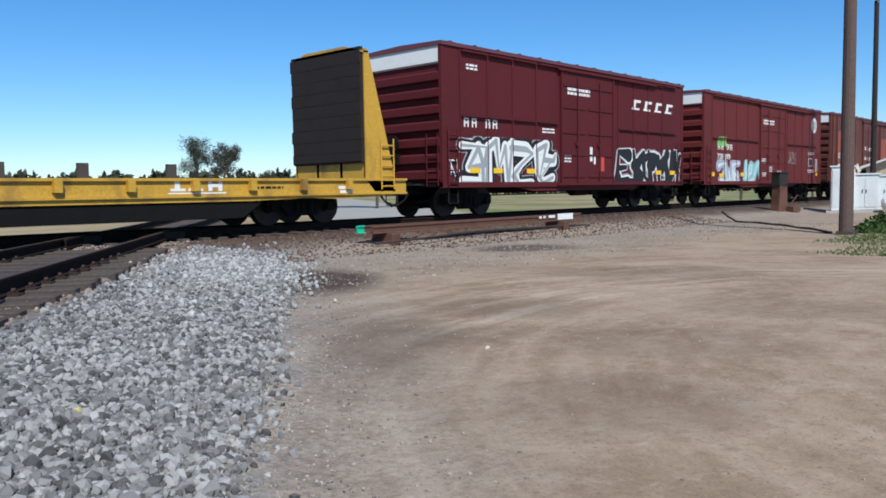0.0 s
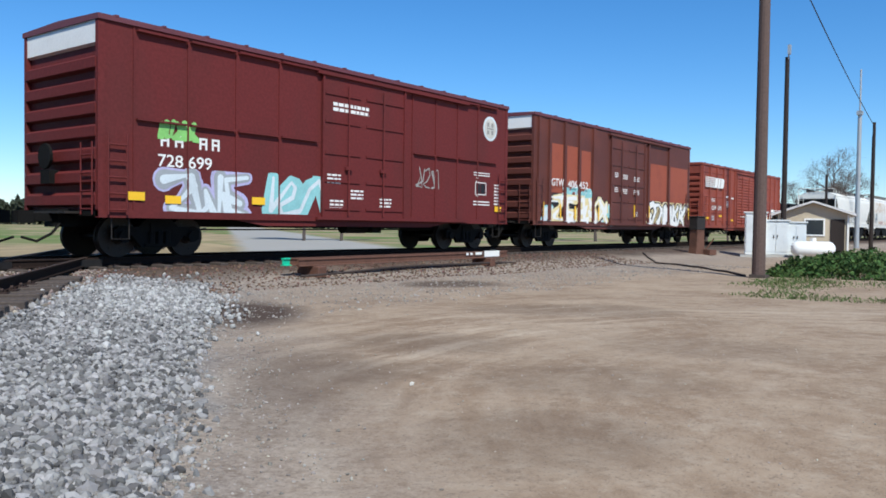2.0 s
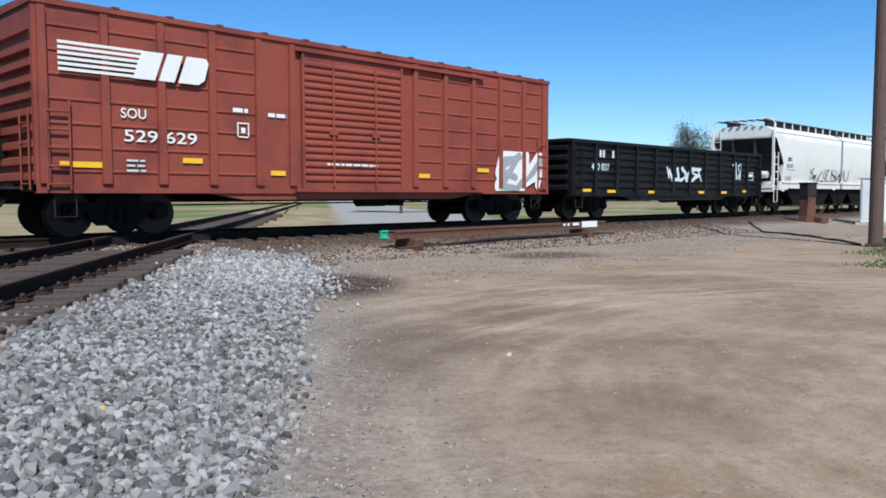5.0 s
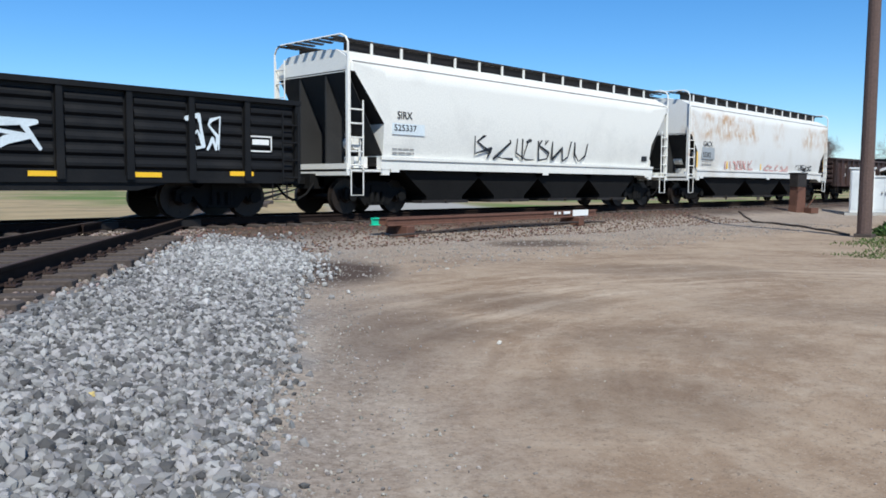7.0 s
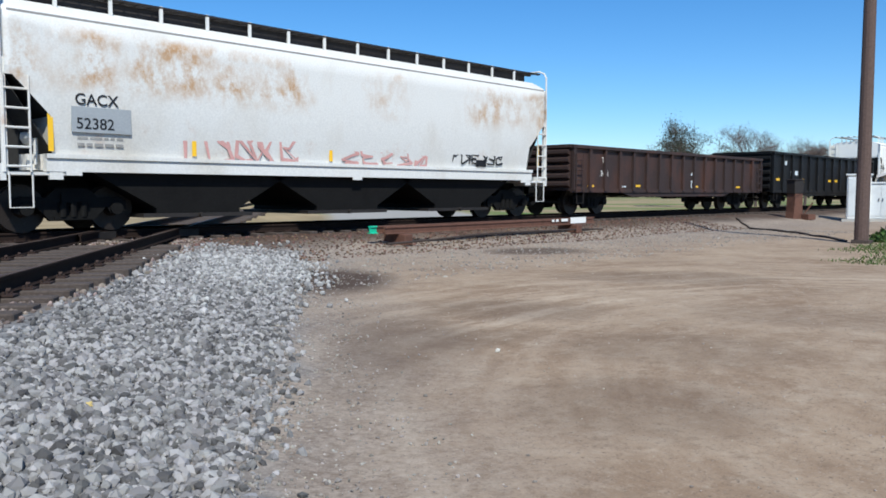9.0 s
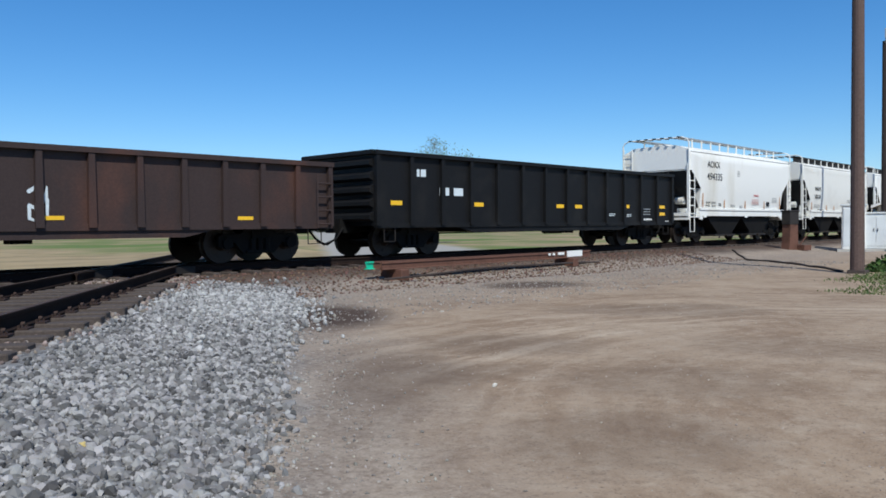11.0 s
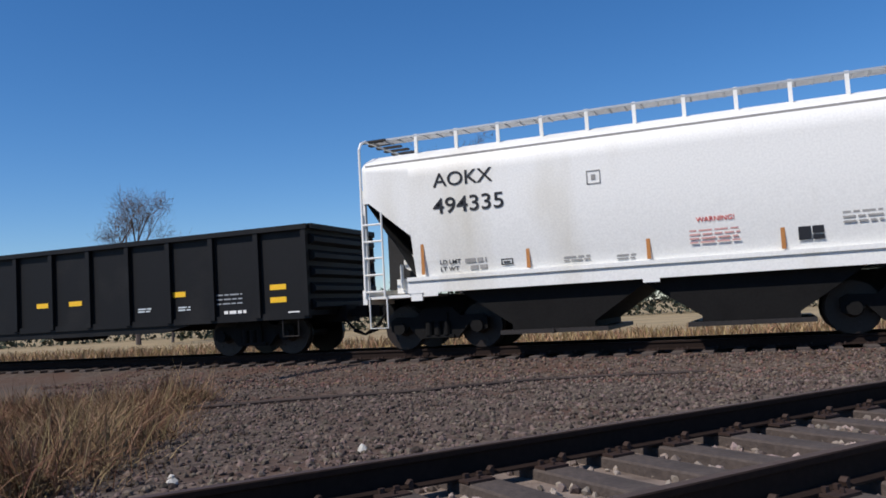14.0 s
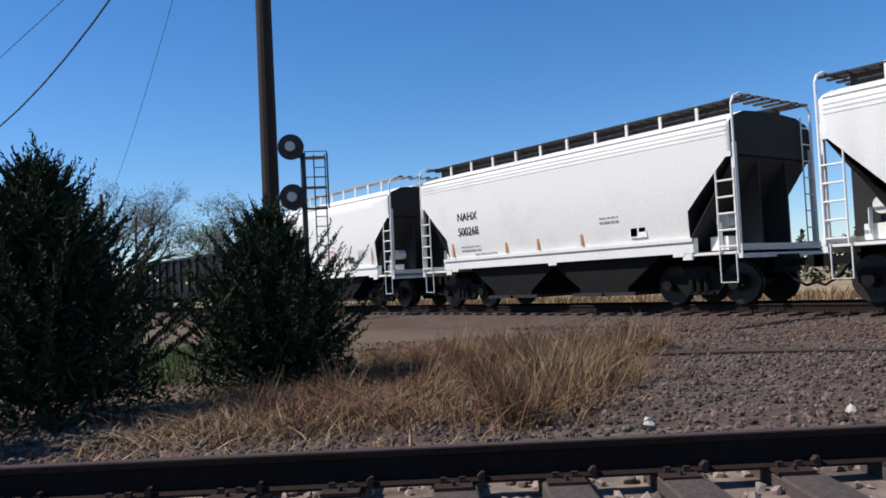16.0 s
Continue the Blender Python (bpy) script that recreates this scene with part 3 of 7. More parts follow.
def wheel_mesh():
    bm = bmesh.new()
    tube(bm, (0, -0.92, 0), (0, 0.92, 0), 0.075, 10)
    for s in (-1, 1):
        for r0, r1, a, b in ((0.455, 0.455, 0.70, 0.82), (0.485, 0.485, 0.665, 0.70), (0.17, 0.12, 0.82, 0.93)):
            tube(bm, (0, s * a, 0), (0, s * b, 0), r0, 20, r1)
        for k in range(6):
            c, d = math.cos(k * math.pi / 3), math.sin(k * math.pi / 3)
            box(bm, c * 0.3 - 0.03, c * 0.3 + 0.03, s * 0.82 - 0.012, s * 0.82 + 0.012, d * 0.3 - 0.03, d * 0.3 + 0.03)
    bmesh.ops.recalc_face_normals(bm, faces=bm.faces)
    me = bpy.data.meshes.new("wheelset")
    bm.to_mesh(me)
    bm.free()
    me.materials.append(WHEEL)
    return me


WHEELSET = wheel_mesh()


def truck_mesh():
    bm = bmesh.new()
    for s in (-1, 1):
        y0, y1 = (s * 0.93, s * 1.06) if s > 0 else (-1.06, -0.93)
        prism_y(bm, ((-1.08, 0.62), (-0.95, 0.70), (-0.5, 0.68), (-0.32, 0.86), (0.32, 0.86), (0.5, 0.68), (0.95, 0.70), (1.08, 0.62),
                     (1.08, 0.40), (0.98, 0.36), (0.76, 0.36), (0.68, 0.50), (0.42, 0.22), (-0.42, 0.22), (-0.68, 0.50), (-0.76, 0.36), (-0.98, 0.36), (-1.08, 0.40)), y0, y1)
        for k in (-0.87, 0.87):
            tube(bm, (k, s * 1.06, 0.46), (k, s * 1.13, 0.46), 0.13, 12)
        for k in (-0.2, 0.0, 0.2):
            tube(bm, (k, s * 1.08, 0.30), (k, s * 1.08, 0.58), 0.075, 10)
        box(bm, -0.36, 0.36, min(s * 1.04, s * 1.12), max(s * 1.04, s * 1.12), 0.24, 0.30)
    box(bm, -0.22, 0.22, -1.1, 1.1, 0.58, 0.76)
    tube(bm, (0, 0, 0.76), (0, 0, 0.98), 0.22, 12)
    for s in (-1, 1):
        box(bm, s * 0.55 - 0.06, s * 0.55 + 0.06, -0.9, 0.9, 0.36, 0.46)
    bmesh.ops.recalc_face_normals(bm, faces=bm.faces)
    me = bpy.data.meshes.new("truck")
    bm.to_mesh(me)
    bm.free()
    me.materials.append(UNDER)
    return me


TRUCK = truck_mesh()


def add_truck(car, x):
    t = new("truck", TRUCK)
    t.parent = car
    t.location = (x, 0, 0)
    for k in (-0.87, 0.87):
        w = new("wheelset", WHEELSET)
        w.parent = t
        w.location = (k, 0, 0.457)
        SPINNING.append(w)


def add_coupler(car, x, way):
    bm = bmesh.new()
    box(bm, min(x, x + way * 0.75), max(x, x + way * 0.75), -0.09, 0.09, 0.78, 0.95)
    box(bm, min(x + way * 0.62, x + way * 0.95), max(x + way * 0.62, x + way * 0.95), -0.16, 0.14, 0.74, 1.0)
    box(bm, min(x - way * 0.3, x + way * 0.18), max(x - way * 0.3, x + way * 0.18), -0.3, 0.3, 0.66, 1.05)
    pts = [(x + way * 0.1, -0.35, 0.8), (x + way * 0.35, -0.36, 0.52), (x + way * 0.65, -0.34, 0.36), (x + way * 0.95, -0.3, 0.45)]
    path_tube(bm, pts, 0.03)
    part("coupler", bm, UNDER, car)


def add_ladder(car, x0, x1, y, z0, z1, steps, material, r=0.022):
    bm = bmesh.new()
    for x in (x0, x1):
        tube(bm, (x, y, z0), (x, y, z1), r, 6)
    for i in range(steps):
        z = z0 + (z1 - z0) * (i + 0.3) / steps
        tube(bm, (x0, y, z), (x1, y, z), r, 6)
    part("ladder", bm, material, car)


def end_ladder(car, x, y0, y1, z0, z1, steps, material):
    bm = bmesh.new()
    for y in (y0, y1):
        tube(bm, (x, y, z0), (x, y, z1), 0.017, 6)
    for i in range(steps):
        z = z0 + (z1 - z0) * (i + 0.3) / steps
        tube(bm, (x, y0, z), (x, y1, z), 0.017, 6)
    part("end_ladder", bm, material, car)


def reflectors(car, spots, y, w=0.45, h=0.12, material=None):
    for x, z in spots:
        bm = bmesh.new()
        box(bm, x, x + w, y - 0.005, y + 0.003, z, z + h)
        part("reflector", bm, material or REFLECT, car)


def car_root(name, label, category, u, group=""):
    car = tagged(new(name), label, category, group)
    car.matrix_basis = pose(u, T, 0)
    TRAIN.append((car, u))
    return car


def under_gear(car, length, seed, body_bottom=0.95):
    """Centre sill, brake reservoir, rods and steps below the floor."""
    rnd = random.Random(seed)
    bm = bmesh.new()
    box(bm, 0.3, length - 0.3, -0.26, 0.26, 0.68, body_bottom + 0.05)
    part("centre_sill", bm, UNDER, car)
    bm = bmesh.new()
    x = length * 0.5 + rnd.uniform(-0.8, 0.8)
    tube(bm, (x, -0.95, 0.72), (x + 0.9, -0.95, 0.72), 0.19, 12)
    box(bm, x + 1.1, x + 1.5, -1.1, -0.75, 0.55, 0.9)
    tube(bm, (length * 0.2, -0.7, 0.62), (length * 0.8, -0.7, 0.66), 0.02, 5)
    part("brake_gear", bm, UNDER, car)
    for xs in (0.35, length - 0.75):
        bm = bmesh.new()
        path_tube(bm, [(xs, -1.5, body_bottom), (xs, -1.5, 0.42), (xs + 0.4, -1.5, 0.42), (xs + 0.4, -1.5, body_bottom)], 0.016)
        part("step", bm, STEEL_DIRTY, car)


def boxcar(u, label, length=15.0, height=5.1, paint=None, door=(5.9, 9.3), ribs=(), end_ribs=7, white_ends=True, panel_seams=True, louvred=False, roof_bumps=False):
    car = car_root("boxcar", label, "boxcar", u, "boxcars of the train")
    paint = paint or BOX_RED
    zb, h = 0.93, height
    y = 1.58
    # body sheets
    for s in (-1, 1):
        bm = bmesh.new()
        box(bm, 0.06, length - 0.06, min(s * (y - 0.06), s * y), max(s * (y - 0.06), s * y), zb, h - 0.13)
        part("side_sheet", bm, paint, car)
    bm = bmesh.new()
    box(bm, 0.05, length - 0.05, -y + 0.06, y - 0.06, zb - 0.03, zb + 0.1)
    part("floor_frame", bm, UNDER, car)
    for s in (-1, 1):
        bm = bmesh.new()
        box(bm, 0.0, length, min(s * (y + 0.03), s * (y - 0.1)), max(s * (y + 0.03), s * (y - 0.1)), zb - 0.06, zb + 0.1)
        prism_y(bm, ((1.2, zb - 0.05), (3.4, zb - 0.05), (4.4, zb - 0.2), (length - 4.4, zb - 0.2), (length - 3.4, zb - 0.05)), min(s * (y - 0.02), s * (y - 0.08)), max(s * (y - 0.02), s * (y - 0.08)))
        part("side_sill", bm, paint, car)
    # ends with deep horizontal ribs
    for x, w in ((0.0, 1), (length, -1)):
        bm = bmesh.new()
        box(bm, min(x + w * 0.10, x + w * 0.15), max(x + w * 0.10, x + w * 0.15), -y + 0.05, y - 0.05, zb, h - 0.05)
        part("end_wall", bm, paint, car)
        top = h - 0.72
        step_z = (top - zb - 0.15) / end_ribs
        for i in range(end_ribs):
            z = zb + 0.15 + i * step_z
            bm = bmesh.new()
            prism = ((x + w * 0.12, z), (x - w * 0.02, z + step_z * 0.12), (x - w * 0.02, z + step_z * 0.55), (x + w * 0.12, z + step_z * 0.72))
            prism_y(bm, prism, -y + 0.08, y - 0.08)
            part("end_rib", bm, paint, car)
        bm = bmesh.new()
        prism_y(bm, ((x + w * 0.1, top + 0.06), (x + w * 0.02, top + 0.1), (x + w * 0.02, h - 0.06), (x + w * 0.1, h - 0.02)), -y + 0.05, y - 0.05)
        part("end_cap", bm, WHITE_PAINT if white_ends else paint, car, "white painted upper end panel" if white_ends else "")
        for s in (-1, 1):
            bm = bmesh.new()
            box(bm, min(x, x + w * 0.16), max(x, x + w * 0.16), min(s * (y + 0.012), s * (y - 0.1)), max(s * (y + 0.012), s * (y - 0.1)), zb - 0.04, h - 0.05)
            part("corner_post", bm, paint, car)
        bm = bmesh.new()
        box(bm, min(x - w * 0.28, x + w * 0.1), max(x - w * 0.28, x + w * 0.1), -0.75, 0.75, zb + 0.02, zb + 0.07)
        part("crossover_platform", bm, STEEL_DIRTY, car)
        end_ladder(car, x - w * 0.07, -y + 0.1, -y + 0.55, zb, zb + 1.5, 4, paint)
    bm = bmesh.new()
    tube(bm, (-0.16, 0.35, 2.2), (-0.10, 0.35, 2.2), 0.28, 14)
    box(bm, -0.14, 0.05, 0.15, 0.55, 1.6, 1.9)
    part("hand_brake", bm, UNDER, car)
    # roof with shallow pitch, cross seams and eaves
    bm = bmesh.new()
    prism_x(bm, ((-y - 0.05, h - 0.16), (-y - 0.05, h - 0.05), (0, h), (y + 0.05, h - 0.05), (y + 0.05, h - 0.16)), -0.02, length + 0.02)
    part("roof", bm, ROOF_DARK if not roof_bumps else paint, car)
    n = 14
    for i in range(n):
        x = 0.4 + i * (length - 0.8) / (n - 1)
        bm = bmesh.new()
        prism_x(bm, ((-y - 0.06, h - 0.06), (-y - 0.06, h - 0.02), (0, h + 0.03), (y + 0.06, h - 0.02), (y + 0.06, h - 0.06)), x - 0.04, x + (0.10 if roof_bumps else 0.04))
        part("roof_seam", bm, ROOF_DARK, car)
    # sliding door with its own frame, ribs and rods
    d0, d1 = door
    bm = bmesh.new()
    box(bm, d0, d1, -y - 0.06, -y, zb + 0.05, h - 0.32)
    part("door_panel", bm, paint, car)
    if louvred:
        k = 17
        for i in range(k):
            z = zb + 0.2 + i * (h - zb - 0.7) / k
            bm = bmesh.new()
            prism_x(bm, ((-y - 0.06, z), (-y - 0.10, z + 0.05), (-y - 0.10, z + 0.10), (-y - 0.06, z + 0.15)), d0 + 0.08, d1 - 0.08)
            part("door_rib", bm, paint, car)
    else:
        for z in (zb + 0.25, zb + 1.0, zb + 1.75, zb + 2.6, zb + 3.35):
            for a, b in ((d0 + 0.1, (d0 + d1) / 2 - 0.25), ((d0 + d1) / 2 + 0.0, d1 - 0.1)):
                bm = bmesh.new()
                box(bm, a, b, -y - 0.09, -y - 0.055, z, z + 0.06)
                part("door_rib", bm, paint, car)
    for x in (d0, d1 - 0.07):
        bm = bmesh.new()
        box(bm, x, x + 0.07, -y - 0.10, -y - 0.05, zb + 0.05, h - 0.3)
        part("door_edge", bm, paint, car)
    for x in ((d0 * 0.72 + d1 * 0.28), (d0 * 0.3 + d1 * 0.7)):
        bm = bmesh.new()
        tube(bm, (x, -y - 0.13, zb + 0.1), (x, -y - 0.13, h - 0.5), 0.025, 6)
        box(bm, x - 0.12, x + 0.12, -y - 0.15, -y - 0.09, zb + 1.35, zb + 1.45)
        part("locking_rod", bm, paint, car)
    for z0, z1 in ((h - 0.33, h - 0.24), (zb - 0.02, zb + 0.05)):
        bm = bmesh.new()
        box(bm, d0 - 0.2, min(length - 0.4, d1 + 3.2), -y - 0.135, -y, z0, z1)
        part("door_track", bm, paint, car)
    for x in ribs:
        bm = bmesh.new()
        prism_y(bm, ((x - 0.09, zb + 0.12), (x + 0.09, zb + 0.12), (x + 0.07, h - 0.2), (x - 0.07, h - 0.2)), -y - 0.085, -y)
        part("side_post", bm, paint, car)
    if panel_seams:
        for a, b in ((0.8, d0 - 0.1), (d1 + 0.4, length - 0.7)):
            k = int((b - a) / 1.15)
            for i in range(k):
                x0 = a + i * (b - a) / k
                bm = bmesh.new()
                box(bm, x0 + 0.05, x0 + (b - a) / k - 0.06, -y - 0.085, -y, 2.96, 3.0)
                part("side_seam", bm, paint, car)
                bm = bmesh.new()
                box(bm, x0 + 0.05, x0 + (b - a) / k - 0.06, -y - 0.11, -y, h - 0.27, h - 0.22)
                part("side_seam", bm, paint, car)
                bm = bmesh.new()
                box(bm, x0 - 0.018, x0 + 0.018, -y - 0.028, -y, zb + 0.1, h - 0.2)
                part("weld_seam", bm, paint, car)
    add_ladder(car, length - 0.62, length - 0.18, -y - 0.09, zb, zb + 1.7, 5, paint)
    add_ladder(car, 0.18, 0.6, -y - 0.09, zb, zb + 1.7, 5, paint)
    under_gear(car, length, int(u))
    add_truck(car, 1.75)
    add_truck(car, length - 1.75)
    add_coupler(car, 0.0, -1)
    add_coupler(car, length, 1)
    return car, -y


BELLY = 0.13         # how far the sides of a covered hopper draw in at the sill


def settle(car, eave):
    """Lays the lettering, strips and paint of a hopper on its curved side."""
    for ob in car.children:
        if ob.name.split(".")[0] in ("lettering", "stencil", "stencil_box", "reflector", "spray_letter", "data_panel", "data_print", "number_panel"):
            box_z = [(ob.matrix_basis @ Vector(c)).z for c in ob.bound_box]
            f = max(((min(box_z) + max(box_z)) / 2 - 1.5) / (eave - 1.5), 0)
            ob.location.y += BELLY * (1 - min(f * 1.6, 1)) ** 2 + ((0.008 if eave < 3.9 else -0.014) if ob.name.startswith("number_panel") else -0.007)


def hopper(u, label, length=11.5, paint=None, bays=2, eave=3.86, top=4.2, cut=(3.1, 2.35, 1.2), posts=11, dark_deck=False, rear_shade_grime=False):
    """Covered hopper: rounded sides, sloping ends over open platforms, discharge bays, roof hatches and running boards."""
    paint = paint or HOPPER_WHITE
    car = car_root("covered_hopper", label, "covered hopper", u, "covered hoppers of the train")
    zs, y = 1.5, 1.6
    c_top, c_low, c_x = cut

    def low(x):
        e = min(x, length - x)
        if e >= c_x:
            return zs
        if e <= 0.25:
            return c_top
        if e < c_x - 0.04:
            return c_top + (c_low - c_top) * (e - 0.25) / (c_x - 0.29)
        return c_low + (zs - c_low) * (e - c_x + 0.04) / 0.04

    xs = [0.12, 0.25, 0.55, 0.85, c_x - 0.04, c_x]
    k = 10
    xs += [c_x + (length - 2 * c_x) * i / k for i in range(1, k)]
    xs += [length - v for v in (c_x, c_x - 0.04, 0.85, 0.55, 0.25, 0.12)]

    def side_y(z):
        f = (z - zs) / (eave - zs)
        return y - BELLY * (1 - min(max(f, 0) * 1.6, 1)) ** 2

    bm = bmesh.new()
    rings = []
    for x in xs:
        zb = low(x)
        half = [(side_y(zb + (eave - zb) * i / 7), zb + (eave - zb) * i / 7) for i in range(8)]
        half += [(y - 0.04, eave + 0.03), (y - 0.12, eave + 0.12), (y - 0.55, top - 0.04), (0.35, top)]
        loop = [(-a, b) for a, b in half] + [(a, b) for a, b in reversed(half)]
        rings.append([bm.verts.new((x, a, b)) for a, b in loop])
    for r, q in zip(rings, rings[1:]):
        for i in range(len(r)):
            j = (i + 1) % len(r)
            f = bm.faces.new((r[i], r[j], q[j], q[i]))
            f.smooth = 0 < i % len(r) < 7 or 16 < i < 23
    bm.faces.new(rings[0])
    bm.faces.new(rings[-1][::-1])
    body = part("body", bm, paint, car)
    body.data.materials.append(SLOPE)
    # undersides, and the rear end away from the sun, get painted shade with grime
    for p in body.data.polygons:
        if p.normal.z < -0.3 or (rear_shade_grime and p.normal.x > 0.6):
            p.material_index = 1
    for s in (-1, 1):
        if rear_shade_grime and dark_deck:
            for k in range(3):
                bm = bmesh.new()
                z = eave - 0.1 - k * 0.09
                box(bm, 0.2, length - 0.2, min(s * (y + 0.008), s * (y - 0.03)), max(s * (y + 0.008), s * (y - 0.03)), z, z + 0.03)
                part("roof_flange", bm, paint, car)
        bm = bmesh.new()
        box(bm, 0.2, length - 0.2, min(s * (y - 0.005), s * (y - 0.07)), max(s * (y - 0.005), s * (y - 0.07)), eave + 0.0, eave + 0.05)
        part("eave_strip", bm, GREY_DIRT, car)
        # side sill
        bm = bmesh.new()
        box(bm, c_x - 0.15, length - c_x + 0.15, min(s * (y - 0.02), s * (y - 0.2)), max(s * (y - 0.02), s * (y - 0.2)), 1.17, 1.5)
        box(bm, c_x - 0.15, length - c_x + 0.15, min(s * (y + 0.02), s * (y - 0.06)), max(s * (y + 0.02), s * (y - 0.06)), 1.42, 1.5)
        for x in (c_x - 0.1, length - c_x - 0.15):
            box(bm, x, x + 0.25, min(s * (y - 0.03), s * (y - 0.1)), max(s * (y - 0.03), s * (y - 0.1)), 1.02, 1.2)
        part("side_sill", bm, paint, car)
        for x in (c_x + 0.2, length * 0.5, length - c_x - 0.4):
            bm = bmesh.new()
            box(bm, x, x + 0.3, min(s * (y - 0.02), s * (y - 0.04)), max(s * (y - 0.02), s * (y - 0.04)), 1.10, 1.17)
            part("jacking_pad", bm, paint, car)
    # end platforms, slope braces, posts
    for x, w in ((0.0, 1), (length, -1)):
        a, b = sorted((x, x + w * (c_x + 0.2)))
        bm = bmesh.new()
        box(bm, a, b, -y + 0.05, y - 0.05, 1.10, 1.16)
        box(bm, min(x, x + w * 0.1), max(x, x + w * 0.1), -y + 0.02, y - 0.02, 1.0, 1.3)
        part("end_platform", bm, paint, car)
        for s in (-1, 1):
            bm = bmesh.new()
            box(bm, min(x + w * 0.05, x + w * 0.14), max(x + w * 0.05, x + w * 0.14), min(s * (y - 0.03), s * (y - 0.12)), max(s * (y - 0.03), s * (y - 0.12)), 1.1, c_top + 0.3)
            part("corner_post", bm, paint, car)
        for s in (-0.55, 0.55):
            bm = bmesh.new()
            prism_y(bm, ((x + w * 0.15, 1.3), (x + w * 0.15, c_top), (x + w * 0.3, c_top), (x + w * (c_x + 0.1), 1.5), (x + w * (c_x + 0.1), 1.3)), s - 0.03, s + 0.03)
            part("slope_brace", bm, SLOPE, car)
        # slope sheet in the near-black that carries its shade
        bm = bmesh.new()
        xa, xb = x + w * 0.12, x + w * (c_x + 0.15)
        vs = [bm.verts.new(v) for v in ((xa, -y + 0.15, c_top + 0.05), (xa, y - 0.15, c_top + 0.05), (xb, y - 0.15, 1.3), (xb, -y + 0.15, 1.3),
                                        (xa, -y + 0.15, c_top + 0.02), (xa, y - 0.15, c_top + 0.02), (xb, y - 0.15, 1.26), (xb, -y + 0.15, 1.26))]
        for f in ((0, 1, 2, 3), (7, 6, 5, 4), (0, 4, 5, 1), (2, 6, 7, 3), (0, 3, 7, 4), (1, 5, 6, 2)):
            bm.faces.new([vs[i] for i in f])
        part("slope_sheet", bm, SLOPE, car, "sloping end sheet darkened for shade and dirt")
        add_ladder(car, min(x + w * 0.08, x + w * 0.52), max(x + w * 0.08, x + w * 0.52), -y + 0.0, 1.15, 2.9, 5, paint)
        end_ladder(car, x + w * 0.04, y - 0.5, y - 0.1, 1.15, eave + 0.3, 8, paint)
        bm = bmesh.new()
        path_tube(bm, [(x + w * 0.15, -y + 0.03, 1.15), (x + w * 0.15, -y + 0.03, 0.5), (x + w * 0.55, -y + 0.03, 0.5), (x + w * 0.55, -y + 0.03, 1.15)], 0.018)
        part("step", bm, paint, car)
        bm = bmesh.new()
        path_tube(bm, [(x + w * 0.06, -y + 0.03, 1.15), (x + w * 0.06, -y + 0.03, top + 0.08), (x + w * 0.06, -y + 0.12, top + 0.22), (x + w * 0.06, -y + 0.32, top + 0.3), (x + w * 0.06, y - 0.32, top + 0.3), (x + w * 0.06, y - 0.12, top + 0.22), (x + w * 0.06, y - 0.03, top + 0.08), (x + w * 0.06, y - 0.03, 1.15)], 0.028, 8)
        part("end_handrail", bm, paint, car)
        bm = bmesh.new()
        tube(bm, (x + w * 0.85, -0.95, 1.85), (x + w * 0.85, -0.5, 1.85), 0.17, 12)
        box(bm, min(x + w * 0.6, x + w * 1.05), max(x + w * 0.6, x + w * 1.05), -1.15, -0.75, 1.2, 1.5)
        tube(bm, (x + w * 0.75, -1.2, 1.3), (x + w * 0.75, -1.2, 1.8), 0.04, 6)
        part("brake_equipment", bm, paint, car)
        add_coupler(car, x, -w)
        bm = bmesh.new()
        a, b = sorted((x + w * 0.1, x + w * (c_x + 1.6)))
        box(bm, a, b, -0.3, 0.3, 0.72, 1.12)
        part("stub_sill", bm, UNDER, car)
        add_truck(car, x + w * 1.45)
    # discharge bays
    span = length - 2 * (c_x + 1.0)
    for i in range(bays):
        cx = c_x + 1.0 + span * (i + 0.5) / bays
        hw = span / bays * 0.5 + (0.15 if bays == 2 else 0.28)
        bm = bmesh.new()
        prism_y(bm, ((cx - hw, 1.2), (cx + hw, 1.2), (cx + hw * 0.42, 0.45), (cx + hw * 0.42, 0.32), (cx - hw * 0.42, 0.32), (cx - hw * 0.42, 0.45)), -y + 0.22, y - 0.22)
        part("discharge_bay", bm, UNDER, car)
        bm = bmesh.new()
        box(bm, cx - hw * 0.55, cx + hw * 0.55, -y + 0.18, y - 0.18, 0.26, 0.34)
        tube(bm, (cx, -y + 0.1, 0.3), (cx, y - 0.1, 0.3), 0.05, 8)
        part("outlet_gate", bm, STEEL_DIRTY, car)
    # roof: hatch trough, posts and running boards
    bm = bmesh.new()
    box(bm, 0.5, length - 0.5, -0.3, 0.3, top - 0.02, top + 0.09)
    part("hatch_cover", bm, paint, car)
    # dark strip fills the height between roof and running board
    if dark_deck:
        for s in (-1, 1):
            bm = bmesh.new()
            a, b = sorted((s * (y - 0.62), s * (y - 0.68)))
            box(bm, 0.45, length - 0.45, a, b, top - 0.06, top + 0.2)
            part("hatch_coaming", bm, STEEL_DIRTY, car, "dark steel coaming along the roof hatches")
    rail_y = y - 0.45
    deck = top + (0.0 if dark_deck else 0.07)
    for s in (-1, 1):
        n = posts
        for i in range(n):
            x = 1.2 + (length - 2.4) * i / (n - 1)
            bm = bmesh.new()
            box(bm, x - 0.035, x + 0.035, s * rail_y - 0.02, s * rail_y + 0.02, eave + 0.2, deck + 0.27)
            part("running_board_post", bm, paint, car)
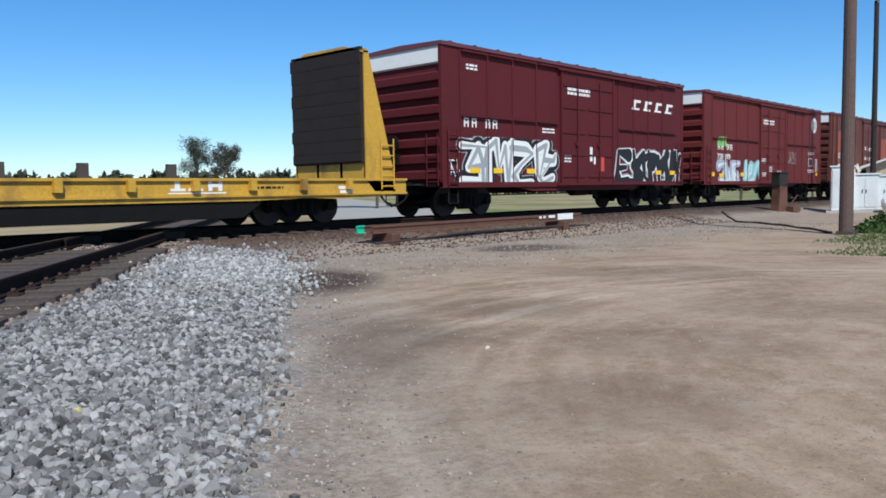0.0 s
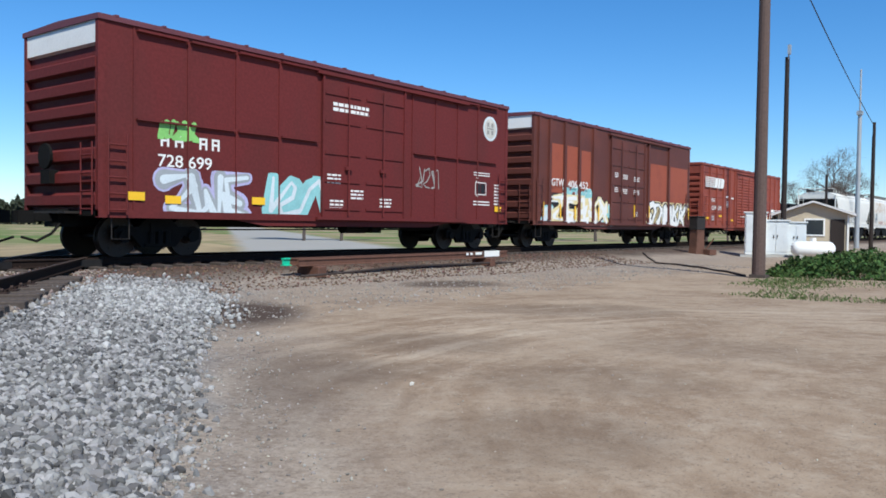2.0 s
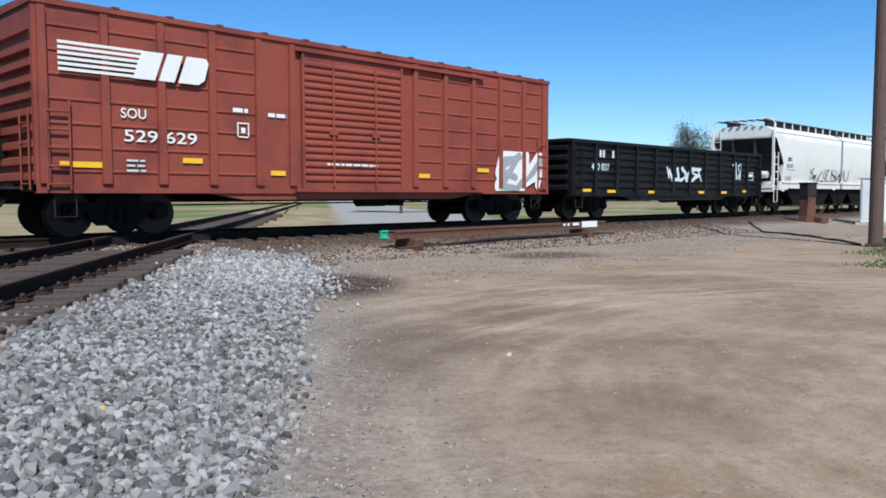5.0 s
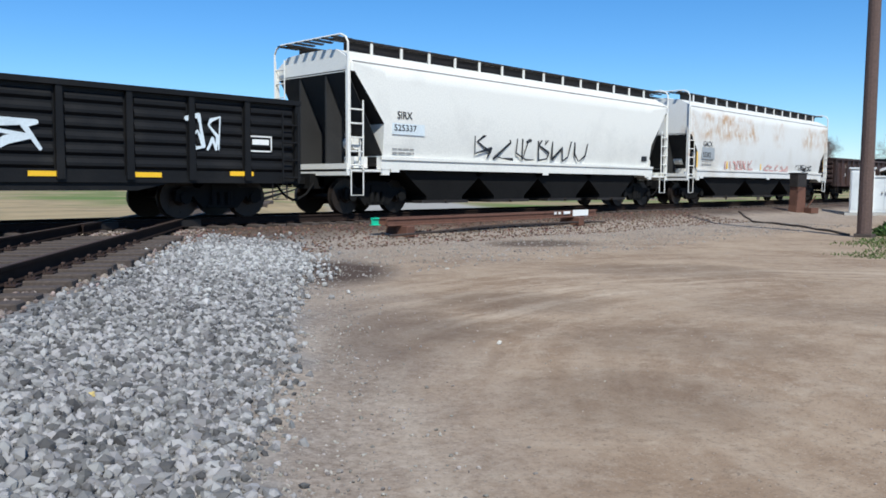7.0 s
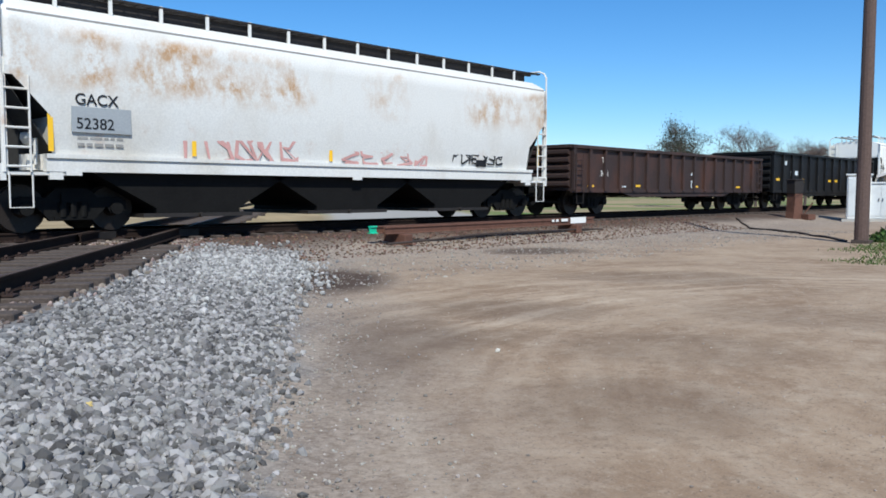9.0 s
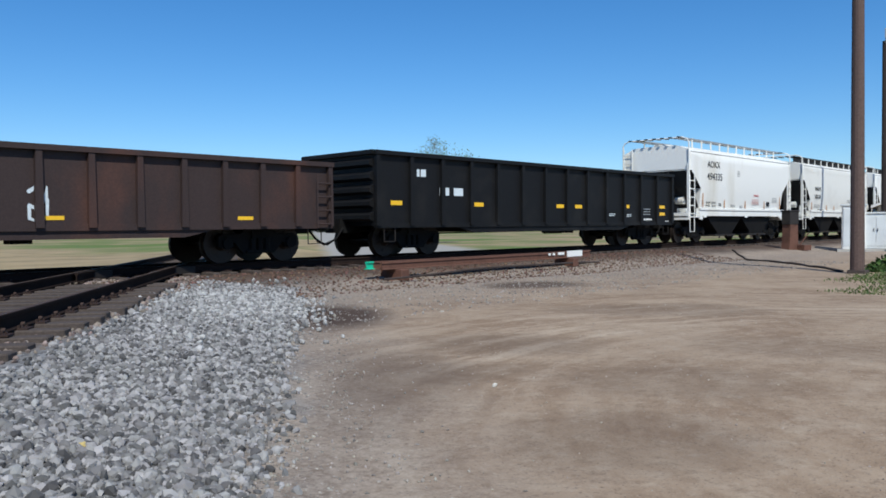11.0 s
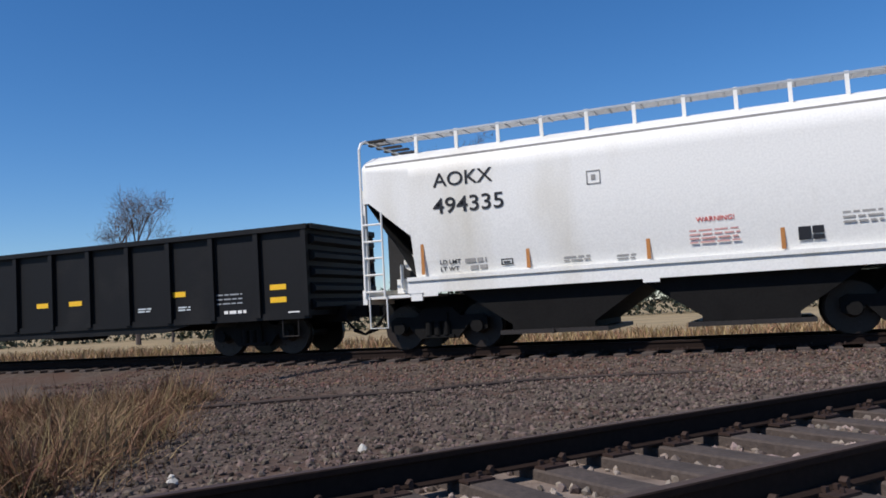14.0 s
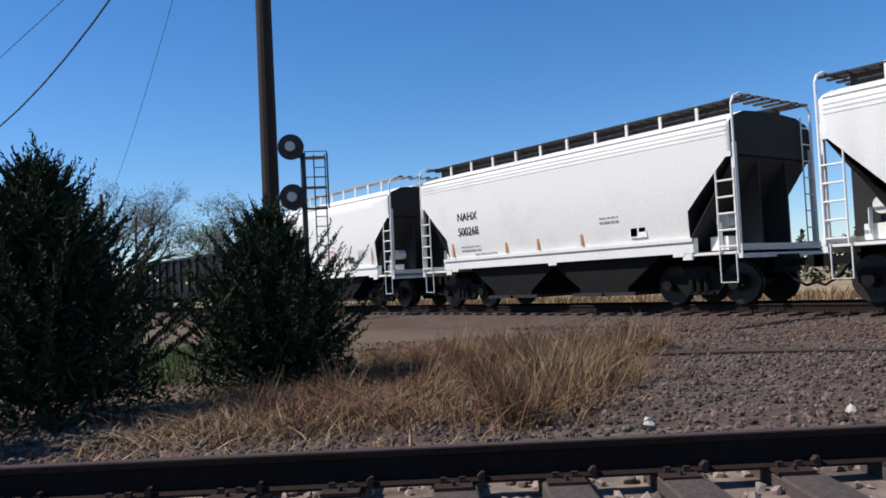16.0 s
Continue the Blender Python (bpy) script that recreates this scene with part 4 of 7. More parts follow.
    for s in (-1, 1):
        bm = bmesh.new()
        a, b = sorted((s * (rail_y - 0.42), s * (rail_y + 0.02)))
        for j in range(5):
            yy = a + 0.02 + j * (b - a - 0.04) / 4
            box(bm, 0.1, length - 0.1, yy - 0.022, yy + 0.022, deck + 0.22, deck + 0.26)
        for j in range(int(length / 0.3)):
            box(bm, 0.15 + j * 0.3, 0.18 + j * 0.3, a, b, deck + 0.21, deck + 0.25)
        part("running_board", bm, GALV if not dark_deck else STEEL_DIRTY, car)
    for x in (0.05, length - 0.35):
        for j in range(7):
            yy = -rail_y + j * 2 * rail_y / 6
            bm = bmesh.new()
            box(bm, x - 0.15, x + 0.45, yy - 0.06, yy + 0.06, deck + 0.22, deck + 0.26)
            part("crossover_board", bm, STEEL_DIRTY, car)
    return car, -y


def gondola(u, label, length=15.3, height=2.75, paint=None, ribs=14, corrugated=False, top_paint=None, ladders=True):
    paint = paint or CAR_BLACK
    car = car_root("gondola", label, "gondola", u, "gondolas of the train")
    zb, y = 0.85, 1.5
    for s in (-1, 1):
        bm = bmesh.new()
        box(bm, 0.06, length - 0.06, min(s * y, s * (y - 0.03)), max(s * y, s * (y - 0.03)), zb, height - 0.05)
        part("side_sheet", bm, paint, car)
        bm = bmesh.new()
        box(bm, 0, length, min(s * (y + 0.12), s * (y - 0.05)), max(s * (y + 0.12), s * (y - 0.05)), height - 0.11, height)
        part("top_chord", bm, top_paint or paint, car)
        bm = bmesh.new()
        box(bm, 0.03, length - 0.03, min(s * (y + 0.05), s * (y - 0.05)), max(s * (y + 0.05), s * (y - 0.05)), zb - 0.06, zb + 0.08)
        prism_y(bm, ((3.2, zb - 0.05), (4.0, zb - 0.22), (length - 4.0, zb - 0.22), (length - 3.2, zb - 0.05)), min(s * y, s * (y - 0.04)), max(s * y, s * (y - 0.04)))
        part("side_sill", bm, paint, car)
    for i in range(ribs):
        x = 0.1 + (length - 0.2) * i / (ribs - 1)
        for s in (-1, 1):
            bm = bmesh.new()
            prism_y(bm, ((x - 0.08, zb), (x + 0.08, zb), (x + 0.06, height - 0.1), (x - 0.06, height - 0.1)), min(s * y, s * (y + 0.1)), max(s * y, s * (y + 0.1)))
            part("side_post", bm, paint, car)
    if corrugated:
        for i in range(6):
            z = zb + 0.2 + i * (height - zb - 0.35) / 6
            for j in range(ribs - 1):
                x = 0.1 + (length - 0.2) * j / (ribs - 1)
                bm = bmesh.new()
                prism_x(bm, ((-y, z), (-y - 0.05, z + 0.06), (-y - 0.05, z + 0.12), (-y, z + 0.2)), x + 0.12, x + (length - 0.2) / (ribs - 1) - 0.12)
                part("side_rib", bm, paint, car)
    for x, w in ((0.0, 1), (length, -1)):
        bm = bmesh.new()
        box(bm, min(x + w * 0.06, x + w * 0.1), max(x + w * 0.06, x + w * 0.1), -y, y, zb, height - 0.04)
        part("end_wall", bm, paint, car)
        for i in range(5):
            z = zb + 0.1 + i * (height - zb - 0.2) / 5
            bm = bmesh.new()
            prism_y(bm, ((x + w * 0.08, z), (x - w * 0.08, z + 0.08), (x - w * 0.08, z + 0.18), (x + w * 0.08, z + 0.28)), -y + 0.08, y - 0.08)
            part("end_rib", bm, paint, car)
        bm = bmesh.new()
        box(bm, min(x - w * 0.06, x + w * 0.12), max(x - w * 0.06, x + w * 0.12), -y, y, height - 0.1, height + 0.01)
        part("end_chord", bm, top_paint or paint, car)
        add_coupler(car, x, -w)
        add_truck(car, x + w * 1.85)
    if ladders:
        add_ladder(car, length - 0.55, length - 0.12, -y - 0.14, zb - 0.05, height - 0.3, 4, paint)
        add_ladder(car, 0.12, 0.55, -y - 0.14, zb - 0.05, height - 0.3, 4, paint)
    bm = bmesh.new()
    box(bm, 0.1, length - 0.1, -y + 0.03, y - 0.03, zb, zb + 0.06)
    part("floor", bm, UNDER, car)
    under_gear(car, length, int(u), zb)
    return car, -y - 0.0


def flatcar(u_end, label):
    length = 20.0
    u = u_end - length
    car = car_root("bulkhead_flatcar", label, "flatcar", u)
    y = 1.5
    for s in (-1, 1):
        bm = bmesh.new()
        prism_y(bm, ((0, 1.12), (length, 1.12), (length, 0.72), (length - 2.2, 0.62), (length - 3.4, 0.66), (length - 5, 0.62), (5, 0.62), (0, 0.72)), min(s * y, s * (y - 0.08)), max(s * y, s * (y - 0.08)))
        box(bm, 0, length, min(s * (y + 0.06), s * (y - 0.1)), max(s * (y + 0.06), s * (y - 0.1)), 1.08, 1.14)
        box(bm, 0, length, min(s * (y + 0.05), s * (y - 0.05)), max(s * (y + 0.05), s * (y - 0.05)), 0.72, 0.77)
        part("side_sill", bm, YELLOW, car)
        bm = bmesh.new()
        prism_y(bm, ((4, 0.64), (length - 4.6, 0.64), (length - 5.2, 0.24), (4.8, 0.24)), min(s * (y - 0.04), s * (y - 0.1)), max(s * (y - 0.04), s * (y - 0.1)))
        part("fish_belly", bm, UNDER, car)
    n = 13
    for i in range(n):
        x = 0.5 + i * (length - 2.6) / (n - 1)
        for s in (-1, 1):
            bm = bmesh.new()
            box(bm, x - 0.08, x + 0.08, min(s * (y + 0.14), s * y), max(s * (y + 0.14), s * y), 0.86, 1.12)
            part("stake_pocket", bm, YELLOW, car)
    for i, x in enumerate((length - 9.4, length - 7.6, length - 5.4)):
        bm = bmesh.new()
        box(bm, x - 0.12, x + 0.12, 1.3, 1.42, 1.12, 1.55)
        part("wooden_stake", bm, TIE_WOOD, car, "short weathered wooden stake")
    for i in range(34):
        x0 = 0.1 + i * (length - 0.5) / 34
        bm = bmesh.new()
        box(bm, x0, x0 + (length - 0.5) / 34 - 0.012, -y + 0.08, y - 0.08, 1.04, 1.10)
        part("deck_plank", bm, TIE_WOOD, car)
    # bulkhead at the rear end
    xb = length - 1.45
    bm = bmesh.new()
    box(bm, xb - 0.10, xb, -y + 0.04, y - 0.04, 1.55, 4.55)
    part("bulkhead_lining", bm, BULKHEAD, car, "dark worn plank lining with splintered lower edge")
    for k in range(9):
        bm = bmesh.new()
        z = 1.5 + k * 0.33
        box(bm, xb - 0.125, xb - 0.10, -y + 0.04 + 0.03 * (k % 2), y - 0.02 - (0.03, 0.09, 0.0, 0.12, 0.05, 0.02, 0.1, 0.04, 0.0)[k], z + 0.004 if k else z + 0.1, z + 0.326)
        part("plank", bm, BULKHEAD, car)
    for s in (-1, 1):
        bm = bmesh.new()
        prism_y(bm, ((xb, 1.1), (xb, 4.5), (xb + 0.14, 4.5), (xb + 0.95, 1.5), (xb + 1.05, 0.8), (xb + 0.3, 0.8)), min(s * y, s * (y - 0.09)), max(s * y, s * (y - 0.09)))
        part("bulkhead_side", bm, YELLOW, car)
    bm = bmesh.new()
    prism_x(bm, ((-y, 4.45), (-y * 0.55, 4.62), (y * 0.55, 4.62), (y, 4.45), (y, 4.4), (-y, 4.4)), xb - 0.1, xb + 0.16)
    for s in (-0.5, 0.5):
        prism_y(bm, ((xb, 1.1), (xb, 4.4), (xb + 0.12, 4.4), (xb + 0.9, 1.1)), s - 0.05, s + 0.05)
    box(bm, xb, xb + 0.05, -y + 0.05, y - 0.05, 1.1, 4.4)
    part("bulkhead_frame", bm, YELLOW, car)
    add_ladder(car, xb + 0.5, xb + 0.95, -y - 0.06, 0.85, 2.2, 5, YELLOW)
    bars(car, length - 7.0, 0.86, -y - 0.003, [(0, 0, 0.35, 0.06), (0.1, 0.06, 0.12, 0.16), (0.42, 0, 0.35, 0.06), (0.52, 0.06, 0.12, 0.16), (0.9, 0, 0.1, 0.22), (1.15, 0, 0.1, 0.22), (1.0, 0.08, 0.15, 0.08)], WHITE_PAINT, "logo_mark")
    bars(car, length - 7.0, 0.80, -y - 0.003, [(-0.05, 0, 1.4, 0.03)], WHITE_PAINT, "logo_underline")
    bars(car, length - 2.4, 0.82, -y - 0.003, [(0, 0.05, 0.3, 0.08), (0.05, -0.05, 0.4, 0.07)], WHITE_PAINT)
    small_print(car, length - 13.0, 0.92, -y - 0.003, 2.6, 1, CAR_BLACK, 3, h=0.12)
    small_print(car, length - 4.9, 0.9, -y - 0.003, 0.8, 1, CAR_BLACK, 4, h=0.05)
    add_truck(car, 2.3)
    add_truck(car, length - 3.2)
    add_coupler(car, length - 0.1, 1)
    add_coupler(car, 0, -1)
    under_gear(car, length, 3, 0.72)
    return car


EMBLEM = mat("emblem_paint", (0.58, 0.56, 0.50), 0.6, vary=0.2, bump=0)
FADED_ORANGE = mat("faded_orange", (0.29, 0.07, 0.036), 0.65, vary=0.18, scale=1.2, bump=0.04, second=(0.23, 0.054, 0.03), amount=0.4)


def shift_new(car, before, dx):
    """Moves what was painted on a car after `before` was listed along its side."""
    for ob in car.children:
        if ob not in before:
            ob.location.x += dx


def block_marks(c, x, z, y, h):
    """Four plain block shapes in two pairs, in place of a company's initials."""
    for dx in (0, 0.36, 1.0, 1.34):
        bars(c, x + dx, z, y, [(0, 0, 0.055, h), (0.16, 0, 0.055, h), (0.05, h - 0.05, 0.12, 0.05), (0.05, h * 0.4, 0.12, 0.05)], WHITE_PAINT, "initial_block")


def build_train():
    flatcar(15.6, "yellow bulkhead flatcar with a dark plank bulkhead, empty deck")
    # first boxcar: white block letters, black and white spray paint
    c, y = boxcar(17.0, "dark red high-cube boxcar with black and white graffiti", paint=BOX_CRIMSON)
    block_marks(c, 0.97, 2.66, y, 0.27)
    lettering(c, "729 326", 0.3, 0.96, 2.05, y, WHITE_PAINT)
    for i in range(4):
        x = 10.75 + i * 0.88
        bm = bmesh.new()
        prism_y(bm, ((x, 3.78), (x + 0.55, 3.78), (x + 0.58, 3.85), (x + 0.26, 3.85), (x + 0.33, 4.06), (x + 0.66, 4.06), (x + 0.69, 4.16), (x + 0.18, 4.16), (x + 0.08, 3.85), (x + 0.02, 3.85)), y - 0.007, y)
        part("logo_mark", bm, WHITE_PAINT, c)
    spray(c, 0.7, 0.95, 5.0, 1.3, 4, y, [(PAINT_GREY, 0.40), (PAINT_BLACK, 0.32), (WHITE_PAINT, 0.10), (PAINT_GREY, -0.10)], 3, 0.22)
    spray(c, 9.5, 0.95, 5.2, 1.2, 5, y, [(PAINT_GREY, 0.34), (WHITE_PAINT, 0.22), (PAINT_BLACK, 0.12)], 8, 0.24)
    spray(c, 0.35, 1.2, 0.5, 0.5, 2, y, [(WHITE_PAINT, 0.0)], 12, 0.04)
    reflectors(c, [(1.2, 1.3), (2.3, 1.3), (4.0, 1.3), (12.6, 1.3), (13.8, 1.3)], y - 0.03, 0.45, 0.16)
    small_print(c, 1.1, 4.45, y, 0.5, 2, WHITE_PAINT, 1)
    small_print(c, 6.3, 4.15, y - 0.062, 1.4, 2, WHITE_PAINT, 2, h=0.09, gap=0.14)
    small_print(c, 4.9, 2.75, y, 0.7, 2, WHITE_PAINT, 5, h=0.05)
    bars(c, 7.7, 1.55, y - 0.064, [(0, 0.2, 0.16, 0.5), (0.25, 0.1, 0.12, 0.3)], WHITE_PAINT)
    bars(c, 8.3, 1.4, y - 0.064, [(0, 0, 0.35, 0.55)], RED_TEXT, "placard")
    small_print(c, 6.1, 1.9, y - 0.062, 0.4, 3, WHITE_PAINT, 6, h=0.05)
    small_print(c, 14.2, 2.3, y, 0.4, 5, WHITE_PAINT, 7, h=0.05, gap=0.12)
    # second boxcar
    c, y = boxcar(34.05, "dark red high-cube boxcar with lilac and aqua graffiti", 15.35, door=(6.25, 9.65))
    bare = set(c.children)
    block_marks(c, 1.1, 2.46, y, 0.27)
    lettering(c, "728 699", 0.28, 1.02, 2.02, y, WHITE_PAINT, 1.15)
    spray(c, 1.2, 0.95, 2.3, 0.9, 3, y, [(PAINT_LILAC, 0.26), (PAINT_GREY, 0.08), (PAINT_PALE, -0.08)], 21, 0.22)
    spray(c, 4.2, 0.95, 2.2, 0.95, 2, y, [(PAINT_AQUA, 0.26), (PAINT_PALE, -0.14)], 22, 0.24)
    spray(c, 1.1, 2.65, 0.9, 0.35, 3, y, [(PAINT_GREEN, 0.04)], 23, 0.09)
    bm = bmesh.new()
    tube(bm, (13.9, y - 0.006, 4.15), (13.9, y, 4.15), 0.42, 24)
    part("round_emblem", bm, PAINT_PALE, c, "pale round emblem")
    bm = bmesh.new()
    tube(bm, (13.9, y - 0.010, 4.15), (13.9, y - 0.004, 4.15), 0.34, 24)
    part("emblem_disc", bm, EMBLEM, c, "off-white disc with worn dark marks")
    bars(c, 13.9, 4.15, y - 0.012, [(-0.2, 0.06, 0.12, 0.14), (0.06, 0.06, 0.12, 0.14), (-0.2, -0.2, 0.12, 0.14), (0.06, -0.2, 0.12, 0.14), (-0.22, -0.02, 0.42, 0.04)], GREY_DIRT, "emblem_mark")
    reflectors(c, [(0.3, 1.25), (1.2, 1.2), (3.6, 1.25), (14.2, 1.3)], y - 0.03, 0.4, 0.18)
    small_print(c, 6.3, 4.0, y - 0.062, 1.4, 2, WHITE_PAINT, 12, h=0.09, gap=0.14)
    for k, (xx, zz) in enumerate(((6.1, 2.1), (7.0, 1.7), (8.2, 1.5), (6.2, 1.4))):
        small_print(c, xx, zz, y - 0.062, 0.5, 3, WHITE_PAINT, 13 + k, h=0.05)
    small_print(c, 14.2, 2.2, y, 0.35, 7, WHITE_PAINT, 18, h=0.05, gap=0.11)
    small_print(c, 13.1, 2.4, y, 0.12, 6, WHITE_PAINT, 19, h=0.04, gap=0.12)
    bars(c, 12.95, 1.5, y - 0.004, [(0, 0, 0.95, 0.04), (0, 0.1, 0.95, 0.04), (0.1, 0.35, 0.65, 0.03), (0.1, 0.75, 0.65, 0.03), (0.1, 0.35, 0.03, 0.43), (0.72, 0.35, 0.03, 0.43), (0.0, 1.0, 0.95, 0.03), (0.0, 1.08, 0.95, 0.03)], WHITE_PAINT, "data_stencil")
    bars(c, 13.1, 1.9, y - 0.004, [(0, 0, 0.24, 0.32), (0.28, 0, 0.24, 0.32)], PAINT_BLACK, "data_print")
    spray(c, 9.9, 1.95, 1.1, 0.6, 3, y, [(GREY_DIRT, 0.0)], 24, 0.04)
    shift_new(c, bare, 0.35)
    # third boxcar
    c, y = boxcar(51.2, "brown ribbed boxcar with faded orange panels and cream graffiti", 15.9, 5.15, BOX_BROWN, (6.4, 10.0), (0.35, 1.15, 2.35, 3.55, 4.8, 10.5, 13.0), 8, True, False)
    bare = set(c.children)
    for x0, x1, z0, z1 in ((0.66, 1.64, 2.15, 4.05), (1.86, 2.84, 2.15, 4.05), (3.06, 4.0, 2.15, 3.95), (10.2, 12.2, 2.1, 3.9), (12.55, 15.0, 2.1, 3.9)):
        bm = bmesh.new()
        box(bm, x0, x1, y - 0.004, y + 0.01, z0, z1)
        part("repainted_panel", bm, FADED_ORANGE, c, "faded orange repainted panel")
    lettering(c, "GTW", 0.3, 0.6, 2.4, y - 0.09, WHITE_PAINT)
    lettering(c, "406 452", 0.3, 1.9, 2.38, y - 0.09, WHITE_PAINT, 1.3)
    bm = bmesh.new()
    box(bm, 0.7, 2.6, y - 0.022, y - 0.012, 1.66, 2.05)
    part("weight_panel", bm, PAINT_BLACK, c)
    small_print(c, 0.75, 1.92, y - 0.024, 0.5, 2, WHITE_PAINT, 31, h=0.08, gap=0.15)
    small_print(c, 2.0, 1.92, y - 0.024, 0.5, 2, WHITE_PAINT, 32, h=0.08, gap=0.15)
    spray(c, 0.8, 1.0, 4.9, 0.95, 5, y - 0.012, [(PAINT_BLACK, 0.34), (PAINT_CREAM, 0.10), (WHITE_PAINT, -0.16)], 33, 0.30)
    spray(c, 0.1, 0.95, 0.7, 0.6, 1, y - 0.012, [(PAINT_AQUA, 0.2), (PAINT_PALE, 0.0)], 34, 0.25)
    spray(c, 5.3, 0.9, 0.8, 0.8, 1, y - 0.012, [(PAINT_PALE, 0.2), (PAINT_AQUA, 0.0)], 35, 0.25)
    spray(c, 1.6, 2.05, 2.6, 0.3, 4, y - 0.012, [(PAINT_PALE, 0.1), (PAINT_AQUA, 0.0)], 36, 0.12)
    spray(c, 9.8, 0.95, 5.0, 1.0, 5, y - 0.012, [(PAINT_CREAM, 0.30), (PAINT_BLACK, 0.14), (WHITE_PAINT, 0.0)], 37, 0.2)
    for xx, zz in ((-0.02, 1.2), (1.3, 1.15), (2.5, 1.1), (4.6, 1.1), (8.2, 1.3), (9.9, 1.3), (15.0, 1.3)):
        reflectors(c, [(xx, zz)], y - 0.09, 0.1, 0.55)
    for k, (xx, zz) in enumerate(((6.2, 3.2), (6.9, 3.15), (8.2, 3.1), (6.2, 2.55), (6.9, 2.5), (8.2, 2.5), (8.3, 1.5))):
        small_print(c, xx, zz, y - 0.062, 0.6 if k % 3 else 0.35, 3, WHITE_PAINT, 40 + k, h=0.04, gap=0.08)
    shift_new(c, bare, 0.6)
    # fourth boxcar: many exterior posts, louvred door, horse-head logo as plain shapes
    c, y = boxcar(68.9, "faded red boxcar with heavy side posts and corrugated door", 15.5, 4.5, FADED_RED, (5.9, 9.1), (0.15, 1.3, 2.45, 3.6, 4.75, 5.65, 9.6, 10.75, 11.9, 13.1, 14.2, 15.2), 9, False, False, True, True)
    for a, b in ((0.25, 1.2), (1.4, 2.35), (2.55, 3.5), (3.7, 4.65), (9.75, 10.6), (10.9, 11.75), (12.05, 12.95), (13.25, 14.05), (14.35, 15.05)):
        for i in range(7):
            bm = bmesh.new()
            z = 1.25 + i * 0.45
            prism_x(bm, ((y, z), (y - 0.025, z + 0.02), (y - 0.025, z + 0.05), (y, z + 0.07)), a, b)
            part("side_rib", bm, FADED_RED, c)
    for i in range(6):
        bars(c, 0.42, 3.15 + i * 0.1, y - 0.092, [(0, 0, 1.45 + 0.04 * i, 0.055)], WHITE_PAINT, "logo_stripe")
    bm = bmesh.new()
    prism_y(bm, ((1.84, 3.14), (2.30, 3.14), (2.50, 3.70), (2.04, 3.70)), y - 0.1, y - 0.092)
    part("logo_mark", bm, WHITE_PAINT, c)
    bm = bmesh.new()
    prism_y(bm, ((2.38, 3.14), (2.72, 3.14), (2.92, 3.70), (2.58, 3.70)), y - 0.1, y - 0.092)
    part("logo_mark", bm, WHITE_PAINT, c)
    bm = bmesh.new()
    prism_y(bm, ((2.80, 3.14), (3.26, 3.14), (3.40, 3.24), (3.50, 3.60), (3.44, 3.70), (3.00, 3.70)), y - 0.1, y - 0.092)
    part("logo_mark", bm, WHITE_PAINT, c)
    lettering(c, "SOU", 0.2, 1.6, 2.36, y - 0.03, WHITE_PAINT)
    lettering(c, "529 629", 0.24, 1.64, 1.9, y - 0.03, WHITE_PAINT, 1.5)
    for xx, zz, w in ((0.42, 1.36, 0.85), (2.9, 1.5, 0.45), (5.05, 1.28, 0.4), (9.65, 1.3, 0.5), (12.1, 1.5, 0.5), (7.3, 0.98, 0.5)):
        reflectors(c, [(xx, zz)], y - 0.03, w, 0.11)
    spray(c, 13.0, 1.0, 2.0, 1.0, 2, y - 0.06, [(WHITE_PAINT, 0.25), (PAINT_GREY, -0.14)], 51, 0.3)
    small_print(c, 4.1, 2.65, y - 0.03, 0.4, 1, WHITE_PAINT, 52, h=0.09)
    small_print(c, 5.0, 2.6, y - 0.03, 0.5, 1, WHITE_PAINT, 53, h=0.09)
    bars(c, 4.2, 2.1, y - 0.03, [(0, 0, 0.3, 0.03), (0, 0.3, 0.3, 0.03), (0, 0, 0.03, 0.3), (0.27, 0, 0.03, 0.3), (0.1, 0.1, 0.1, 0.12)], WHITE_PAINT, "stencil_box")
    small_print(c, 1.7, 1.5, y - 0.03, 0.4, 3, PAINT_PALE, 54, h=0.04)
    small_print(c, 6.6, 1.55, y - 0.11, 1.6, 1, WHITE_PAINT, 55, h=0.05)
    # black gondola with corrugated sides
    c, y = gondola(85.7, "black corrugated gondola with faded white lettering", 15.1, 2.72, CAR_BLACK, 12, True)
    bars(c, 1.7, 2.15, y - 0.055, [(0, 0, 0.12, 0.25), (0.2, 0, 0.12, 0.25), (0.8, 0, 0.12, 0.25)], PAINT_PALE, "initials")
    lettering(c, "480 827", 0.25, 1.2, 1.7, y - 0.055, PAINT_PALE)
    spray(c, 6.4, 1.4, 2.8, 0.5, 3, y - 0.055, [(PAINT_PALE, 0.0)], 61, 0.12)
    reflectors(c, [(0.6, 0.95), (2.2, 0.92), (5.0, 0.9), (9.0, 0.9), (11.0, 0.9), (13.2, 0.95)], y - 0.06, 0.6, 0.1)
    spray(c, 12.2, 1.5, 0.8, 0.7, 2, y - 0.055, [(PAINT_PALE, 0.0)], 62, 0.07)
    bars(c, 13.7, 1.5, y - 0.06, [(0, 0, 0.6, 0.03), (0, 0.33, 0.6, 0.03), (0, 0, 0.03, 0.33), (0.57, 0, 0.03, 0.33), (0.08, 0.16, 0.44, 0.12)], WHITE_PAINT, "data_panel")
    # long pale hopper with black outline graffiti
    c, y = hopper(102.2, "pale grey long covered hopper with black outline graffiti", 16.3, HOPPER_CREAM, 4, 3.82, 4.22, (3.6, 2.35, 1.3), 14, True)
    lettering(c, "SIRX", 0.2, 1.7, 2.52, y - 0.003, PAINT_BLACK)
    lettering(c, "525337", 0.17, 1.6, 2.2, y - 0.003, PAINT_BLACK, 1.2)
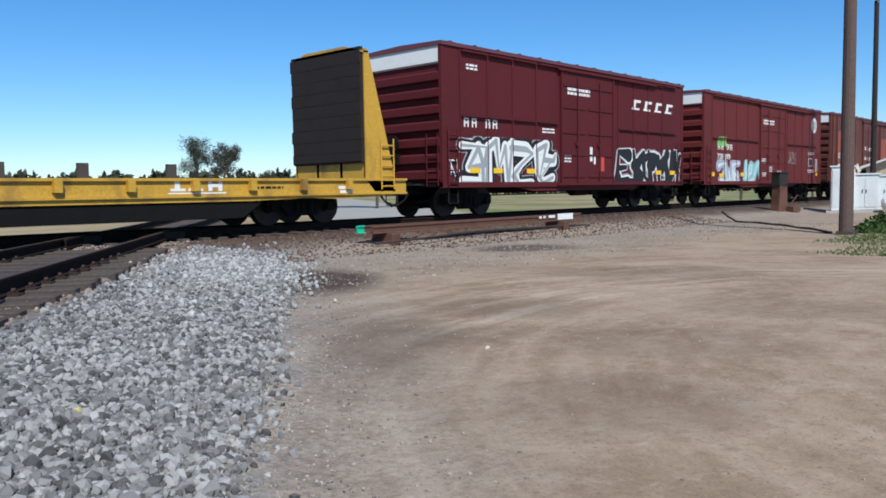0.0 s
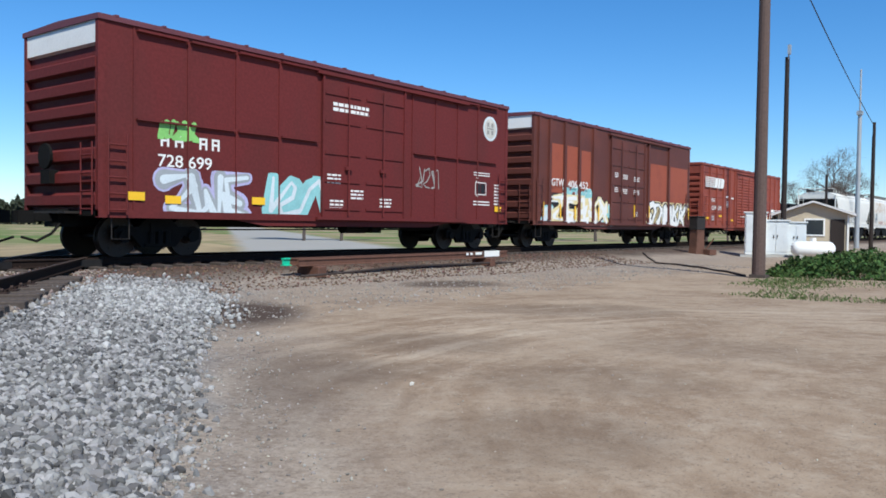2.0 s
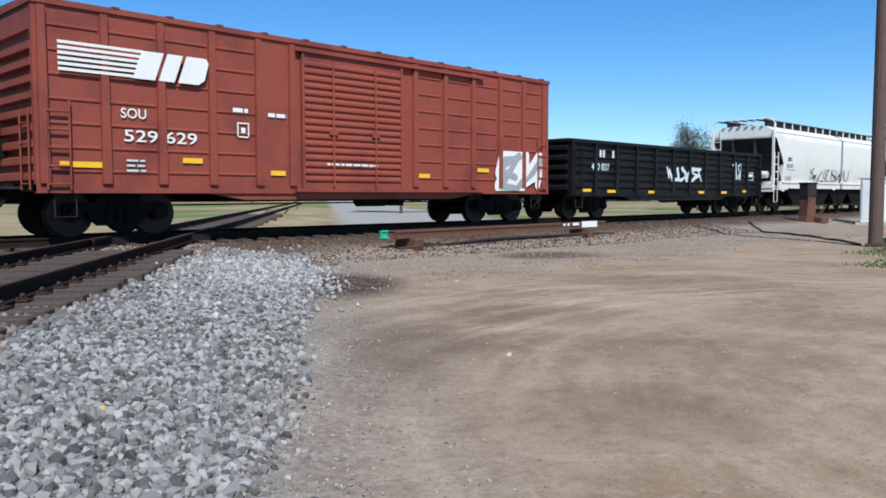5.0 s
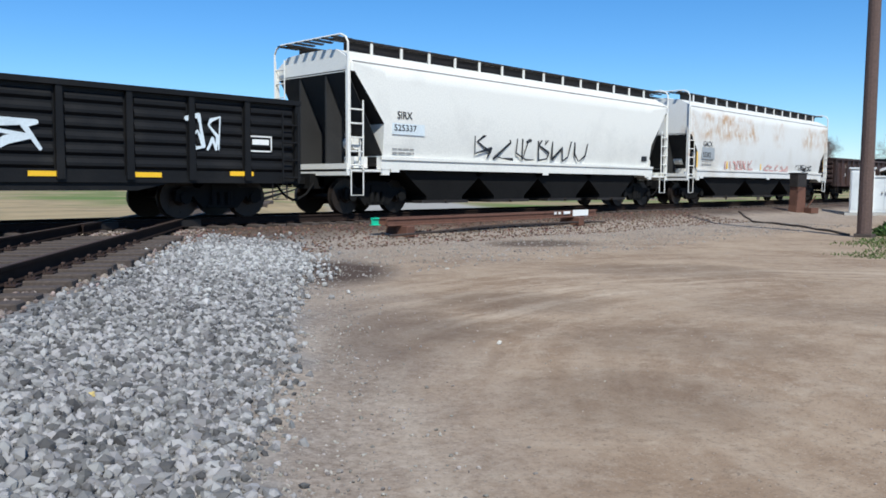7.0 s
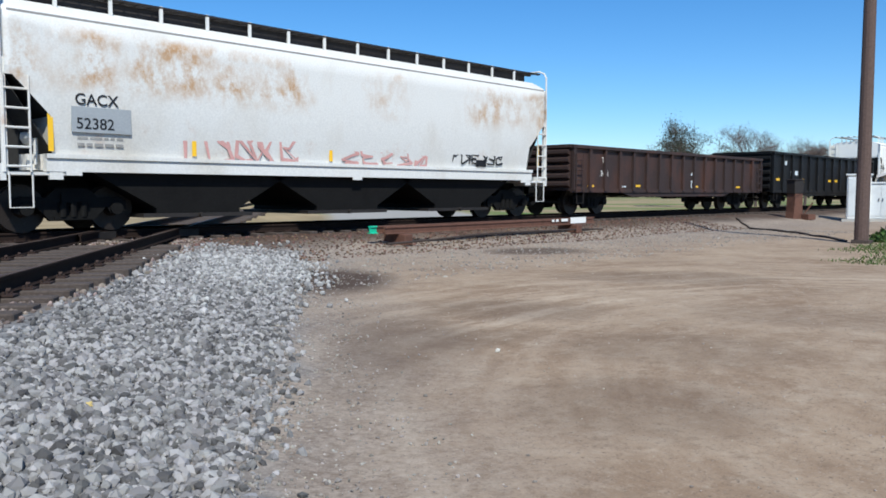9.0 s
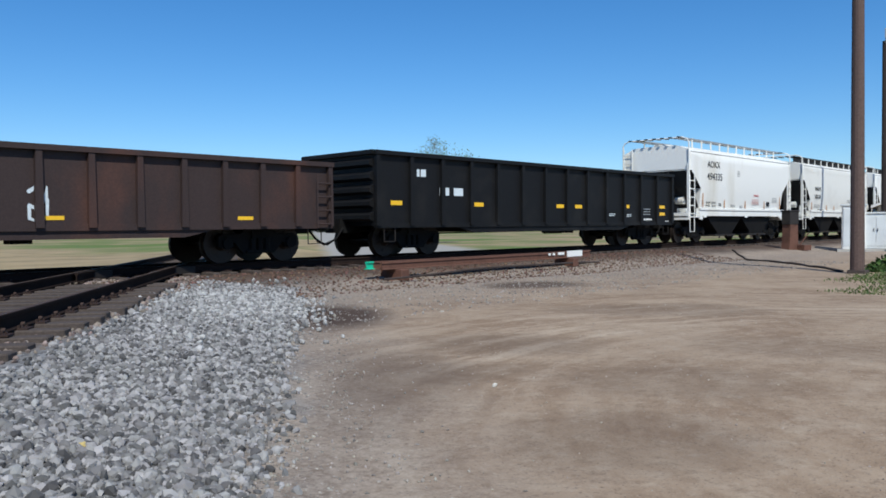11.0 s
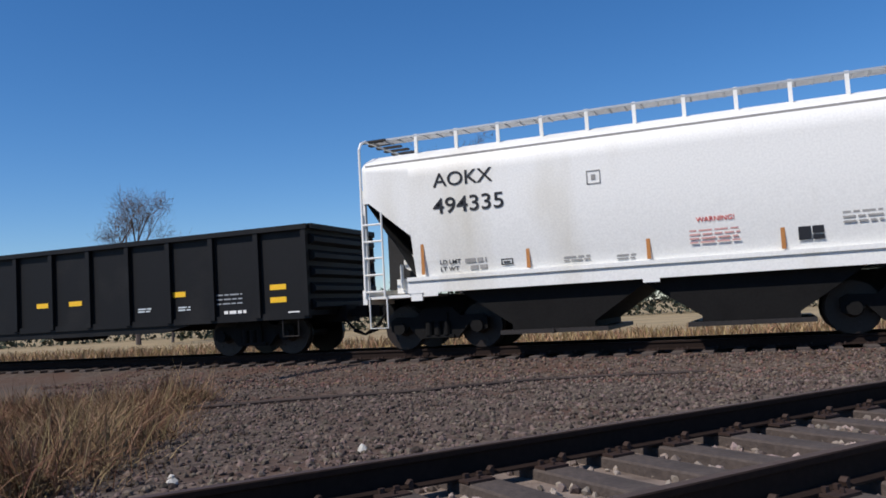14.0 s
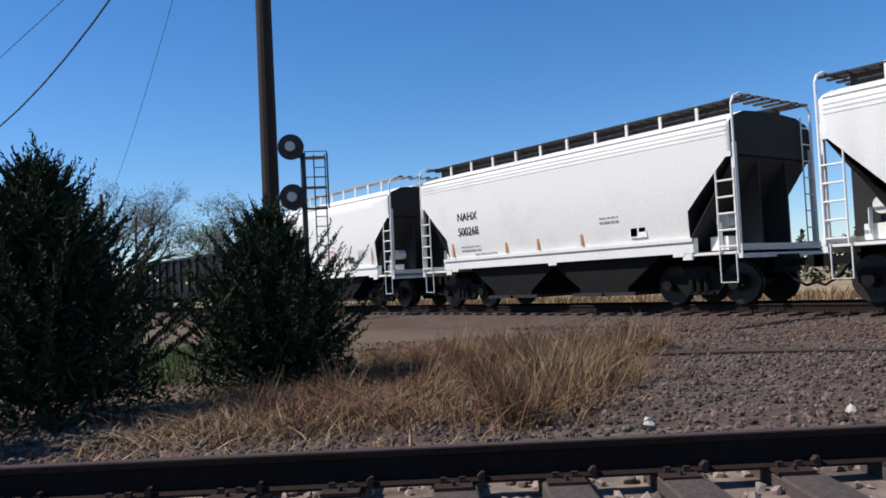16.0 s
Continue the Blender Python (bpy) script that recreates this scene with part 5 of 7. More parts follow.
    bm = bmesh.new()
    box(bm, 1.55, 2.75, y - 0.003, y + 0.02, 2.1, 2.8)
    part("number_panel", bm, PAINT_PALE, c)
    spray(c, 4.7, 1.55, 6.0, 0.95, 6, y, [(PAINT_BLACK, 0.0)], 71, 0.065)
    small_print(c, 1.6, 1.8, y, 0.8, 3, GREY_DIRT, 72, h=0.04)
    small_print(c, 2.3, 1.28, y, 1.6, 1, GREY_DIRT, 73, h=0.04)
    bars(c, 14.4, 1.7, y, [(0, 0, 0.4, 0.2)], PAINT_BLACK, "data_panel")
    settle(c, 3.82)
    # rusty hopper
    c, y = hopper(120.2, "rust-stained white covered hopper with grey number panel", 16.4, HOPPER_RUST, 3, 4.02, 4.4, (2.9, 2.2, 0.95), 14, True)
    bm = bmesh.new()
    box(bm, 1.28, 2.45, y - 0.004, y + 0.02, 1.93, 2.42)
    part("number_panel", bm, PAINT_GREY, c)
    lettering(c, "GACX", 0.22, 1.34, 2.46, y - 0.002, PAINT_BLACK)
    lettering(c, "52382", 0.22, 1.36, 2.0, y - 0.018, PAINT_BLACK)
    spray(c, 3.6, 1.45, 3.0, 0.65, 5, y, [(PAINT_ROSE, 0.0)], 81, 0.07)
    spray(c, 7.9, 1.5, 3.0, 0.4, 5, y, [(PAINT_ROSE, 0.0)], 82, 0.06)
    spray(c, 12.0, 1.62, 2.2, 0.28, 6, y, [(PAINT_BLACK, 0.0)], 83, 0.045)
    for xx, zz, hh in ((0.85, 1.55, 0.9), (3.8, 1.55, 0.4), (7.5, 1.55, 0.3), (15.9, 1.6, 0.7)):
        reflectors(c, [(xx, zz)], y - 0.004, 0.1, hh)
    small_print(c, 1.4, 1.8, y, 0.9, 2, GREY_DIRT, 84, h=0.06, gap=0.13)
    bars(c, 13.0, 1.55, y, [(0, 0, 0.45, 0.22)], PAINT_BLACK, "data_panel")
    settle(c, 4.02)
    # brown gondola
    c, y = gondola(138.1, "rusty brown gondola with worn white lettering", 15.9, 2.42, GON_BROWN, 17, False)
    lettering(c, "TC", 0.2, 1.9, 1.86, y, WHITE_PAINT)
    lettering(c, "3681", 0.2, 1.82, 1.38, y, WHITE_PAINT)
    reflectors(c, [(1.0, 0.98), (4.2, 1.0), (9.0, 1.0), (13.2, 1.0)], y - 0.005, 0.4, 0.08)
    spray(c, 8.7, 0.9, 0.4, 0.7, 1, y, [(PAINT_PALE, 0.0)], 91, 0.05)
    small_print(c, 3.0, 0.98, y, 0.6, 2, PAINT_PALE, 92, h=0.05)
    # black high-sided gondola
    c, y = gondola(155.4, "clean black high-sided gondola with yellow reflectors", 16.3, 2.84, CAR_BLACK, 14, False, None, False)
    reflectors(c, [(15.25, 1.45), (15.25, 1.17), (12.5, 1.44), (9.3, 1.4), (8.2, 1.4), (4.0, 1.4), (0.6, 1.4)], y - 0.005, 0.42, 0.12)
    small_print(c, 13.8, 1.4, y - 0.005, 0.7, 3, PAINT_GREY, 101, h=0.03)
    small_print(c, 14.0, 0.98, y - 0.005, 0.6, 1, WHITE_PAINT, 102, h=0.07)
    small_print(c, 12.7, 1.18, y - 0.005, 0.35, 2, PAINT_PALE, 103, h=0.03, gap=0.06)
    small_print(c, 11.5, 1.2, y - 0.005, 0.4, 2, PAINT_PALE, 104, h=0.03, gap=0.06)
    bars(c, 1.6, 2.2, y, [(0, 0, 0.1, 0.2), (0.15, 0, 0.2, 0.2), (0.9, -0.5, 0.4, 0.22), (1.5, -0.5, 0.4, 0.22)], PAINT_PALE, "initials")
    bars(c, 15.2, 0.9, y - 0.005, [(0.5, 0, 0.3, 0.06)], WHITE_PAINT)
    # short two-bay hoppers
    c, y = hopper(173.0, "clean white two-bay covered hopper with black numbers", 11.5, HOPPER_WHITE, 2, rear_shade_grime=True)
    lettering(c, "AOKX", 0.29, 1.73, 3.29, y, PAINT_BLACK, 1.12)
    lettering(c, "494335", 0.32, 1.70, 2.75, y, PAINT_BLACK, 1.17)
    for xx, zz, hh in ((1.36, 1.54, 0.9), (3.57, 1.53, 0.46), (5.85, 1.53, 0.46), (8.12, 1.53, 0.46), (10.05, 1.55, 0.85)):
        reflectors(c, [(xx, zz)], y - 0.006, 0.07, hh, ORANGE_STRIP)
    lettering(c, "LD LMT", 0.09, 1.75, 1.72, y, PAINT_BLACK, 1.1)
    small_print(c, 2.3, 1.72, y, 0.45, 1, GREY_DIRT, 111, h=0.08)
    lettering(c, "LT WT", 0.09, 1.75, 1.58, y, PAINT_BLACK, 1.1)
    small_print(c, 2.4, 1.58, y, 0.35, 1, GREY_DIRT, 112, h=0.08)
    bars(c, 4.85, 3.0, y, [(0, 0, 0.26, 0.018), (0, 0.24, 0.26, 0.018), (0, 0, 0.018, 0.25), (0.245, 0, 0.018, 0.25), (0.09, 0.08, 0.08, 0.1)], GREY_DIRT, "stencil_box")
    lettering(c, "WARNING!", 0.085, 6.75, 2.12, y, RED_TEXT, 1.1)
    small_print(c, 6.62, 2.02, y, 0.85, 5, PAINT_ROSE, 113, h=0.03, gap=0.07)
    bars(c, 8.4, 1.66, y, [(0, 0, 0.2, 0.28), (0.22, 0.1, 0.18, 0.18), (0.22, 0, 0.18, 0.08)], PAINT_BLACK, "data_panel")
    small_print(c, 9.1, 2.05, y, 0.6, 3, GREY_DIRT, 114, h=0.035, gap=0.08)
    small_print(c, 4.3, 1.66, y, 0.5, 2, GREY_DIRT, 115, h=0.03, gap=0.06)
    small_print(c, 5.3, 1.62, y, 0.35, 2, GREY_DIRT, 116, h=0.03, gap=0.06)
    small_print(c, 5.4, 1.33, y, 1.0, 1, GREY_DIRT, 117, h=0.03)
    bars(c, 3.05, 1.62, y, [(0, 0, 0.24, 0.02), (0, 0.1, 0.24, 0.02), (0, 0, 0.02, 0.1), (0.22, 0, 0.02, 0.1), (0.05, 0.04, 0.13, 0.03)], PAINT_BLACK, "stencil_box")
    settle(c, 3.86)
    for k, (u, mark, num) in enumerate(((186.2, "NAHX", "500268"), (199.4, "NAHX", "701803"), (212.6, "", ""), (225.8, "", ""))):
        c, y = hopper(u, "white two-bay covered hopper with rear end darkened for shade and grime", 11.5, HOPPER_WHITE if k % 2 else HOPPER_CREAM, 2, 3.9, 4.2, (3.15, 2.1, 1.35), 10, True, True)
        if mark:
            lettering(c, mark, 0.24, 1.95, 2.62, y, PAINT_BLACK)
            if k == 0:
                lettering(c, num, 0.24, 1.93, 2.18, y, PAINT_BLACK)
            else:
                small_print(c, 1.93, 2.2, y, 1.1, 1, GREY_DIRT, 122, h=0.2)
        for xx, hh in ((1.55, 0.6), (4.0, 0.4), (5.3, 0.4), (6.9, 0.4)):
            reflectors(c, [(xx, 1.54)], y - 0.002, 0.08, hh, ORANGE_STRIP)
        bars(c, 8.5, 1.62, y, [(0, 0, 0.5, 0.3)], WHITE_PAINT, "data_panel")
        bars(c, 8.53, 1.65, y, [(0, 0, 0.2, 0.24), (0.24, 0.1, 0.2, 0.14)], PAINT_BLACK, "data_print")
        small_print(c, 2.0, 1.8, y, 0.9, 2, GREY_DIRT, 130 + k, h=0.04)
        small_print(c, 7.6, 2.15, y, 0.6, 2, GREY_DIRT, 140 + k, h=0.04)
        small_print(c, 2.6, 1.56, y, 1.0, 1, GREY_DIRT, 150 + k, h=0.04)
        settle(c, 3.9)


build_train()

# ---- things beside the tracks ----


def polar(yaw, dist, z=None, origin=(0.0, 0.0)):
    """A place by heading (degrees to the left of +y) and distance."""
    a = radians(yaw)
    x, y = origin[0] - dist * math.sin(a), origin[1] + dist * math.cos(a)
    return (x, y, ground_z(x, y) if z is None else z)


def spare_rail():
    z = ground_z(12.0, 13.8)
    rail = tagged(new("spare_rail"), "rusty spare rail with a green end and white tag on blocks", "rail")
    rail.matrix_basis = pose(12.05, 13.78, z, 0, 0, 2.4)
    bm = bmesh.new()
    prism_x(bm, tuple((a, c + 0.42) for a, c in RAIL_OUTLINE), 0.06, 9.8)
    part("rail_bar", bm, PILE_RUST, rail)
    bm = bmesh.new()
    prism_x(bm, tuple((a - 0.17, c + 0.40) for a, c in RAIL_OUTLINE), 0.3, 9.4)
    part("rail_bar", bm, PILE_RUST, rail)
    bm = bmesh.new()
    prism_x(bm, tuple((a * 1.06, c * 1.02 + 0.424) for a, c in RAIL_OUTLINE), -0.01, 0.2)
    part("painted_end", bm, GREEN_PAINT, rail, "bright green painted rail end")
    for x in (0.85, 8.3):
        bm = bmesh.new()
        box(bm, x - 0.14, x + 0.14, -0.42, 0.28, -0.04, 0.225)
        bmesh.ops.bevel(bm, geom=bm.edges[:], offset=0.02, segments=1, affect="EDGES")
        part("wooden_block", bm, PILE_RUST, rail)
    bm = bmesh.new()
    box(bm, 8.1, 8.95, -0.24, -0.215, 0.26, 0.44)
    part("tag", bm, WHITE_PAINT, rail, "white painted marker plate")
    bars(rail, 7.1, 0.33, -0.22, [(0, 0, 0.12, 0.07), (0.22, 0, 0.12, 0.07), (0.5, 0, 0.35, 0.08)], WHITE_PAINT, "chalk_mark")
    bm = bmesh.new()
    pts = []
    for i in range(25):
        x = 0.1 + i * 0.4
        pts.append((x, -0.45 - 0.12 * math.sin(i * 0.5), 0.03 + 0.09 * math.sin(min(i / 24, 1) * 3.0)))
    path_tube(bm, pts, 0.028)
    part("strap", bm, WIRE_BROWN, rail, "dark flat strap lying along the ground")


spare_rail()


def wooden_pole(name, label, x, y, height, r, material, lean=(0, 0), sink=0.4):
    z = ground_z(x, y)
    pole = tagged(new(name), label, "utility pole")
    pole.matrix_basis = pose(x, y, z, lean[0], lean[1], 0)
    bm = bmesh.new()
    k = 8
    for i in range(k):
        a, b = -sink + (height + sink) * i / k, -sink + (height + sink) * (i + 1) / k
        tube(bm, (0, 0, a), (0, 0, b), r * (1 - 0.25 * i / k), 14, r * (1 - 0.25 * (i + 1) / k))
    bmesh.ops.remove_doubles(bm, verts=bm.verts, dist=0.001)
    part("shaft", bm, material, pole, smooth=False)
    return pole


p = wooden_pole("utility_pole", "weathered brown wooden pole standing bare in the dirt", 23.35, 6.72, 10.5, 0.185, POLE_WOOD)
bm = bmesh.new()
box(bm, -0.2, 0.2, -0.24, 0.2, -0.1, 0.1)
part("footing", bm, TIE_WOOD, p)
p = wooden_pole("utility_pole", "thin dark pole with a small bracket at its top", *polar(-75.4, 47)[:2], 10.6, 0.15, POLE_DARK)
bm = bmesh.new()
tube(bm, (0, 0, 10.3), (-0.2, -0.15, 10.9), 0.04)
box(bm, -0.32, -0.12, -0.22, -0.08, 10.7, 11.2)
part("bracket", bm, GALV, p)
p = wooden_pole("utility_pole", "short thin pole beside the beige building", *polar(-77.9, 62)[:2], 5.2, 0.11, POLE_DARK)
bm = bmesh.new()
box(bm, -0.02, 0.02, -0.1, 0.1, 4.6, 5.0)
part("bracket", bm, GALV, p)
p = wooden_pole("radio_mast", "tall pale grey mast behind the beige shed", *polar(-79.7, 70)[:2], 10.6, 0.19, GALV)
bm = bmesh.new()
tube(bm, (0, 0, 10.4), (0, 0, 13.8), 0.07, 8)
box(bm, -0.25, 0.25, -0.2, 0.2, 10.3, 10.6)
part("aerial", bm, GALV, p)
wooden_pole("utility_pole", "dark pole past the beige shed", *polar(-80.5, 60)[:2], 7.6, 0.13, POLE_DARK)
WEST_POLE = polar(65.1, 15.2, origin=(-0.05, 0.73))
wooden_pole("utility_pole", "tall dark creosoted pole behind a juniper", WEST_POLE[0], WEST_POLE[1], 12.3, 0.17, POLE_DARK)


def overhead_wire(a, b, sag, r, label):
    a, b = Vector(a), Vector(b)
    bm = bmesh.new()
    pts = []
    for i in range(17):
        f = i / 16
        q = a.lerp(b, f)
        q.z -= sag * 4 * f * (1 - f)
        pts.append(q)
    path_tube(bm, pts, r, 5)
    tagged(part("overhead_wire", bm, WIRE), label, "wire", "wires overhead")


wooden_pole("utility_pole", "far brown pole carrying a thin wire", -48.6, 12.7, 7.2, 0.13, POLE_WOOD)
wooden_pole("utility_pole", "far brown pole carrying two wires", -45.7, 2.8, 9.4, 0.13, POLE_WOOD)
wooden_pole("utility_pole", "pole by the building holding a wire", 57.5, 9.6, 8.3, 0.12, POLE_DARK)
overhead_wire((WEST_POLE[0], WEST_POLE[1], 11.81), (-48.6, 12.7, 5.46), 0.73, 0.009, "thin black wire sagging across the sky to a far pole")
overhead_wire((WEST_POLE[0], WEST_POLE[1], 10.7), (-45.7, 2.8, 8.16), 2.75, 0.026, "thick black cable sagging across the sky")
overhead_wire((WEST_POLE[0], WEST_POLE[1], 9.68), (-45.7, 2.8, 8.31), 0.07, 0.012, "thin black wire high against the sky")
overhead_wire((23.35, 6.72, 9.8), (57.5, 9.6, 7.5), 0.25, 0.022, "black wire running down to the building")


def signal():
    x, y, z = polar(62.8, 27.0, None, (-0.05, 0.73))
    sig = tagged(new("railway_signal"), "black two-head searchlight signal on a mast with ladder", "railway signal")
    sig.matrix_basis = pose(x, y, z, 0, 0, 58)
    dz = 0.789 - z
    bm = bmesh.new()
    tube(bm, (0, 0, -0.1), (0, 0, dz + 4.55), 0.09, 12)
    part("mast", bm, SIGNAL_BLACK, sig)
    bm = bmesh.new()
    box(bm, -0.28, 0.28, -0.28, 0.28, -0.1, 0.18)
    part("base", bm, CONCRETE, sig)
    for h in (4.72, 3.06):
        bm = bmesh.new()
        tube(bm, (-0.36, -0.22, dz + h), (-0.36, -0.25, dz + h), 0.43, 28)
        head = part("target_disc", bm, SIGNAL_BLACK, sig)
        bm = bmesh.new()
        tube(bm, (-0.36, -0.25, dz + h), (-0.36, -0.55, dz + h - 0.02), 0.16, 16)
        part("hood", bm, GALV, head, "grey lamp hood")
        bm = bmesh.new()
        box(bm, -0.52, -0.2, -0.22, 0.1, dz + h - 0.2, dz + h + 0.2)
        tube(bm, (-0.36, 0, dz + h - 0.3), (0, 0, dz + h - 0.3), 0.04, 8)
        part("lamp_housing", bm, SIGNAL_BLACK, sig)
    for h in (4.35, 3.35, 2.65):
        bm = bmesh.new()
        box(bm, 0.05, 0.75, -0.22, 0.22, dz + h, dz + h + 0.04)
        part("platform", bm, STEEL_DIRTY, sig)
    bm = bmesh.new()
    for xx in (0.35, 0.72):
        tube(bm, (xx, 0.1, 0.1), (xx, 0.1, dz + 4.5), 0.022, 6)
    for i in range(17):
        tube(bm, (0.35, 0.1, 0.3 + i * 0.33), (0.72, 0.1, 0.3 + i * 0.33), 0.016, 5)
    part("ladder", bm, STEEL_DIRTY, sig)
    bm = bmesh.new()
    for h in (3.5, 4.35):
        path_tube(bm, [(0.05, -0.24, dz + h + 0.2), (0.8, -0.24, dz + h + 0.2), (0.8, 0.24, dz + h + 0.2)], 0.016)
    tube(bm, (0.8, -0.24, dz + 2.7), (0.8, -0.24, dz + 4.55), 0.016)
    tube(bm, (0.8, 0.24, dz + 2.7), (0.8, 0.24, dz + 4.55), 0.016)
    part("guard_rail", bm, STEEL_DIRTY, sig)


signal()


def switch_stand():
    z = ground_z(38.2, 13.9)
    st = tagged(new("switch_machine"), "rusty brown box on a short post beside the track", "trackside box")
    st.matrix_basis = pose(38.2, 13.9, z, 0, 0, -18)
    bm = bmesh.new()
    prism_y(bm, ((-0.36, -0.05), (0.36, -0.05), (0.28, 0.3), (0.25, 1.15), (-0.25, 1.15), (-0.3, 0.3)), -0.22, 0.22)
    part("pedestal", bm, PILE_RUST, st)
    bm = bmesh.new()
    box(bm, -0.3, 0.3, -0.24, 0.24, 1.15, 1.75)
    box(bm, -0.34, 0.34, -0.28, 0.28, 1.75, 1.81)
    bmesh.ops.bevel(bm, geom=bm.edges[:], offset=0.02, segments=1, affect="EDGES")
    part("housing", bm, STEEL_DIRTY, st)
    bm = bmesh.new()
    tube(bm, (0.3, -0.25, 0.15), (0.62, -0.5, 0.75), 0.03)
    box(bm, 0.2, 0.7, -0.6, -0.2, -0.05, 0.2)
    part("lever", bm, PILE_RUST, st)


switch_stand()


def cabinets():
    for k, (yaw, dist, w, d, h, label) in enumerate(((-73.7, 43.0, 1.0, 1.5, 2.05, "tall white metal signal cabinet on a concrete pad"), (-74.9, 43.2, 1.2, 1.4, 1.65, "pale grey metal signal cabinet with double doors"), (-76.1, 43.6, 0.95, 1.3, 1.55, "pale grey metal signal cabinet with a side vent"))):
        x, y, z = polar(yaw, dist)
        c = tagged(new("signal_cabinet"), label, "cabinet", "cabinets beside the track")
        c.matrix_basis = pose(x, y, z + 0.12, 0, 0, -72)
        bm = bmesh.new()
        box(bm, -w / 2, w / 2, -d / 2, d / 2, 0, h)
        bmesh.ops.bevel(bm, geom=bm.edges[:], offset=0.03, segments=2, affect="EDGES")
        part("housing", bm, WHITE_PAINT if k == 0 else CABINET, c)
        bm = bmesh.new()
        box(bm, -w / 2 - 0.06, w / 2 + 0.06, -d / 2 - 0.06, d / 2 + 0.06, h, h + 0.07)
        part("cap", bm, CABINET, c)
        for s in (-1, 1):
            bm = bmesh.new()
            a, b = sorted((s * 0.02, s * (w / 2 - 0.06)))
            box(bm, a, b, -d / 2 - 0.025, -d / 2, 0.15, h - 0.12)
            door = part("door", bm, CABINET, c)
            bm = bmesh.new()
            box(bm, s * 0.08 - 0.015, s * 0.08 + 0.015, -d / 2 - 0.07, -d / 2 - 0.02, h * 0.5, h * 0.5 + 0.14)
            part("handle", bm, STEEL_DIRTY, door)
        bm = bmesh.new()
        box(bm, -w / 2 - 0.2, w / 2 + 0.2, -d / 2 - 0.2, d / 2 + 0.2, -0.2, 0.0)
        part("pad", bm, CONCRETE, c)


cabinets()


def gas_tank():
    x, y, z = polar(-77.2, 42.0)
    g = tagged(new("gas_tank"), "white horizontal propane tank on concrete saddles", "gas tank")
    g.matrix_basis = pose(x, y, z - 0.12, 0, 0, -62) @ Matrix.Scale(0.86, 4)
    bm = bmesh.new()
    n = 18
    prof = [(-1.15, 0.02), (-1.12, 0.2), (-1.02, 0.34), (-0.85, 0.42), (0.85, 0.42), (1.02, 0.34), (1.12, 0.2), (1.15, 0.02)]
    rings = [[bm.verts.new((px, r * math.cos(2 * math.pi * i / n), 0.66 + r * math.sin(2 * math.pi * i / n))) for i in range(n)] for px, r in prof]
    for r, q in zip(rings, rings[1:]):
        for i in range(n):
            f = bm.faces.new((r[i], r[(i + 1) % n], q[(i + 1) % n], q[i]))
            f.smooth = True
    bm.faces.new(rings[0])
    bm.faces.new(rings[-1])
    part("tank", bm, TANK, g)
    bm = bmesh.new()
    tube(bm, (0, 0, 1.05), (0, 0, 1.28), 0.16, 14)
    part("valve_cover", bm, TANK, g)
    for sx in (-0.7, 0.7):
        bm = bmesh.new()
        box(bm, sx - 0.12, sx + 0.12, -0.35, 0.35, -0.1, 0.33)
        part("saddle", bm, CONCRETE, g)


gas_tank()


def building():
    x, y, z = polar(-77.15, 58.0)
    b = tagged(new("building"), "small beige building with a shallow pale metal roof", "building")
    b.matrix_basis = pose(x, y, z, 0, 0, -77)
    w, d, h = 4.1, 5.2, 2.35
    bm = bmesh.new()
    prism_y(bm, ((-w / 2, -0.3), (w / 2, -0.3), (w / 2, h), (0, h + 0.72), (-w / 2, h)), -d / 2, d / 2)
    part("wall", bm, BEIGE, b)
    for s in (-1, 1):
        bm = bmesh.new()
        prism_y(bm, ((s * (w / 2 + 0.35), h - 0.10), (0, h + 0.75), (0, h + 0.86), (s * (w / 2 + 0.35), h + 0.06)), -d / 2 - 0.4, d / 2 + 0.4)
        part("roof", bm, ROOF_PALE, b)
    for cx in (0.1,):
        bm = bmesh.new()
        box(bm, cx - 0.6, cx + 0.6, -d / 2 - 0.05, -d / 2 + 0.02, 1.0, 2.1)
        win = part("window", bm, WHITE_PAINT, b)
        bm = bmesh.new()
        box(bm, cx - 0.5, cx + 0.5, -d / 2 - 0.06, -d / 2 - 0.04, 1.1, 2.0)
        part("pane", bm, GLASS, win)
    bm = bmesh.new()
    box(bm, 1.0, 1.8, -d / 2 - 0.05, -d / 2 + 0.02, -0.1, 2.05)
    part("door", bm, POLE_DARK, b)
    bm = bmesh.new()
    box(bm, w / 2 - 0.12, w / 2 - 0.02, -d / 2 - 0.09, -d / 2, -0.2, h)
    part("downpipe", bm, WHITE_PAINT, b)


building()


def ground_cable(points, r, label):
    bm = bmesh.new()
    pts = []
    for (xa, ya), (xb, yb) in zip(points, points[1:]):
        k = max(2, int(math.hypot(xb - xa, yb - ya) / 0.5))
        for i in range(k):
            x, y = xa + (xb - xa) * i / k, ya + (yb - ya) * i / k
            x += 0.06 * math.sin(len(pts) * 1.3)
            pts.append((x, y, ground_z(x, y) + r * 0.6))
    path_tube(bm, pts, r, 6)
    tagged(part("ground_cable", bm, WIRE_BROWN), label, "cable")


ground_cable(((33.5, 14.6), (29.8, 12.4), (26.6, 9.4), (23.4, 6.9)), 0.04, "dark cable lying on the dirt from pole to track")
ground_cable(((-8.6, 9.2), (-7.3, 9.9), (-5.6, 11.0), (-4.6, 11.6), (-3.4, 12.9), (-0.5, 14.2)), 0.035, "dark cable lying on the ballast")

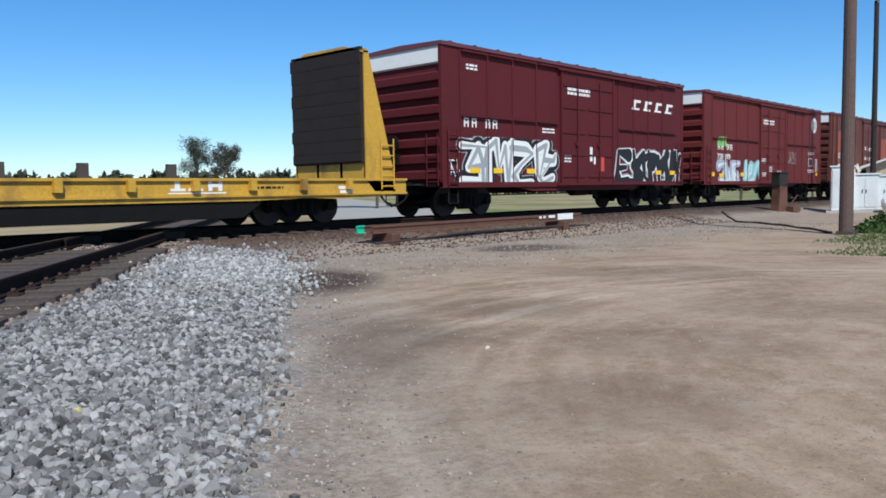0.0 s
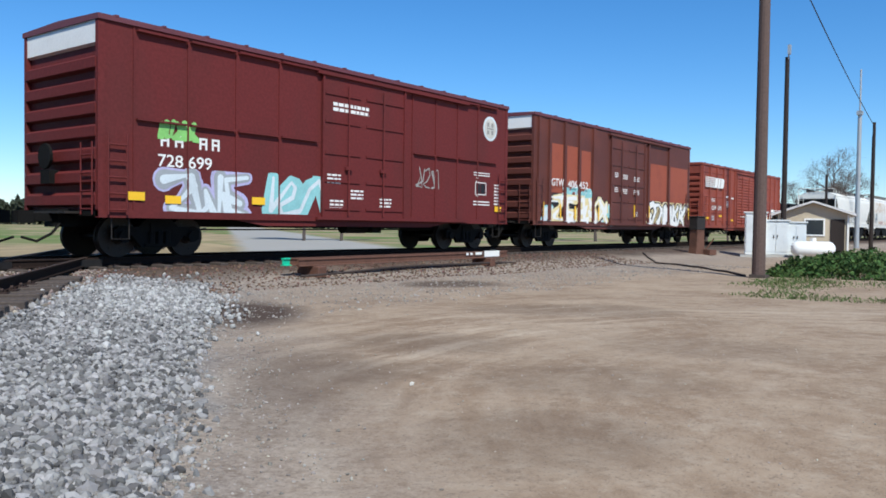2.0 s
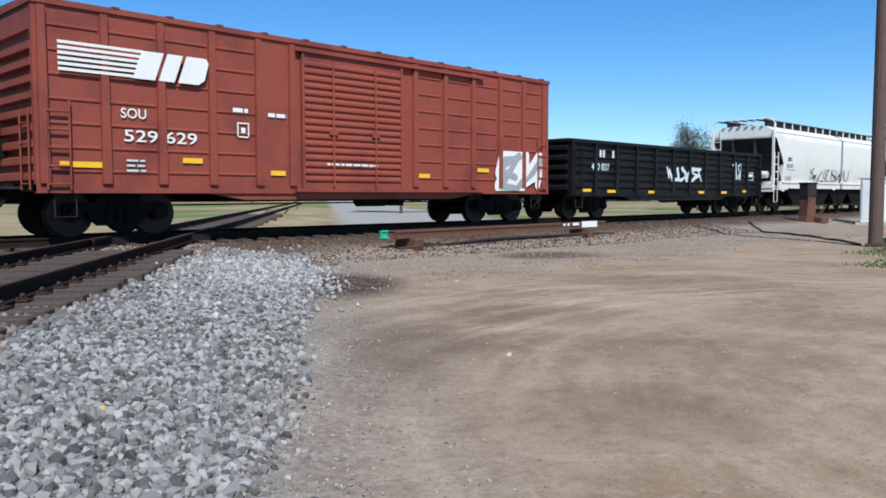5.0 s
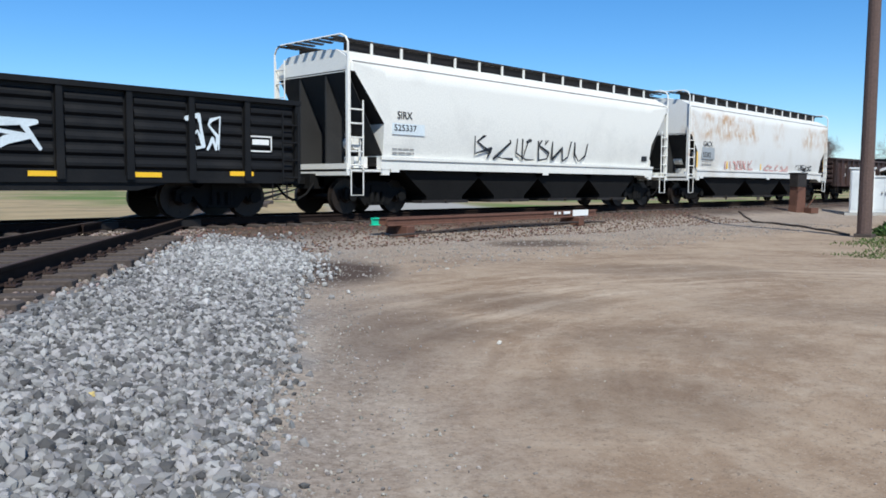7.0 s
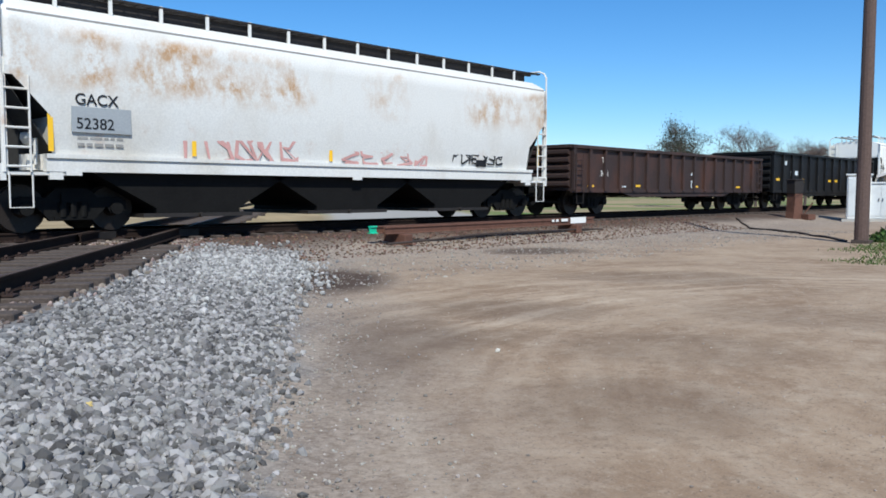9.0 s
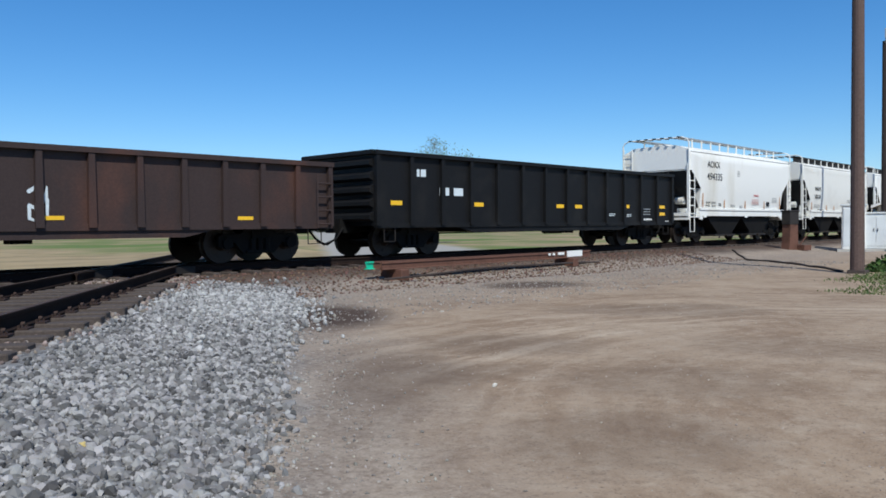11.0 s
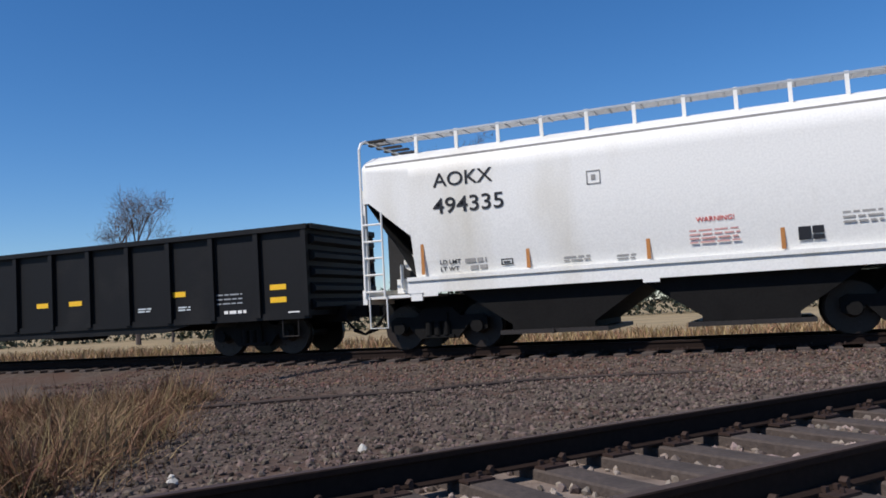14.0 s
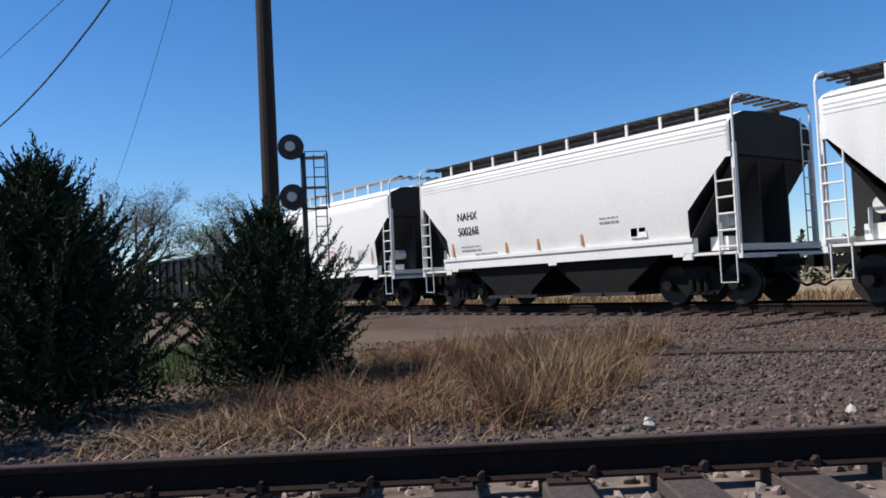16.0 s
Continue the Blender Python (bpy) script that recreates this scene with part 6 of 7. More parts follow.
# ---- gravel, grass and trees ----
ICO_V = []
_g = (1 + 5 ** 0.5) / 2
for _a in (-1, 1):
    for _b in (-_g, _g):
        ICO_V += [(0, _a, _b), (_a, _b, 0), (_b, 0, _a)]


def hull_faces():
    bm = bmesh.new()
    for v in ICO_V:
        bm.verts.new(v)
    bmesh.ops.convex_hull(bm, input=bm.verts[:])
    bm.verts.index_update()
    f = [[v.index for v in face.verts] for face in bm.faces]
    co = [tuple(v.co) for v in bm.verts]
    bm.free()
    return np.array(co) / 1.902, np.array(f)


STONE_V, STONE_F = hull_faces()


def stones(name, label, places, radii, material, seed, sink=0.25):
    """Loose stones in one mesh: places (n, 2), radii (n,)."""
    rng = np.random.default_rng(seed)
    n = len(places)
    z = np.array([ground_z(x, y) for x, y in places])
    jit = 1 + rng.uniform(-0.35, 0.35, (n, len(STONE_V), 3))
    v = STONE_V[None] * jit * rng.uniform(0.6, 1.25, (n, 1, 3))
    a, b = rng.uniform(0, 6.28, n), rng.uniform(-0.7, 0.7, n)
    ca, sa, cb, sb = np.cos(a), np.sin(a), np.cos(b), np.sin(b)
    rz = np.zeros((n, 3, 3))
    rz[:, 0, 0], rz[:, 0, 1], rz[:, 1, 0], rz[:, 1, 1], rz[:, 2, 2] = ca, -sa, sa, ca, 1
    rx = np.zeros((n, 3, 3))
    rx[:, 0, 0], rx[:, 1, 1], rx[:, 1, 2], rx[:, 2, 1], rx[:, 2, 2] = 1, cb, -sb, sb, cb
    v = np.einsum("nij,nkj->nki", rz @ rx, v) * radii[:, None, None]
    v[:, :, 0] += places[:, 0][:, None]
    v[:, :, 1] += places[:, 1][:, None]
    v[:, :, 2] += (z + radii * sink)[:, None]
    f = STONE_F[None] + (np.arange(n) * len(STONE_V))[:, None, None]
    me = mesh_of(name, v.reshape(-1, 3).tolist(), f.reshape(-1, 3).tolist(), material)
    return tagged(new(name, me), label, "gravel", kind="stuff")


def scatter(n, along, across, seed, near=None):
    """Places by distance along and offset across the crossing track; near: crowd towards small distances."""
    rng = np.random.default_rng(seed)
    u = rng.uniform(0, 1, n)
    s = along[0] + (along[1] - along[0]) * (u ** near if near else u)
    o = rng.uniform(across[0], across[1], n) + rng.normal(0, 0.12, n)
    return np.stack([D2[0] * s + N2[0] * o, D2[1] * s + N2[1] * o], 1)


rng = np.random.default_rng(2)
stones("gravel_shoulder", "sharp pale grey crushed stone beside the ties", scatter(36000, (-1.0, 17), (0.30, 2.05), 3, 1.5), 0.012 + 0.027 * rng.uniform(0, 1, 36000) ** 1.7, STONE_GREY, 4)
stones("gravel_behind", "sharp pale grey crushed stone beside the ties", scatter(7000, (-6.0, -1.0), (0.30, 2.05), 33), rng.uniform(0.014, 0.032, 7000), STONE_GREY, 34)
edge = scatter(9000, (0, 16), (0, 0.01), 31, 1.4)
edge += np.array(N2) * (0.55 - np.abs(np.random.default_rng(35).normal(0, 0.5, (9000, 1))))
stones("gravel_edge", "stray grey stones at the edge of the dirt", edge, 0.003 + 0.011 * rng.uniform(0, 1, 9000) ** 2, STONE_EDGE, 32)
belt = rng.uniform((7.5, 8.6), (30, 14.2), (6500, 2))
belt = belt[belt @ np.array(N2) < 1.6]
stones("stone_chips", "small grey and brown stone chips on the dirt by the train's track", belt, 0.005 + 0.020 * rng.uniform(0, 1, len(belt)) ** 2, STONE_EDGE, 36)
heap = np.random.default_rng(8).normal((0, 0), (1.6, 0.5), (1800, 2))
heap = np.stack([7.0 + D2[0] * heap[:, 0] + N2[0] * heap[:, 1], 10.9 + D2[1] * heap[:, 0] + N2[1] * heap[:, 1]], 1)
stones("gravel_heap", "heap of pale crushed stone by the crossing", heap, rng.uniform(0.022, 0.045, 1800), STONE_HEAP, 41, 0.8)
inner = scatter(9500, (-7, 18), (2.3, 5.1), 5)
off = np.abs(np.abs(inner @ np.array(N2) - O2) - 0.7525)
inner = inner[off > 0.12]
stones("gravel_between_ties", "grey and brown stone between the ties", inner, rng.uniform(0.018, 0.038, len(inner)), STONE_MIXED, 6, 0.25)
far_side = np.concatenate([scatter(26000, (-9, 14), (5.0, 11.0), 9), scatter(13000, (-6, 14), (10.5, 17.0), 91)])
far_side = far_side[(far_side[:, 1] < T - 1.6)]
stones("ballast_brown", "grey-brown crushed stone between the two tracks", far_side, 0.010 + 0.024 * rng.uniform(0, 1, len(far_side)) ** 1.6, STONE_BROWN, 10)
rows_x = rng.uniform(-14, 30, 9000)
rows_y = rng.uniform(T - 4.8, T - 1.35, 9000)
main_side = np.stack([rows_x, rows_y], 1)
stones("ballast_main", "rust-brown crushed stone beside the train's track", main_side, rng.uniform(0.014, 0.036, 9000), STONE_RUST, 12)
lot = rng.uniform((0.5, 0.8), (17, 12.5), (2200, 2))
lot = lot[lot @ np.array(N2) < 0.2]
stones("lot_pebbles", "small pale pebbles scattered on the dirt", lot, rng.uniform(0.003, 0.009, len(lot)), STONE_DIRT, 13)
for k, (x, y, r) in enumerate(((5.18, 4.3, 0.035), (-2.98, 6.53, 0.06), (-3.71, 5.18, 0.05), (1.75, 4.3, 0.035), (-3.9, 5.4, 0.03), (2.3, 4.9, 0.03))):
    s = stones("stone", "", np.array([(x, y)]), np.array([r]), STONE_TAN if k == 3 else STONE_PALE, 60 + k)
    tagged(s, "single yellowish stone lying on the gravel" if k == 3 else "single pale stone lying on the gravel", "stone", "loose stones")
    del s["kind"]


def blades(name, label, places, heights, material, seed, width=0.008, lean=0.5, category="grass", base=None):
    rng = np.random.default_rng(seed)
    n = len(places)
    z = np.array([ground_z(x, y) for x, y in places]) - 0.02 if base is None else base
    a = rng.uniform(0, 6.28, n)
    ln = rng.uniform(0.05, lean, n) * heights
    w = width * rng.uniform(0.6, 1.5, n)
    face = rng.uniform(0, 6.28, n)
    p = np.stack([places[:, 0], places[:, 1], z], 1)
    d = np.stack([np.cos(a) * ln, np.sin(a) * ln, heights], 1)
    side = np.stack([np.cos(face) * w, np.sin(face) * w, np.zeros(n)], 1)
    mid = p + d * np.array((0.35, 0.35, 0.6))
    tip = p + d
    v = np.stack([p - side, p + side, mid + side * 0.8, mid - side * 0.8, tip], 1)
    f4 = np.arange(n)[:, None] * 5 + np.array((0, 1, 2, 3))
    f3 = np.arange(n)[:, None] * 5 + np.array((3, 2, 4))
    me = mesh_of(name, v.reshape(-1, 3).tolist(), f4.tolist() + f3.tolist(), material)
    return tagged(new(name, me), label, category, kind="stuff")


def clumps(centres, count, spread, seed):
    rng = np.random.default_rng(seed)
    c = np.array(centres)[rng.integers(0, len(centres), count)]
    return c + rng.normal(0, spread, (count, 2))


rg = np.random.default_rng(17)
band = []
while len(band) < 130:
    o = rg.uniform(6.5, 14.0)
    s = rg.uniform(-2.0, 1.2 + 0.39 * (min(o, 12.6) - 6.6))
    x, y = D2[0] * s + N2[0] * o, D2[1] * s + N2[1] * o
    if y < T - 3.8:
        band.append((x, y))
q = clumps(band, 22000, 0.34, 18)
blades("dry_grass", "matted dry straw-coloured grass in clumps", q, np.random.default_rng(19).uniform(0.03, 0.22, len(q)), BLADE_DRY, 20, 0.0042, 3.4)
band2 = [(x, y) for x, y in band if x * D2[0] + y * D2[1] > -0.8]
q = clumps(band2, 12000, 0.32, 21)
blades("dry_grass_rusty", "rust-brown dead grass stalks", q, np.random.default_rng(22).uniform(0.05, 0.36, len(q)), BLADE_RUST, 23, 0.004, 3.2)


def tussocks(name, label, centres, per, length, material, seed, width=0.0045):
    """Arching blades that spring from many centres and bend over to the ground."""
    rng = np.random.default_rng(seed)
    c = np.repeat(np.array(centres), per, axis=0)
    n = len(c)
    big = np.repeat(rng.uniform(0.55, 1.25, len(centres)), per)
    comb = np.repeat(rng.uniform(0, 6.28, len(centres)), per)
    c = c + rng.normal(0, 0.09, (n, 2)) * big[:, None]
    z = np.array([ground_z(a, b) for a, b in c]) - 0.02
    a = comb + rng.normal(0, 1.3, n)
    ln = length * big * rng.uniform(0.45, 1.2, n)
    stiff = rng.uniform(0.35, 1.0, n)
    rows = []
    for k, w in enumerate((1.0, 0.9, 0.65, 0.12)):
        g = k / 3
        out = ln * (0.25 + 0.75 * (1 - stiff)) * g ** 1.4
        up = ln * (g * (0.55 + 0.45 * stiff) - (1 - stiff) * 0.75 * g ** 2.2)
        p = np.stack([c[:, 0] + np.cos(a) * out, c[:, 1] + np.sin(a) * out, z + np.maximum(up, 0.02)], 1)
        s = np.stack([-np.sin(a + 0.6) * width * w, np.cos(a + 0.6) * width * w, np.zeros(n)], 1)
        rows += [p - s, p + s]
    v = np.stack(rows, 1).reshape(-1, 3)
    base = np.arange(n)[:, None] * 8
    f = np.concatenate([base + np.array(q) for q in ((0, 1, 3, 2), (2, 3, 5, 4), (4, 5, 7, 6))])
    tagged(new(name, mesh_of(name, v.tolist(), f.tolist(), material)), label, "grass", kind="stuff")


near_band = [b for b in band if b[0] * D2[0] + b[1] * D2[1] > 0.5]
extra = [(-6.7, 3.65), (-6.5, 3.9), (-6.2, 5.8), (-6.4, 5.2), (-7.0, 4.6), (-8.7, 9.7), (-8.4, 9.9), (-8.0, 10.6), (-7.6, 8.6), (-7.2, 7.6), (-6.8, 6.9), (-8.0, 8.0), (-7.5, 6.1)]
tussocks("straw_tussocks", "arching tufts of pale bent straw", near_band[1::3] + extra, 120, 0.5, BLADE_DRY, 61)
tussocks("rusty_tussocks", "arching tufts of rust-brown dead grass", near_band + extra, 110, 0.46, BLADE_RUST, 62)
q = clumps([(-5.5, 6.2), (-5.9, 6.6), (-5.2, 5.6), (-6.3, 7.2), (-6.6, 6.9)], 1500, 0.24, 24)
blades("grass_tuft", "pale tall grass tuft standing by the gravel", q, np.random.default_rng(25).uniform(0.12, 0.62, len(q)), BLADE_DRY, 26, 0.004, 1.3)
litter = clumps([(-4.6, 2.2), (-5.2, 2.0), (-4.4, 2.9), (-5.6, 3.4), (-4.2, 3.6), (-6.0, 2.6), (-5.0, 1.3)], 1300, 0.35, 27)
blades("straw_litter", "pale straw lying flat beside the rail", litter, np.random.default_rng(28).uniform(0.03, 0.14, len(litter)), BLADE_DRY, 29, 0.006, 4.5)
q = clumps([(-13.0, 5.6), (-14.2, 5.4), (-12.2, 6.0), (-15.5, 5.9), (-11.2, 4.0)], 2200, 0.6, 30)
blades("green_grass", "fresh green grass behind the junipers", q, np.random.default_rng(31).uniform(0.1, 0.35, len(q)), BLADE_GREEN, 32, 0.01, 0.5)
# field beyond the train and verge by the pole
rf = np.random.default_rng(33)
q = np.stack([rf.uniform(-45, 5, 12000), rf.uniform(T + 5.5, T + 14, 12000)], 1)
blades("field_grass", "tan dry field grass beyond the train", q, rf.uniform(0.15, 0.5, len(q)), BLADE_DRY, 34, 0.018, 0.9)
q = np.stack([rf.uniform(16.5, 33, 30000), rf.uniform(1.5, 7.2, 30000)], 1)
patch = np.sin(q[:, 0] * 1.1 + 0.6 * q[:, 1]) + np.sin(q[:, 1] * 1.9 - 0.4 * q[:, 0]) + rf.normal(0, 0.5, len(q))
q = q[(patch > 0.1) & (q[:, 1] < 7.4 - 0.22 * np.abs(q[:, 0] - 25) + 0.4 * np.sin(q[:, 0] * 1.7))]
blades("verge_grass", "short patchy green grass on the dirt", q, rf.uniform(0.02, 0.09, len(q)), BLADE_GREEN, 35, 0.012, 1.2)


def leaf_cloud(points, size, seed):
    """Small leaf quads at points (n, 3); returns vertex and face lists."""
    rng = np.random.default_rng(seed)
    n = len(points)
    a = rng.normal(0, 1, (n, 3))
    a /= np.linalg.norm(a, axis=1)[:, None]
    b = np.cross(a, rng.normal(0, 1, (n, 3)))
    b /= np.linalg.norm(b, axis=1)[:, None]
    s = size * rng.uniform(0.5, 1.4, (n, 1))
    v = np.stack([points - a * s, points + b * s * 0.5, points + a * s, points - b * s * 0.5], 1)
    f = np.arange(n)[:, None] * 4 + np.array((0, 1, 2, 3))
    return v.reshape(-1, 3).tolist(), f.tolist()


def juniper(x, y, height, width, seed, label):
    """Cedar-like bush: a leader, rising boughs and flat feathery sprays of scale leaves."""
    rnd = random.Random(seed)
    z = ground_z(x, y)
    bush = tagged(new("juniper"), label, "juniper", "junipers by the tracks")
    bush.matrix_basis = pose(x, y, z)
    bm = bmesh.new()
    tube(bm, (0, 0, -0.2), (0.03, 0, height * 0.9), 0.08, 8, 0.01)
    pts, tips = [], []

    def feather(q, way, length):
        """One spray: leaves lie along a short shoot and lean out from it."""
        for k in range(13):
            g = k / 12
            p = q + way * (length * g)
            d = (way + Vector((rnd.gauss(0, 0.45), rnd.gauss(0, 0.45), rnd.gauss(0, 0.45)))).normalized()
            pts.append(p)
            tips.append(p + d * (0.075 - 0.035 * g) * rnd.uniform(0.7, 1.3))

    boughs = 230
    for i in range(boughs):
        f = i / boughs
        h = height * (0.03 + 0.93 * f ** 1.15)
        out = width * 0.5 * (1 - h / height) ** 0.95 * rnd.choice((0.55, 0.8, 0.95, 1.12)) + 0.05
        a = i * 2.39996 + rnd.uniform(-0.3, 0.3)
        p0 = Vector((0, 0, h * 0.9))
        rise = out * rnd.uniform(0.3, 0.75) + 0.08
        p1 = Vector((math.cos(a) * out, math.sin(a) * out, h * 0.9 + rise))
        mid = p0.lerp(p1, 0.55) - Vector((0, 0, rise * 0.35))
        if i % 3 == 0:
            tube(bm, p0, mid, 0.016, 5, 0.008)
        side = Vector((-math.sin(a), math.cos(a), 0))
        n = 8 + int(out * 18)
        for k in range(n):
            g = 0.12 + 0.88 * k / n
            q = p0 * (1 - g) ** 2 + mid * (2 * g * (1 - g)) + p1 * g * g
            d = ((mid - p0) * (1 - g) + (p1 - mid) * g).normalized()
            way = (d + side * rnd.uniform(-0.9, 0.9) * (1.1 - 0.6 * g) + Vector((0, 0, rnd.uniform(0.0, 0.7)))).normalized()
            feather(q, way, rnd.uniform(0.09, 0.2) * (1.15 - 0.35 * g))
        feather(p1, (p1 - mid).normalized() + Vector((0, 0, 0.3)), 0.16)
    for k in range(7):
        feather(Vector((0, 0, height * (0.86 + 0.02 * k))), Vector((rnd.gauss(0, 0.15), rnd.gauss(0, 0.15), 1)).normalized(), 0.14)
    for k in range(8000):
        h = height * rnd.uniform(0.02, 0.8)
        r = width * 0.40 * (1 - h / height) ** 0.8 * rnd.random() ** 0.5
        a = rnd.uniform(0, 6.28)
        q = Vector((r * math.cos(a), r * math.sin(a), h))
        pts.append(q)
        tips.append(q + Vector((rnd.gauss(0, 0.08), rnd.gauss(0, 0.08), rnd.gauss(0.06, 0.06))))
    part("trunk", bm, BARK, bush)
    p, t = np.array(pts), np.array(tips)
    rng = np.random.default_rng(seed)
    side = np.cross(t - p, rng.normal(0, 1, p.shape))
    side *= 0.0085 / np.linalg.norm(side, axis=1)[:, None]
    side[-8000:] *= 1.9
    mid = (p + t) / 2
    v = np.stack([p, mid + side, t, mid - side], 1)
    f = np.arange(len(p))[:, None] * 4 + np.array((0, 1, 2, 3))
    crown = new("crown", mesh_of("crown", v.reshape(-1, 3).tolist(), f.tolist(), JUNIPER))
    crown.parent = bush


juniper(-9.05, 4.85, 2.3, 2.7, 3, "dark green juniper bush with ragged pointed tips")
juniper(-8.6, 2.25, 2.75, 3.1, 4, "tall dark green juniper bush with ragged pointed tips")
# the next two stand out of view, added to cast shade on the ground
juniper(-6.6, -1.1, 4.0, 3.6, 6, "dark green juniper bush out of view, added to shade the grass")
juniper(-8.3, -0.95, 4.2, 3.9, 7, "broad dark green juniper bush out of view, added to shade the grass")


def tree(x, y, height, seed, label, leaf=None, leaf_count=0, leaf_size=0.12, spread=0.55, name="tree", trunk_r=None, scale=1.2):
    """Tapered trunk, limbs that fork, fine twigs and a loose crown."""
    rnd = random.Random(seed)
    t = tagged(new(name), label, "tree")
    t.matrix_basis = pose(x, y, ground_z(x, y))
    limbs, twigs, ends = bmesh.new(), [], []
    height *= scale
    r0 = trunk_r or height * 0.016

    def grow(p, d, length, r, level):
        q = p + d * length
        if level < 3:
            tube(limbs, p, q, r, 6 if level < 2 else 4, r * 0.65)
        else:
            twigs.append((p, q, r))
        if level >= 4:
            ends.append(q)
            return
        for k in range(4 if level else 5):
            f = rnd.uniform(0.45, 1.0) if level else rnd.uniform(0.35, 1.0)
            nd = (d + Vector((rnd.gauss(0, spread), rnd.gauss(0, spread), rnd.gauss(0.12, spread * 0.6)))).normalized()
            grow(p.lerp(q, f), nd, length * rnd.uniform(0.5, 0.75), r * 0.55, level + 1)

    grow(Vector((0, 0, -0.2)), Vector((rnd.gauss(0, 0.04), rnd.gauss(0, 0.04), 1)).normalized(), height * 0.42, r0, 0)
    part("trunk", limbs, BARK, t)
    verts, faces = [], []
    for p, q, r in twigs:
        w = (q - p).cross(Vector((rnd.gauss(0, 1), rnd.gauss(0, 1), rnd.gauss(0, 1)))).normalized() * max(r, height * 0.0022)
        k = len(verts)
        verts += [p - w, p + w, q]
        faces.append((k, k + 1, k + 2))
    tw = new("twigs", mesh_of("twigs", [tuple(v) for v in verts], faces, BARE_TWIG))
    tw.parent = t
    e = np.array([tuple(v) for v in ends])
    rng = np.random.default_rng(seed)
    # fine twigs sweeping up from the branch ends
    k = 5000 if not leaf else 2200
    base = e[rng.integers(0, len(e), k)] + rng.normal(0, height * 0.022, (k, 3))
    way = rng.normal(0, 1, (k, 3)) + np.array((0, 0, 0.7))
    way /= np.linalg.norm(way, axis=1)[:, None]
    tip = base + way * (height * rng.uniform(0.025, 0.075, (k, 1)))
    wide = np.cross(way, rng.normal(0, 1, (k, 3)))
    wide *= height * 0.0011 / np.linalg.norm(wide, axis=1)[:, None]
    v = np.stack([base - wide, base + wide, tip], 1).reshape(-1, 3).tolist()
    spray_twigs = new("twig_spray", mesh_of("twig_spray", v, (np.arange(k)[:, None] * 3 + np.array((0, 1, 2))).tolist(), BARE_TWIG))
    spray_twigs.parent = t
    if leaf:
        leaf_count *= 4
        pts = e[rng.integers(0, len(e), leaf_count)] + rng.normal(0, height * 0.03, (leaf_count, 3))
        v, f = leaf_cloud(pts, leaf_size * 0.5, seed)
        c = new("crown", mesh_of("crown", v, f, leaf))
        c.parent = t


tree(*polar(20.4, 48)[:2], 10.4, 11, "bare grey-brown tree with dense twigs", spread=0.36, scale=1.14)
tree(*polar(42.6, 62)[:2], 9.4, 12, "bare spreading tree beyond the train", scale=1.3)
tree(*polar(40.5, 64)[:2], 7.8, 13, "small bare tree beyond the train", scale=0.9)
tree(*polar(73.6, 58)[:2], 7.4, 14, "bare tree with first pale buds", SPRING_LEAF, 500, 0.10, scale=1.5)
tree(*polar(76.0, 66)[:2], 7.4, 15, "tree with sparse spring leaves", SPRING_LEAF, 900, 0.12, scale=1.5)
tree(*polar(68.3, 50)[:2], 5.0, 16, "young tree with light green leaves", SPRING_LEAF, 1600, 0.11, scale=1.5)
tree(*polar(66.5, 70)[:2], 6.5, 17, "bare tree beyond the gondolas")
tree(*polar(79.5, 62)[:2], 6.2, 18, "tree with sparse spring leaves", SPRING_LEAF, 900, 0.12, scale=1.5)
tree(*polar(-42.6, 75)[:2], 9.0, 19, "leafy spring tree in the field", SPRING_LEAF, 2600, 0.17)
tree(*polar(-45.2, 76)[:2], 9.2, 20, "slender leafy spring tree in the field", SPRING_LEAF, 2200, 0.17)
tree(*polar(-63.2, 92)[:2], 9.6, 21, "tree in young leaf beyond the train", FAR_LEAF, 1800, 0.16)
tree(*polar(-65.6, 95)[:2], 5.6, 22, "low leafy tree beyond the train", SPRING_LEAF, 1400, 0.16)
tree(*polar(-67.6, 96)[:2], 8.8, 23, "thin bare tree beyond the train")
tree(*polar(-70.6, 100)[:2], 8.4, 24, "bare spreading tree beyond the train")
tree(*polar(-72.0, 104)[:2], 7.2, 25, "bare spreading tree beyond the train")
tree(*polar(-78.2, 85)[:2], 8.0, 26, "bare tree behind the building")
tree(*polar(-76.2, 90)[:2], 6.2, 27, "bare tree behind the building")
tree(*polar(-30.4, 210)[:2], 14.5, 28, "wide bare tree on the horizon", FAR_LEAF, 1500, 0.35, 0.6)
tree(*polar(-32.2, 205)[:2], 13.5, 29, "wide bare tree on the horizon", FAR_LEAF, 1500, 0.35, 0.6)
tree(*polar(-35.2, 230)[:2], 8.0, 30, "bare tree on the horizon", FAR_LEAF, 600, 0.35, 0.6)


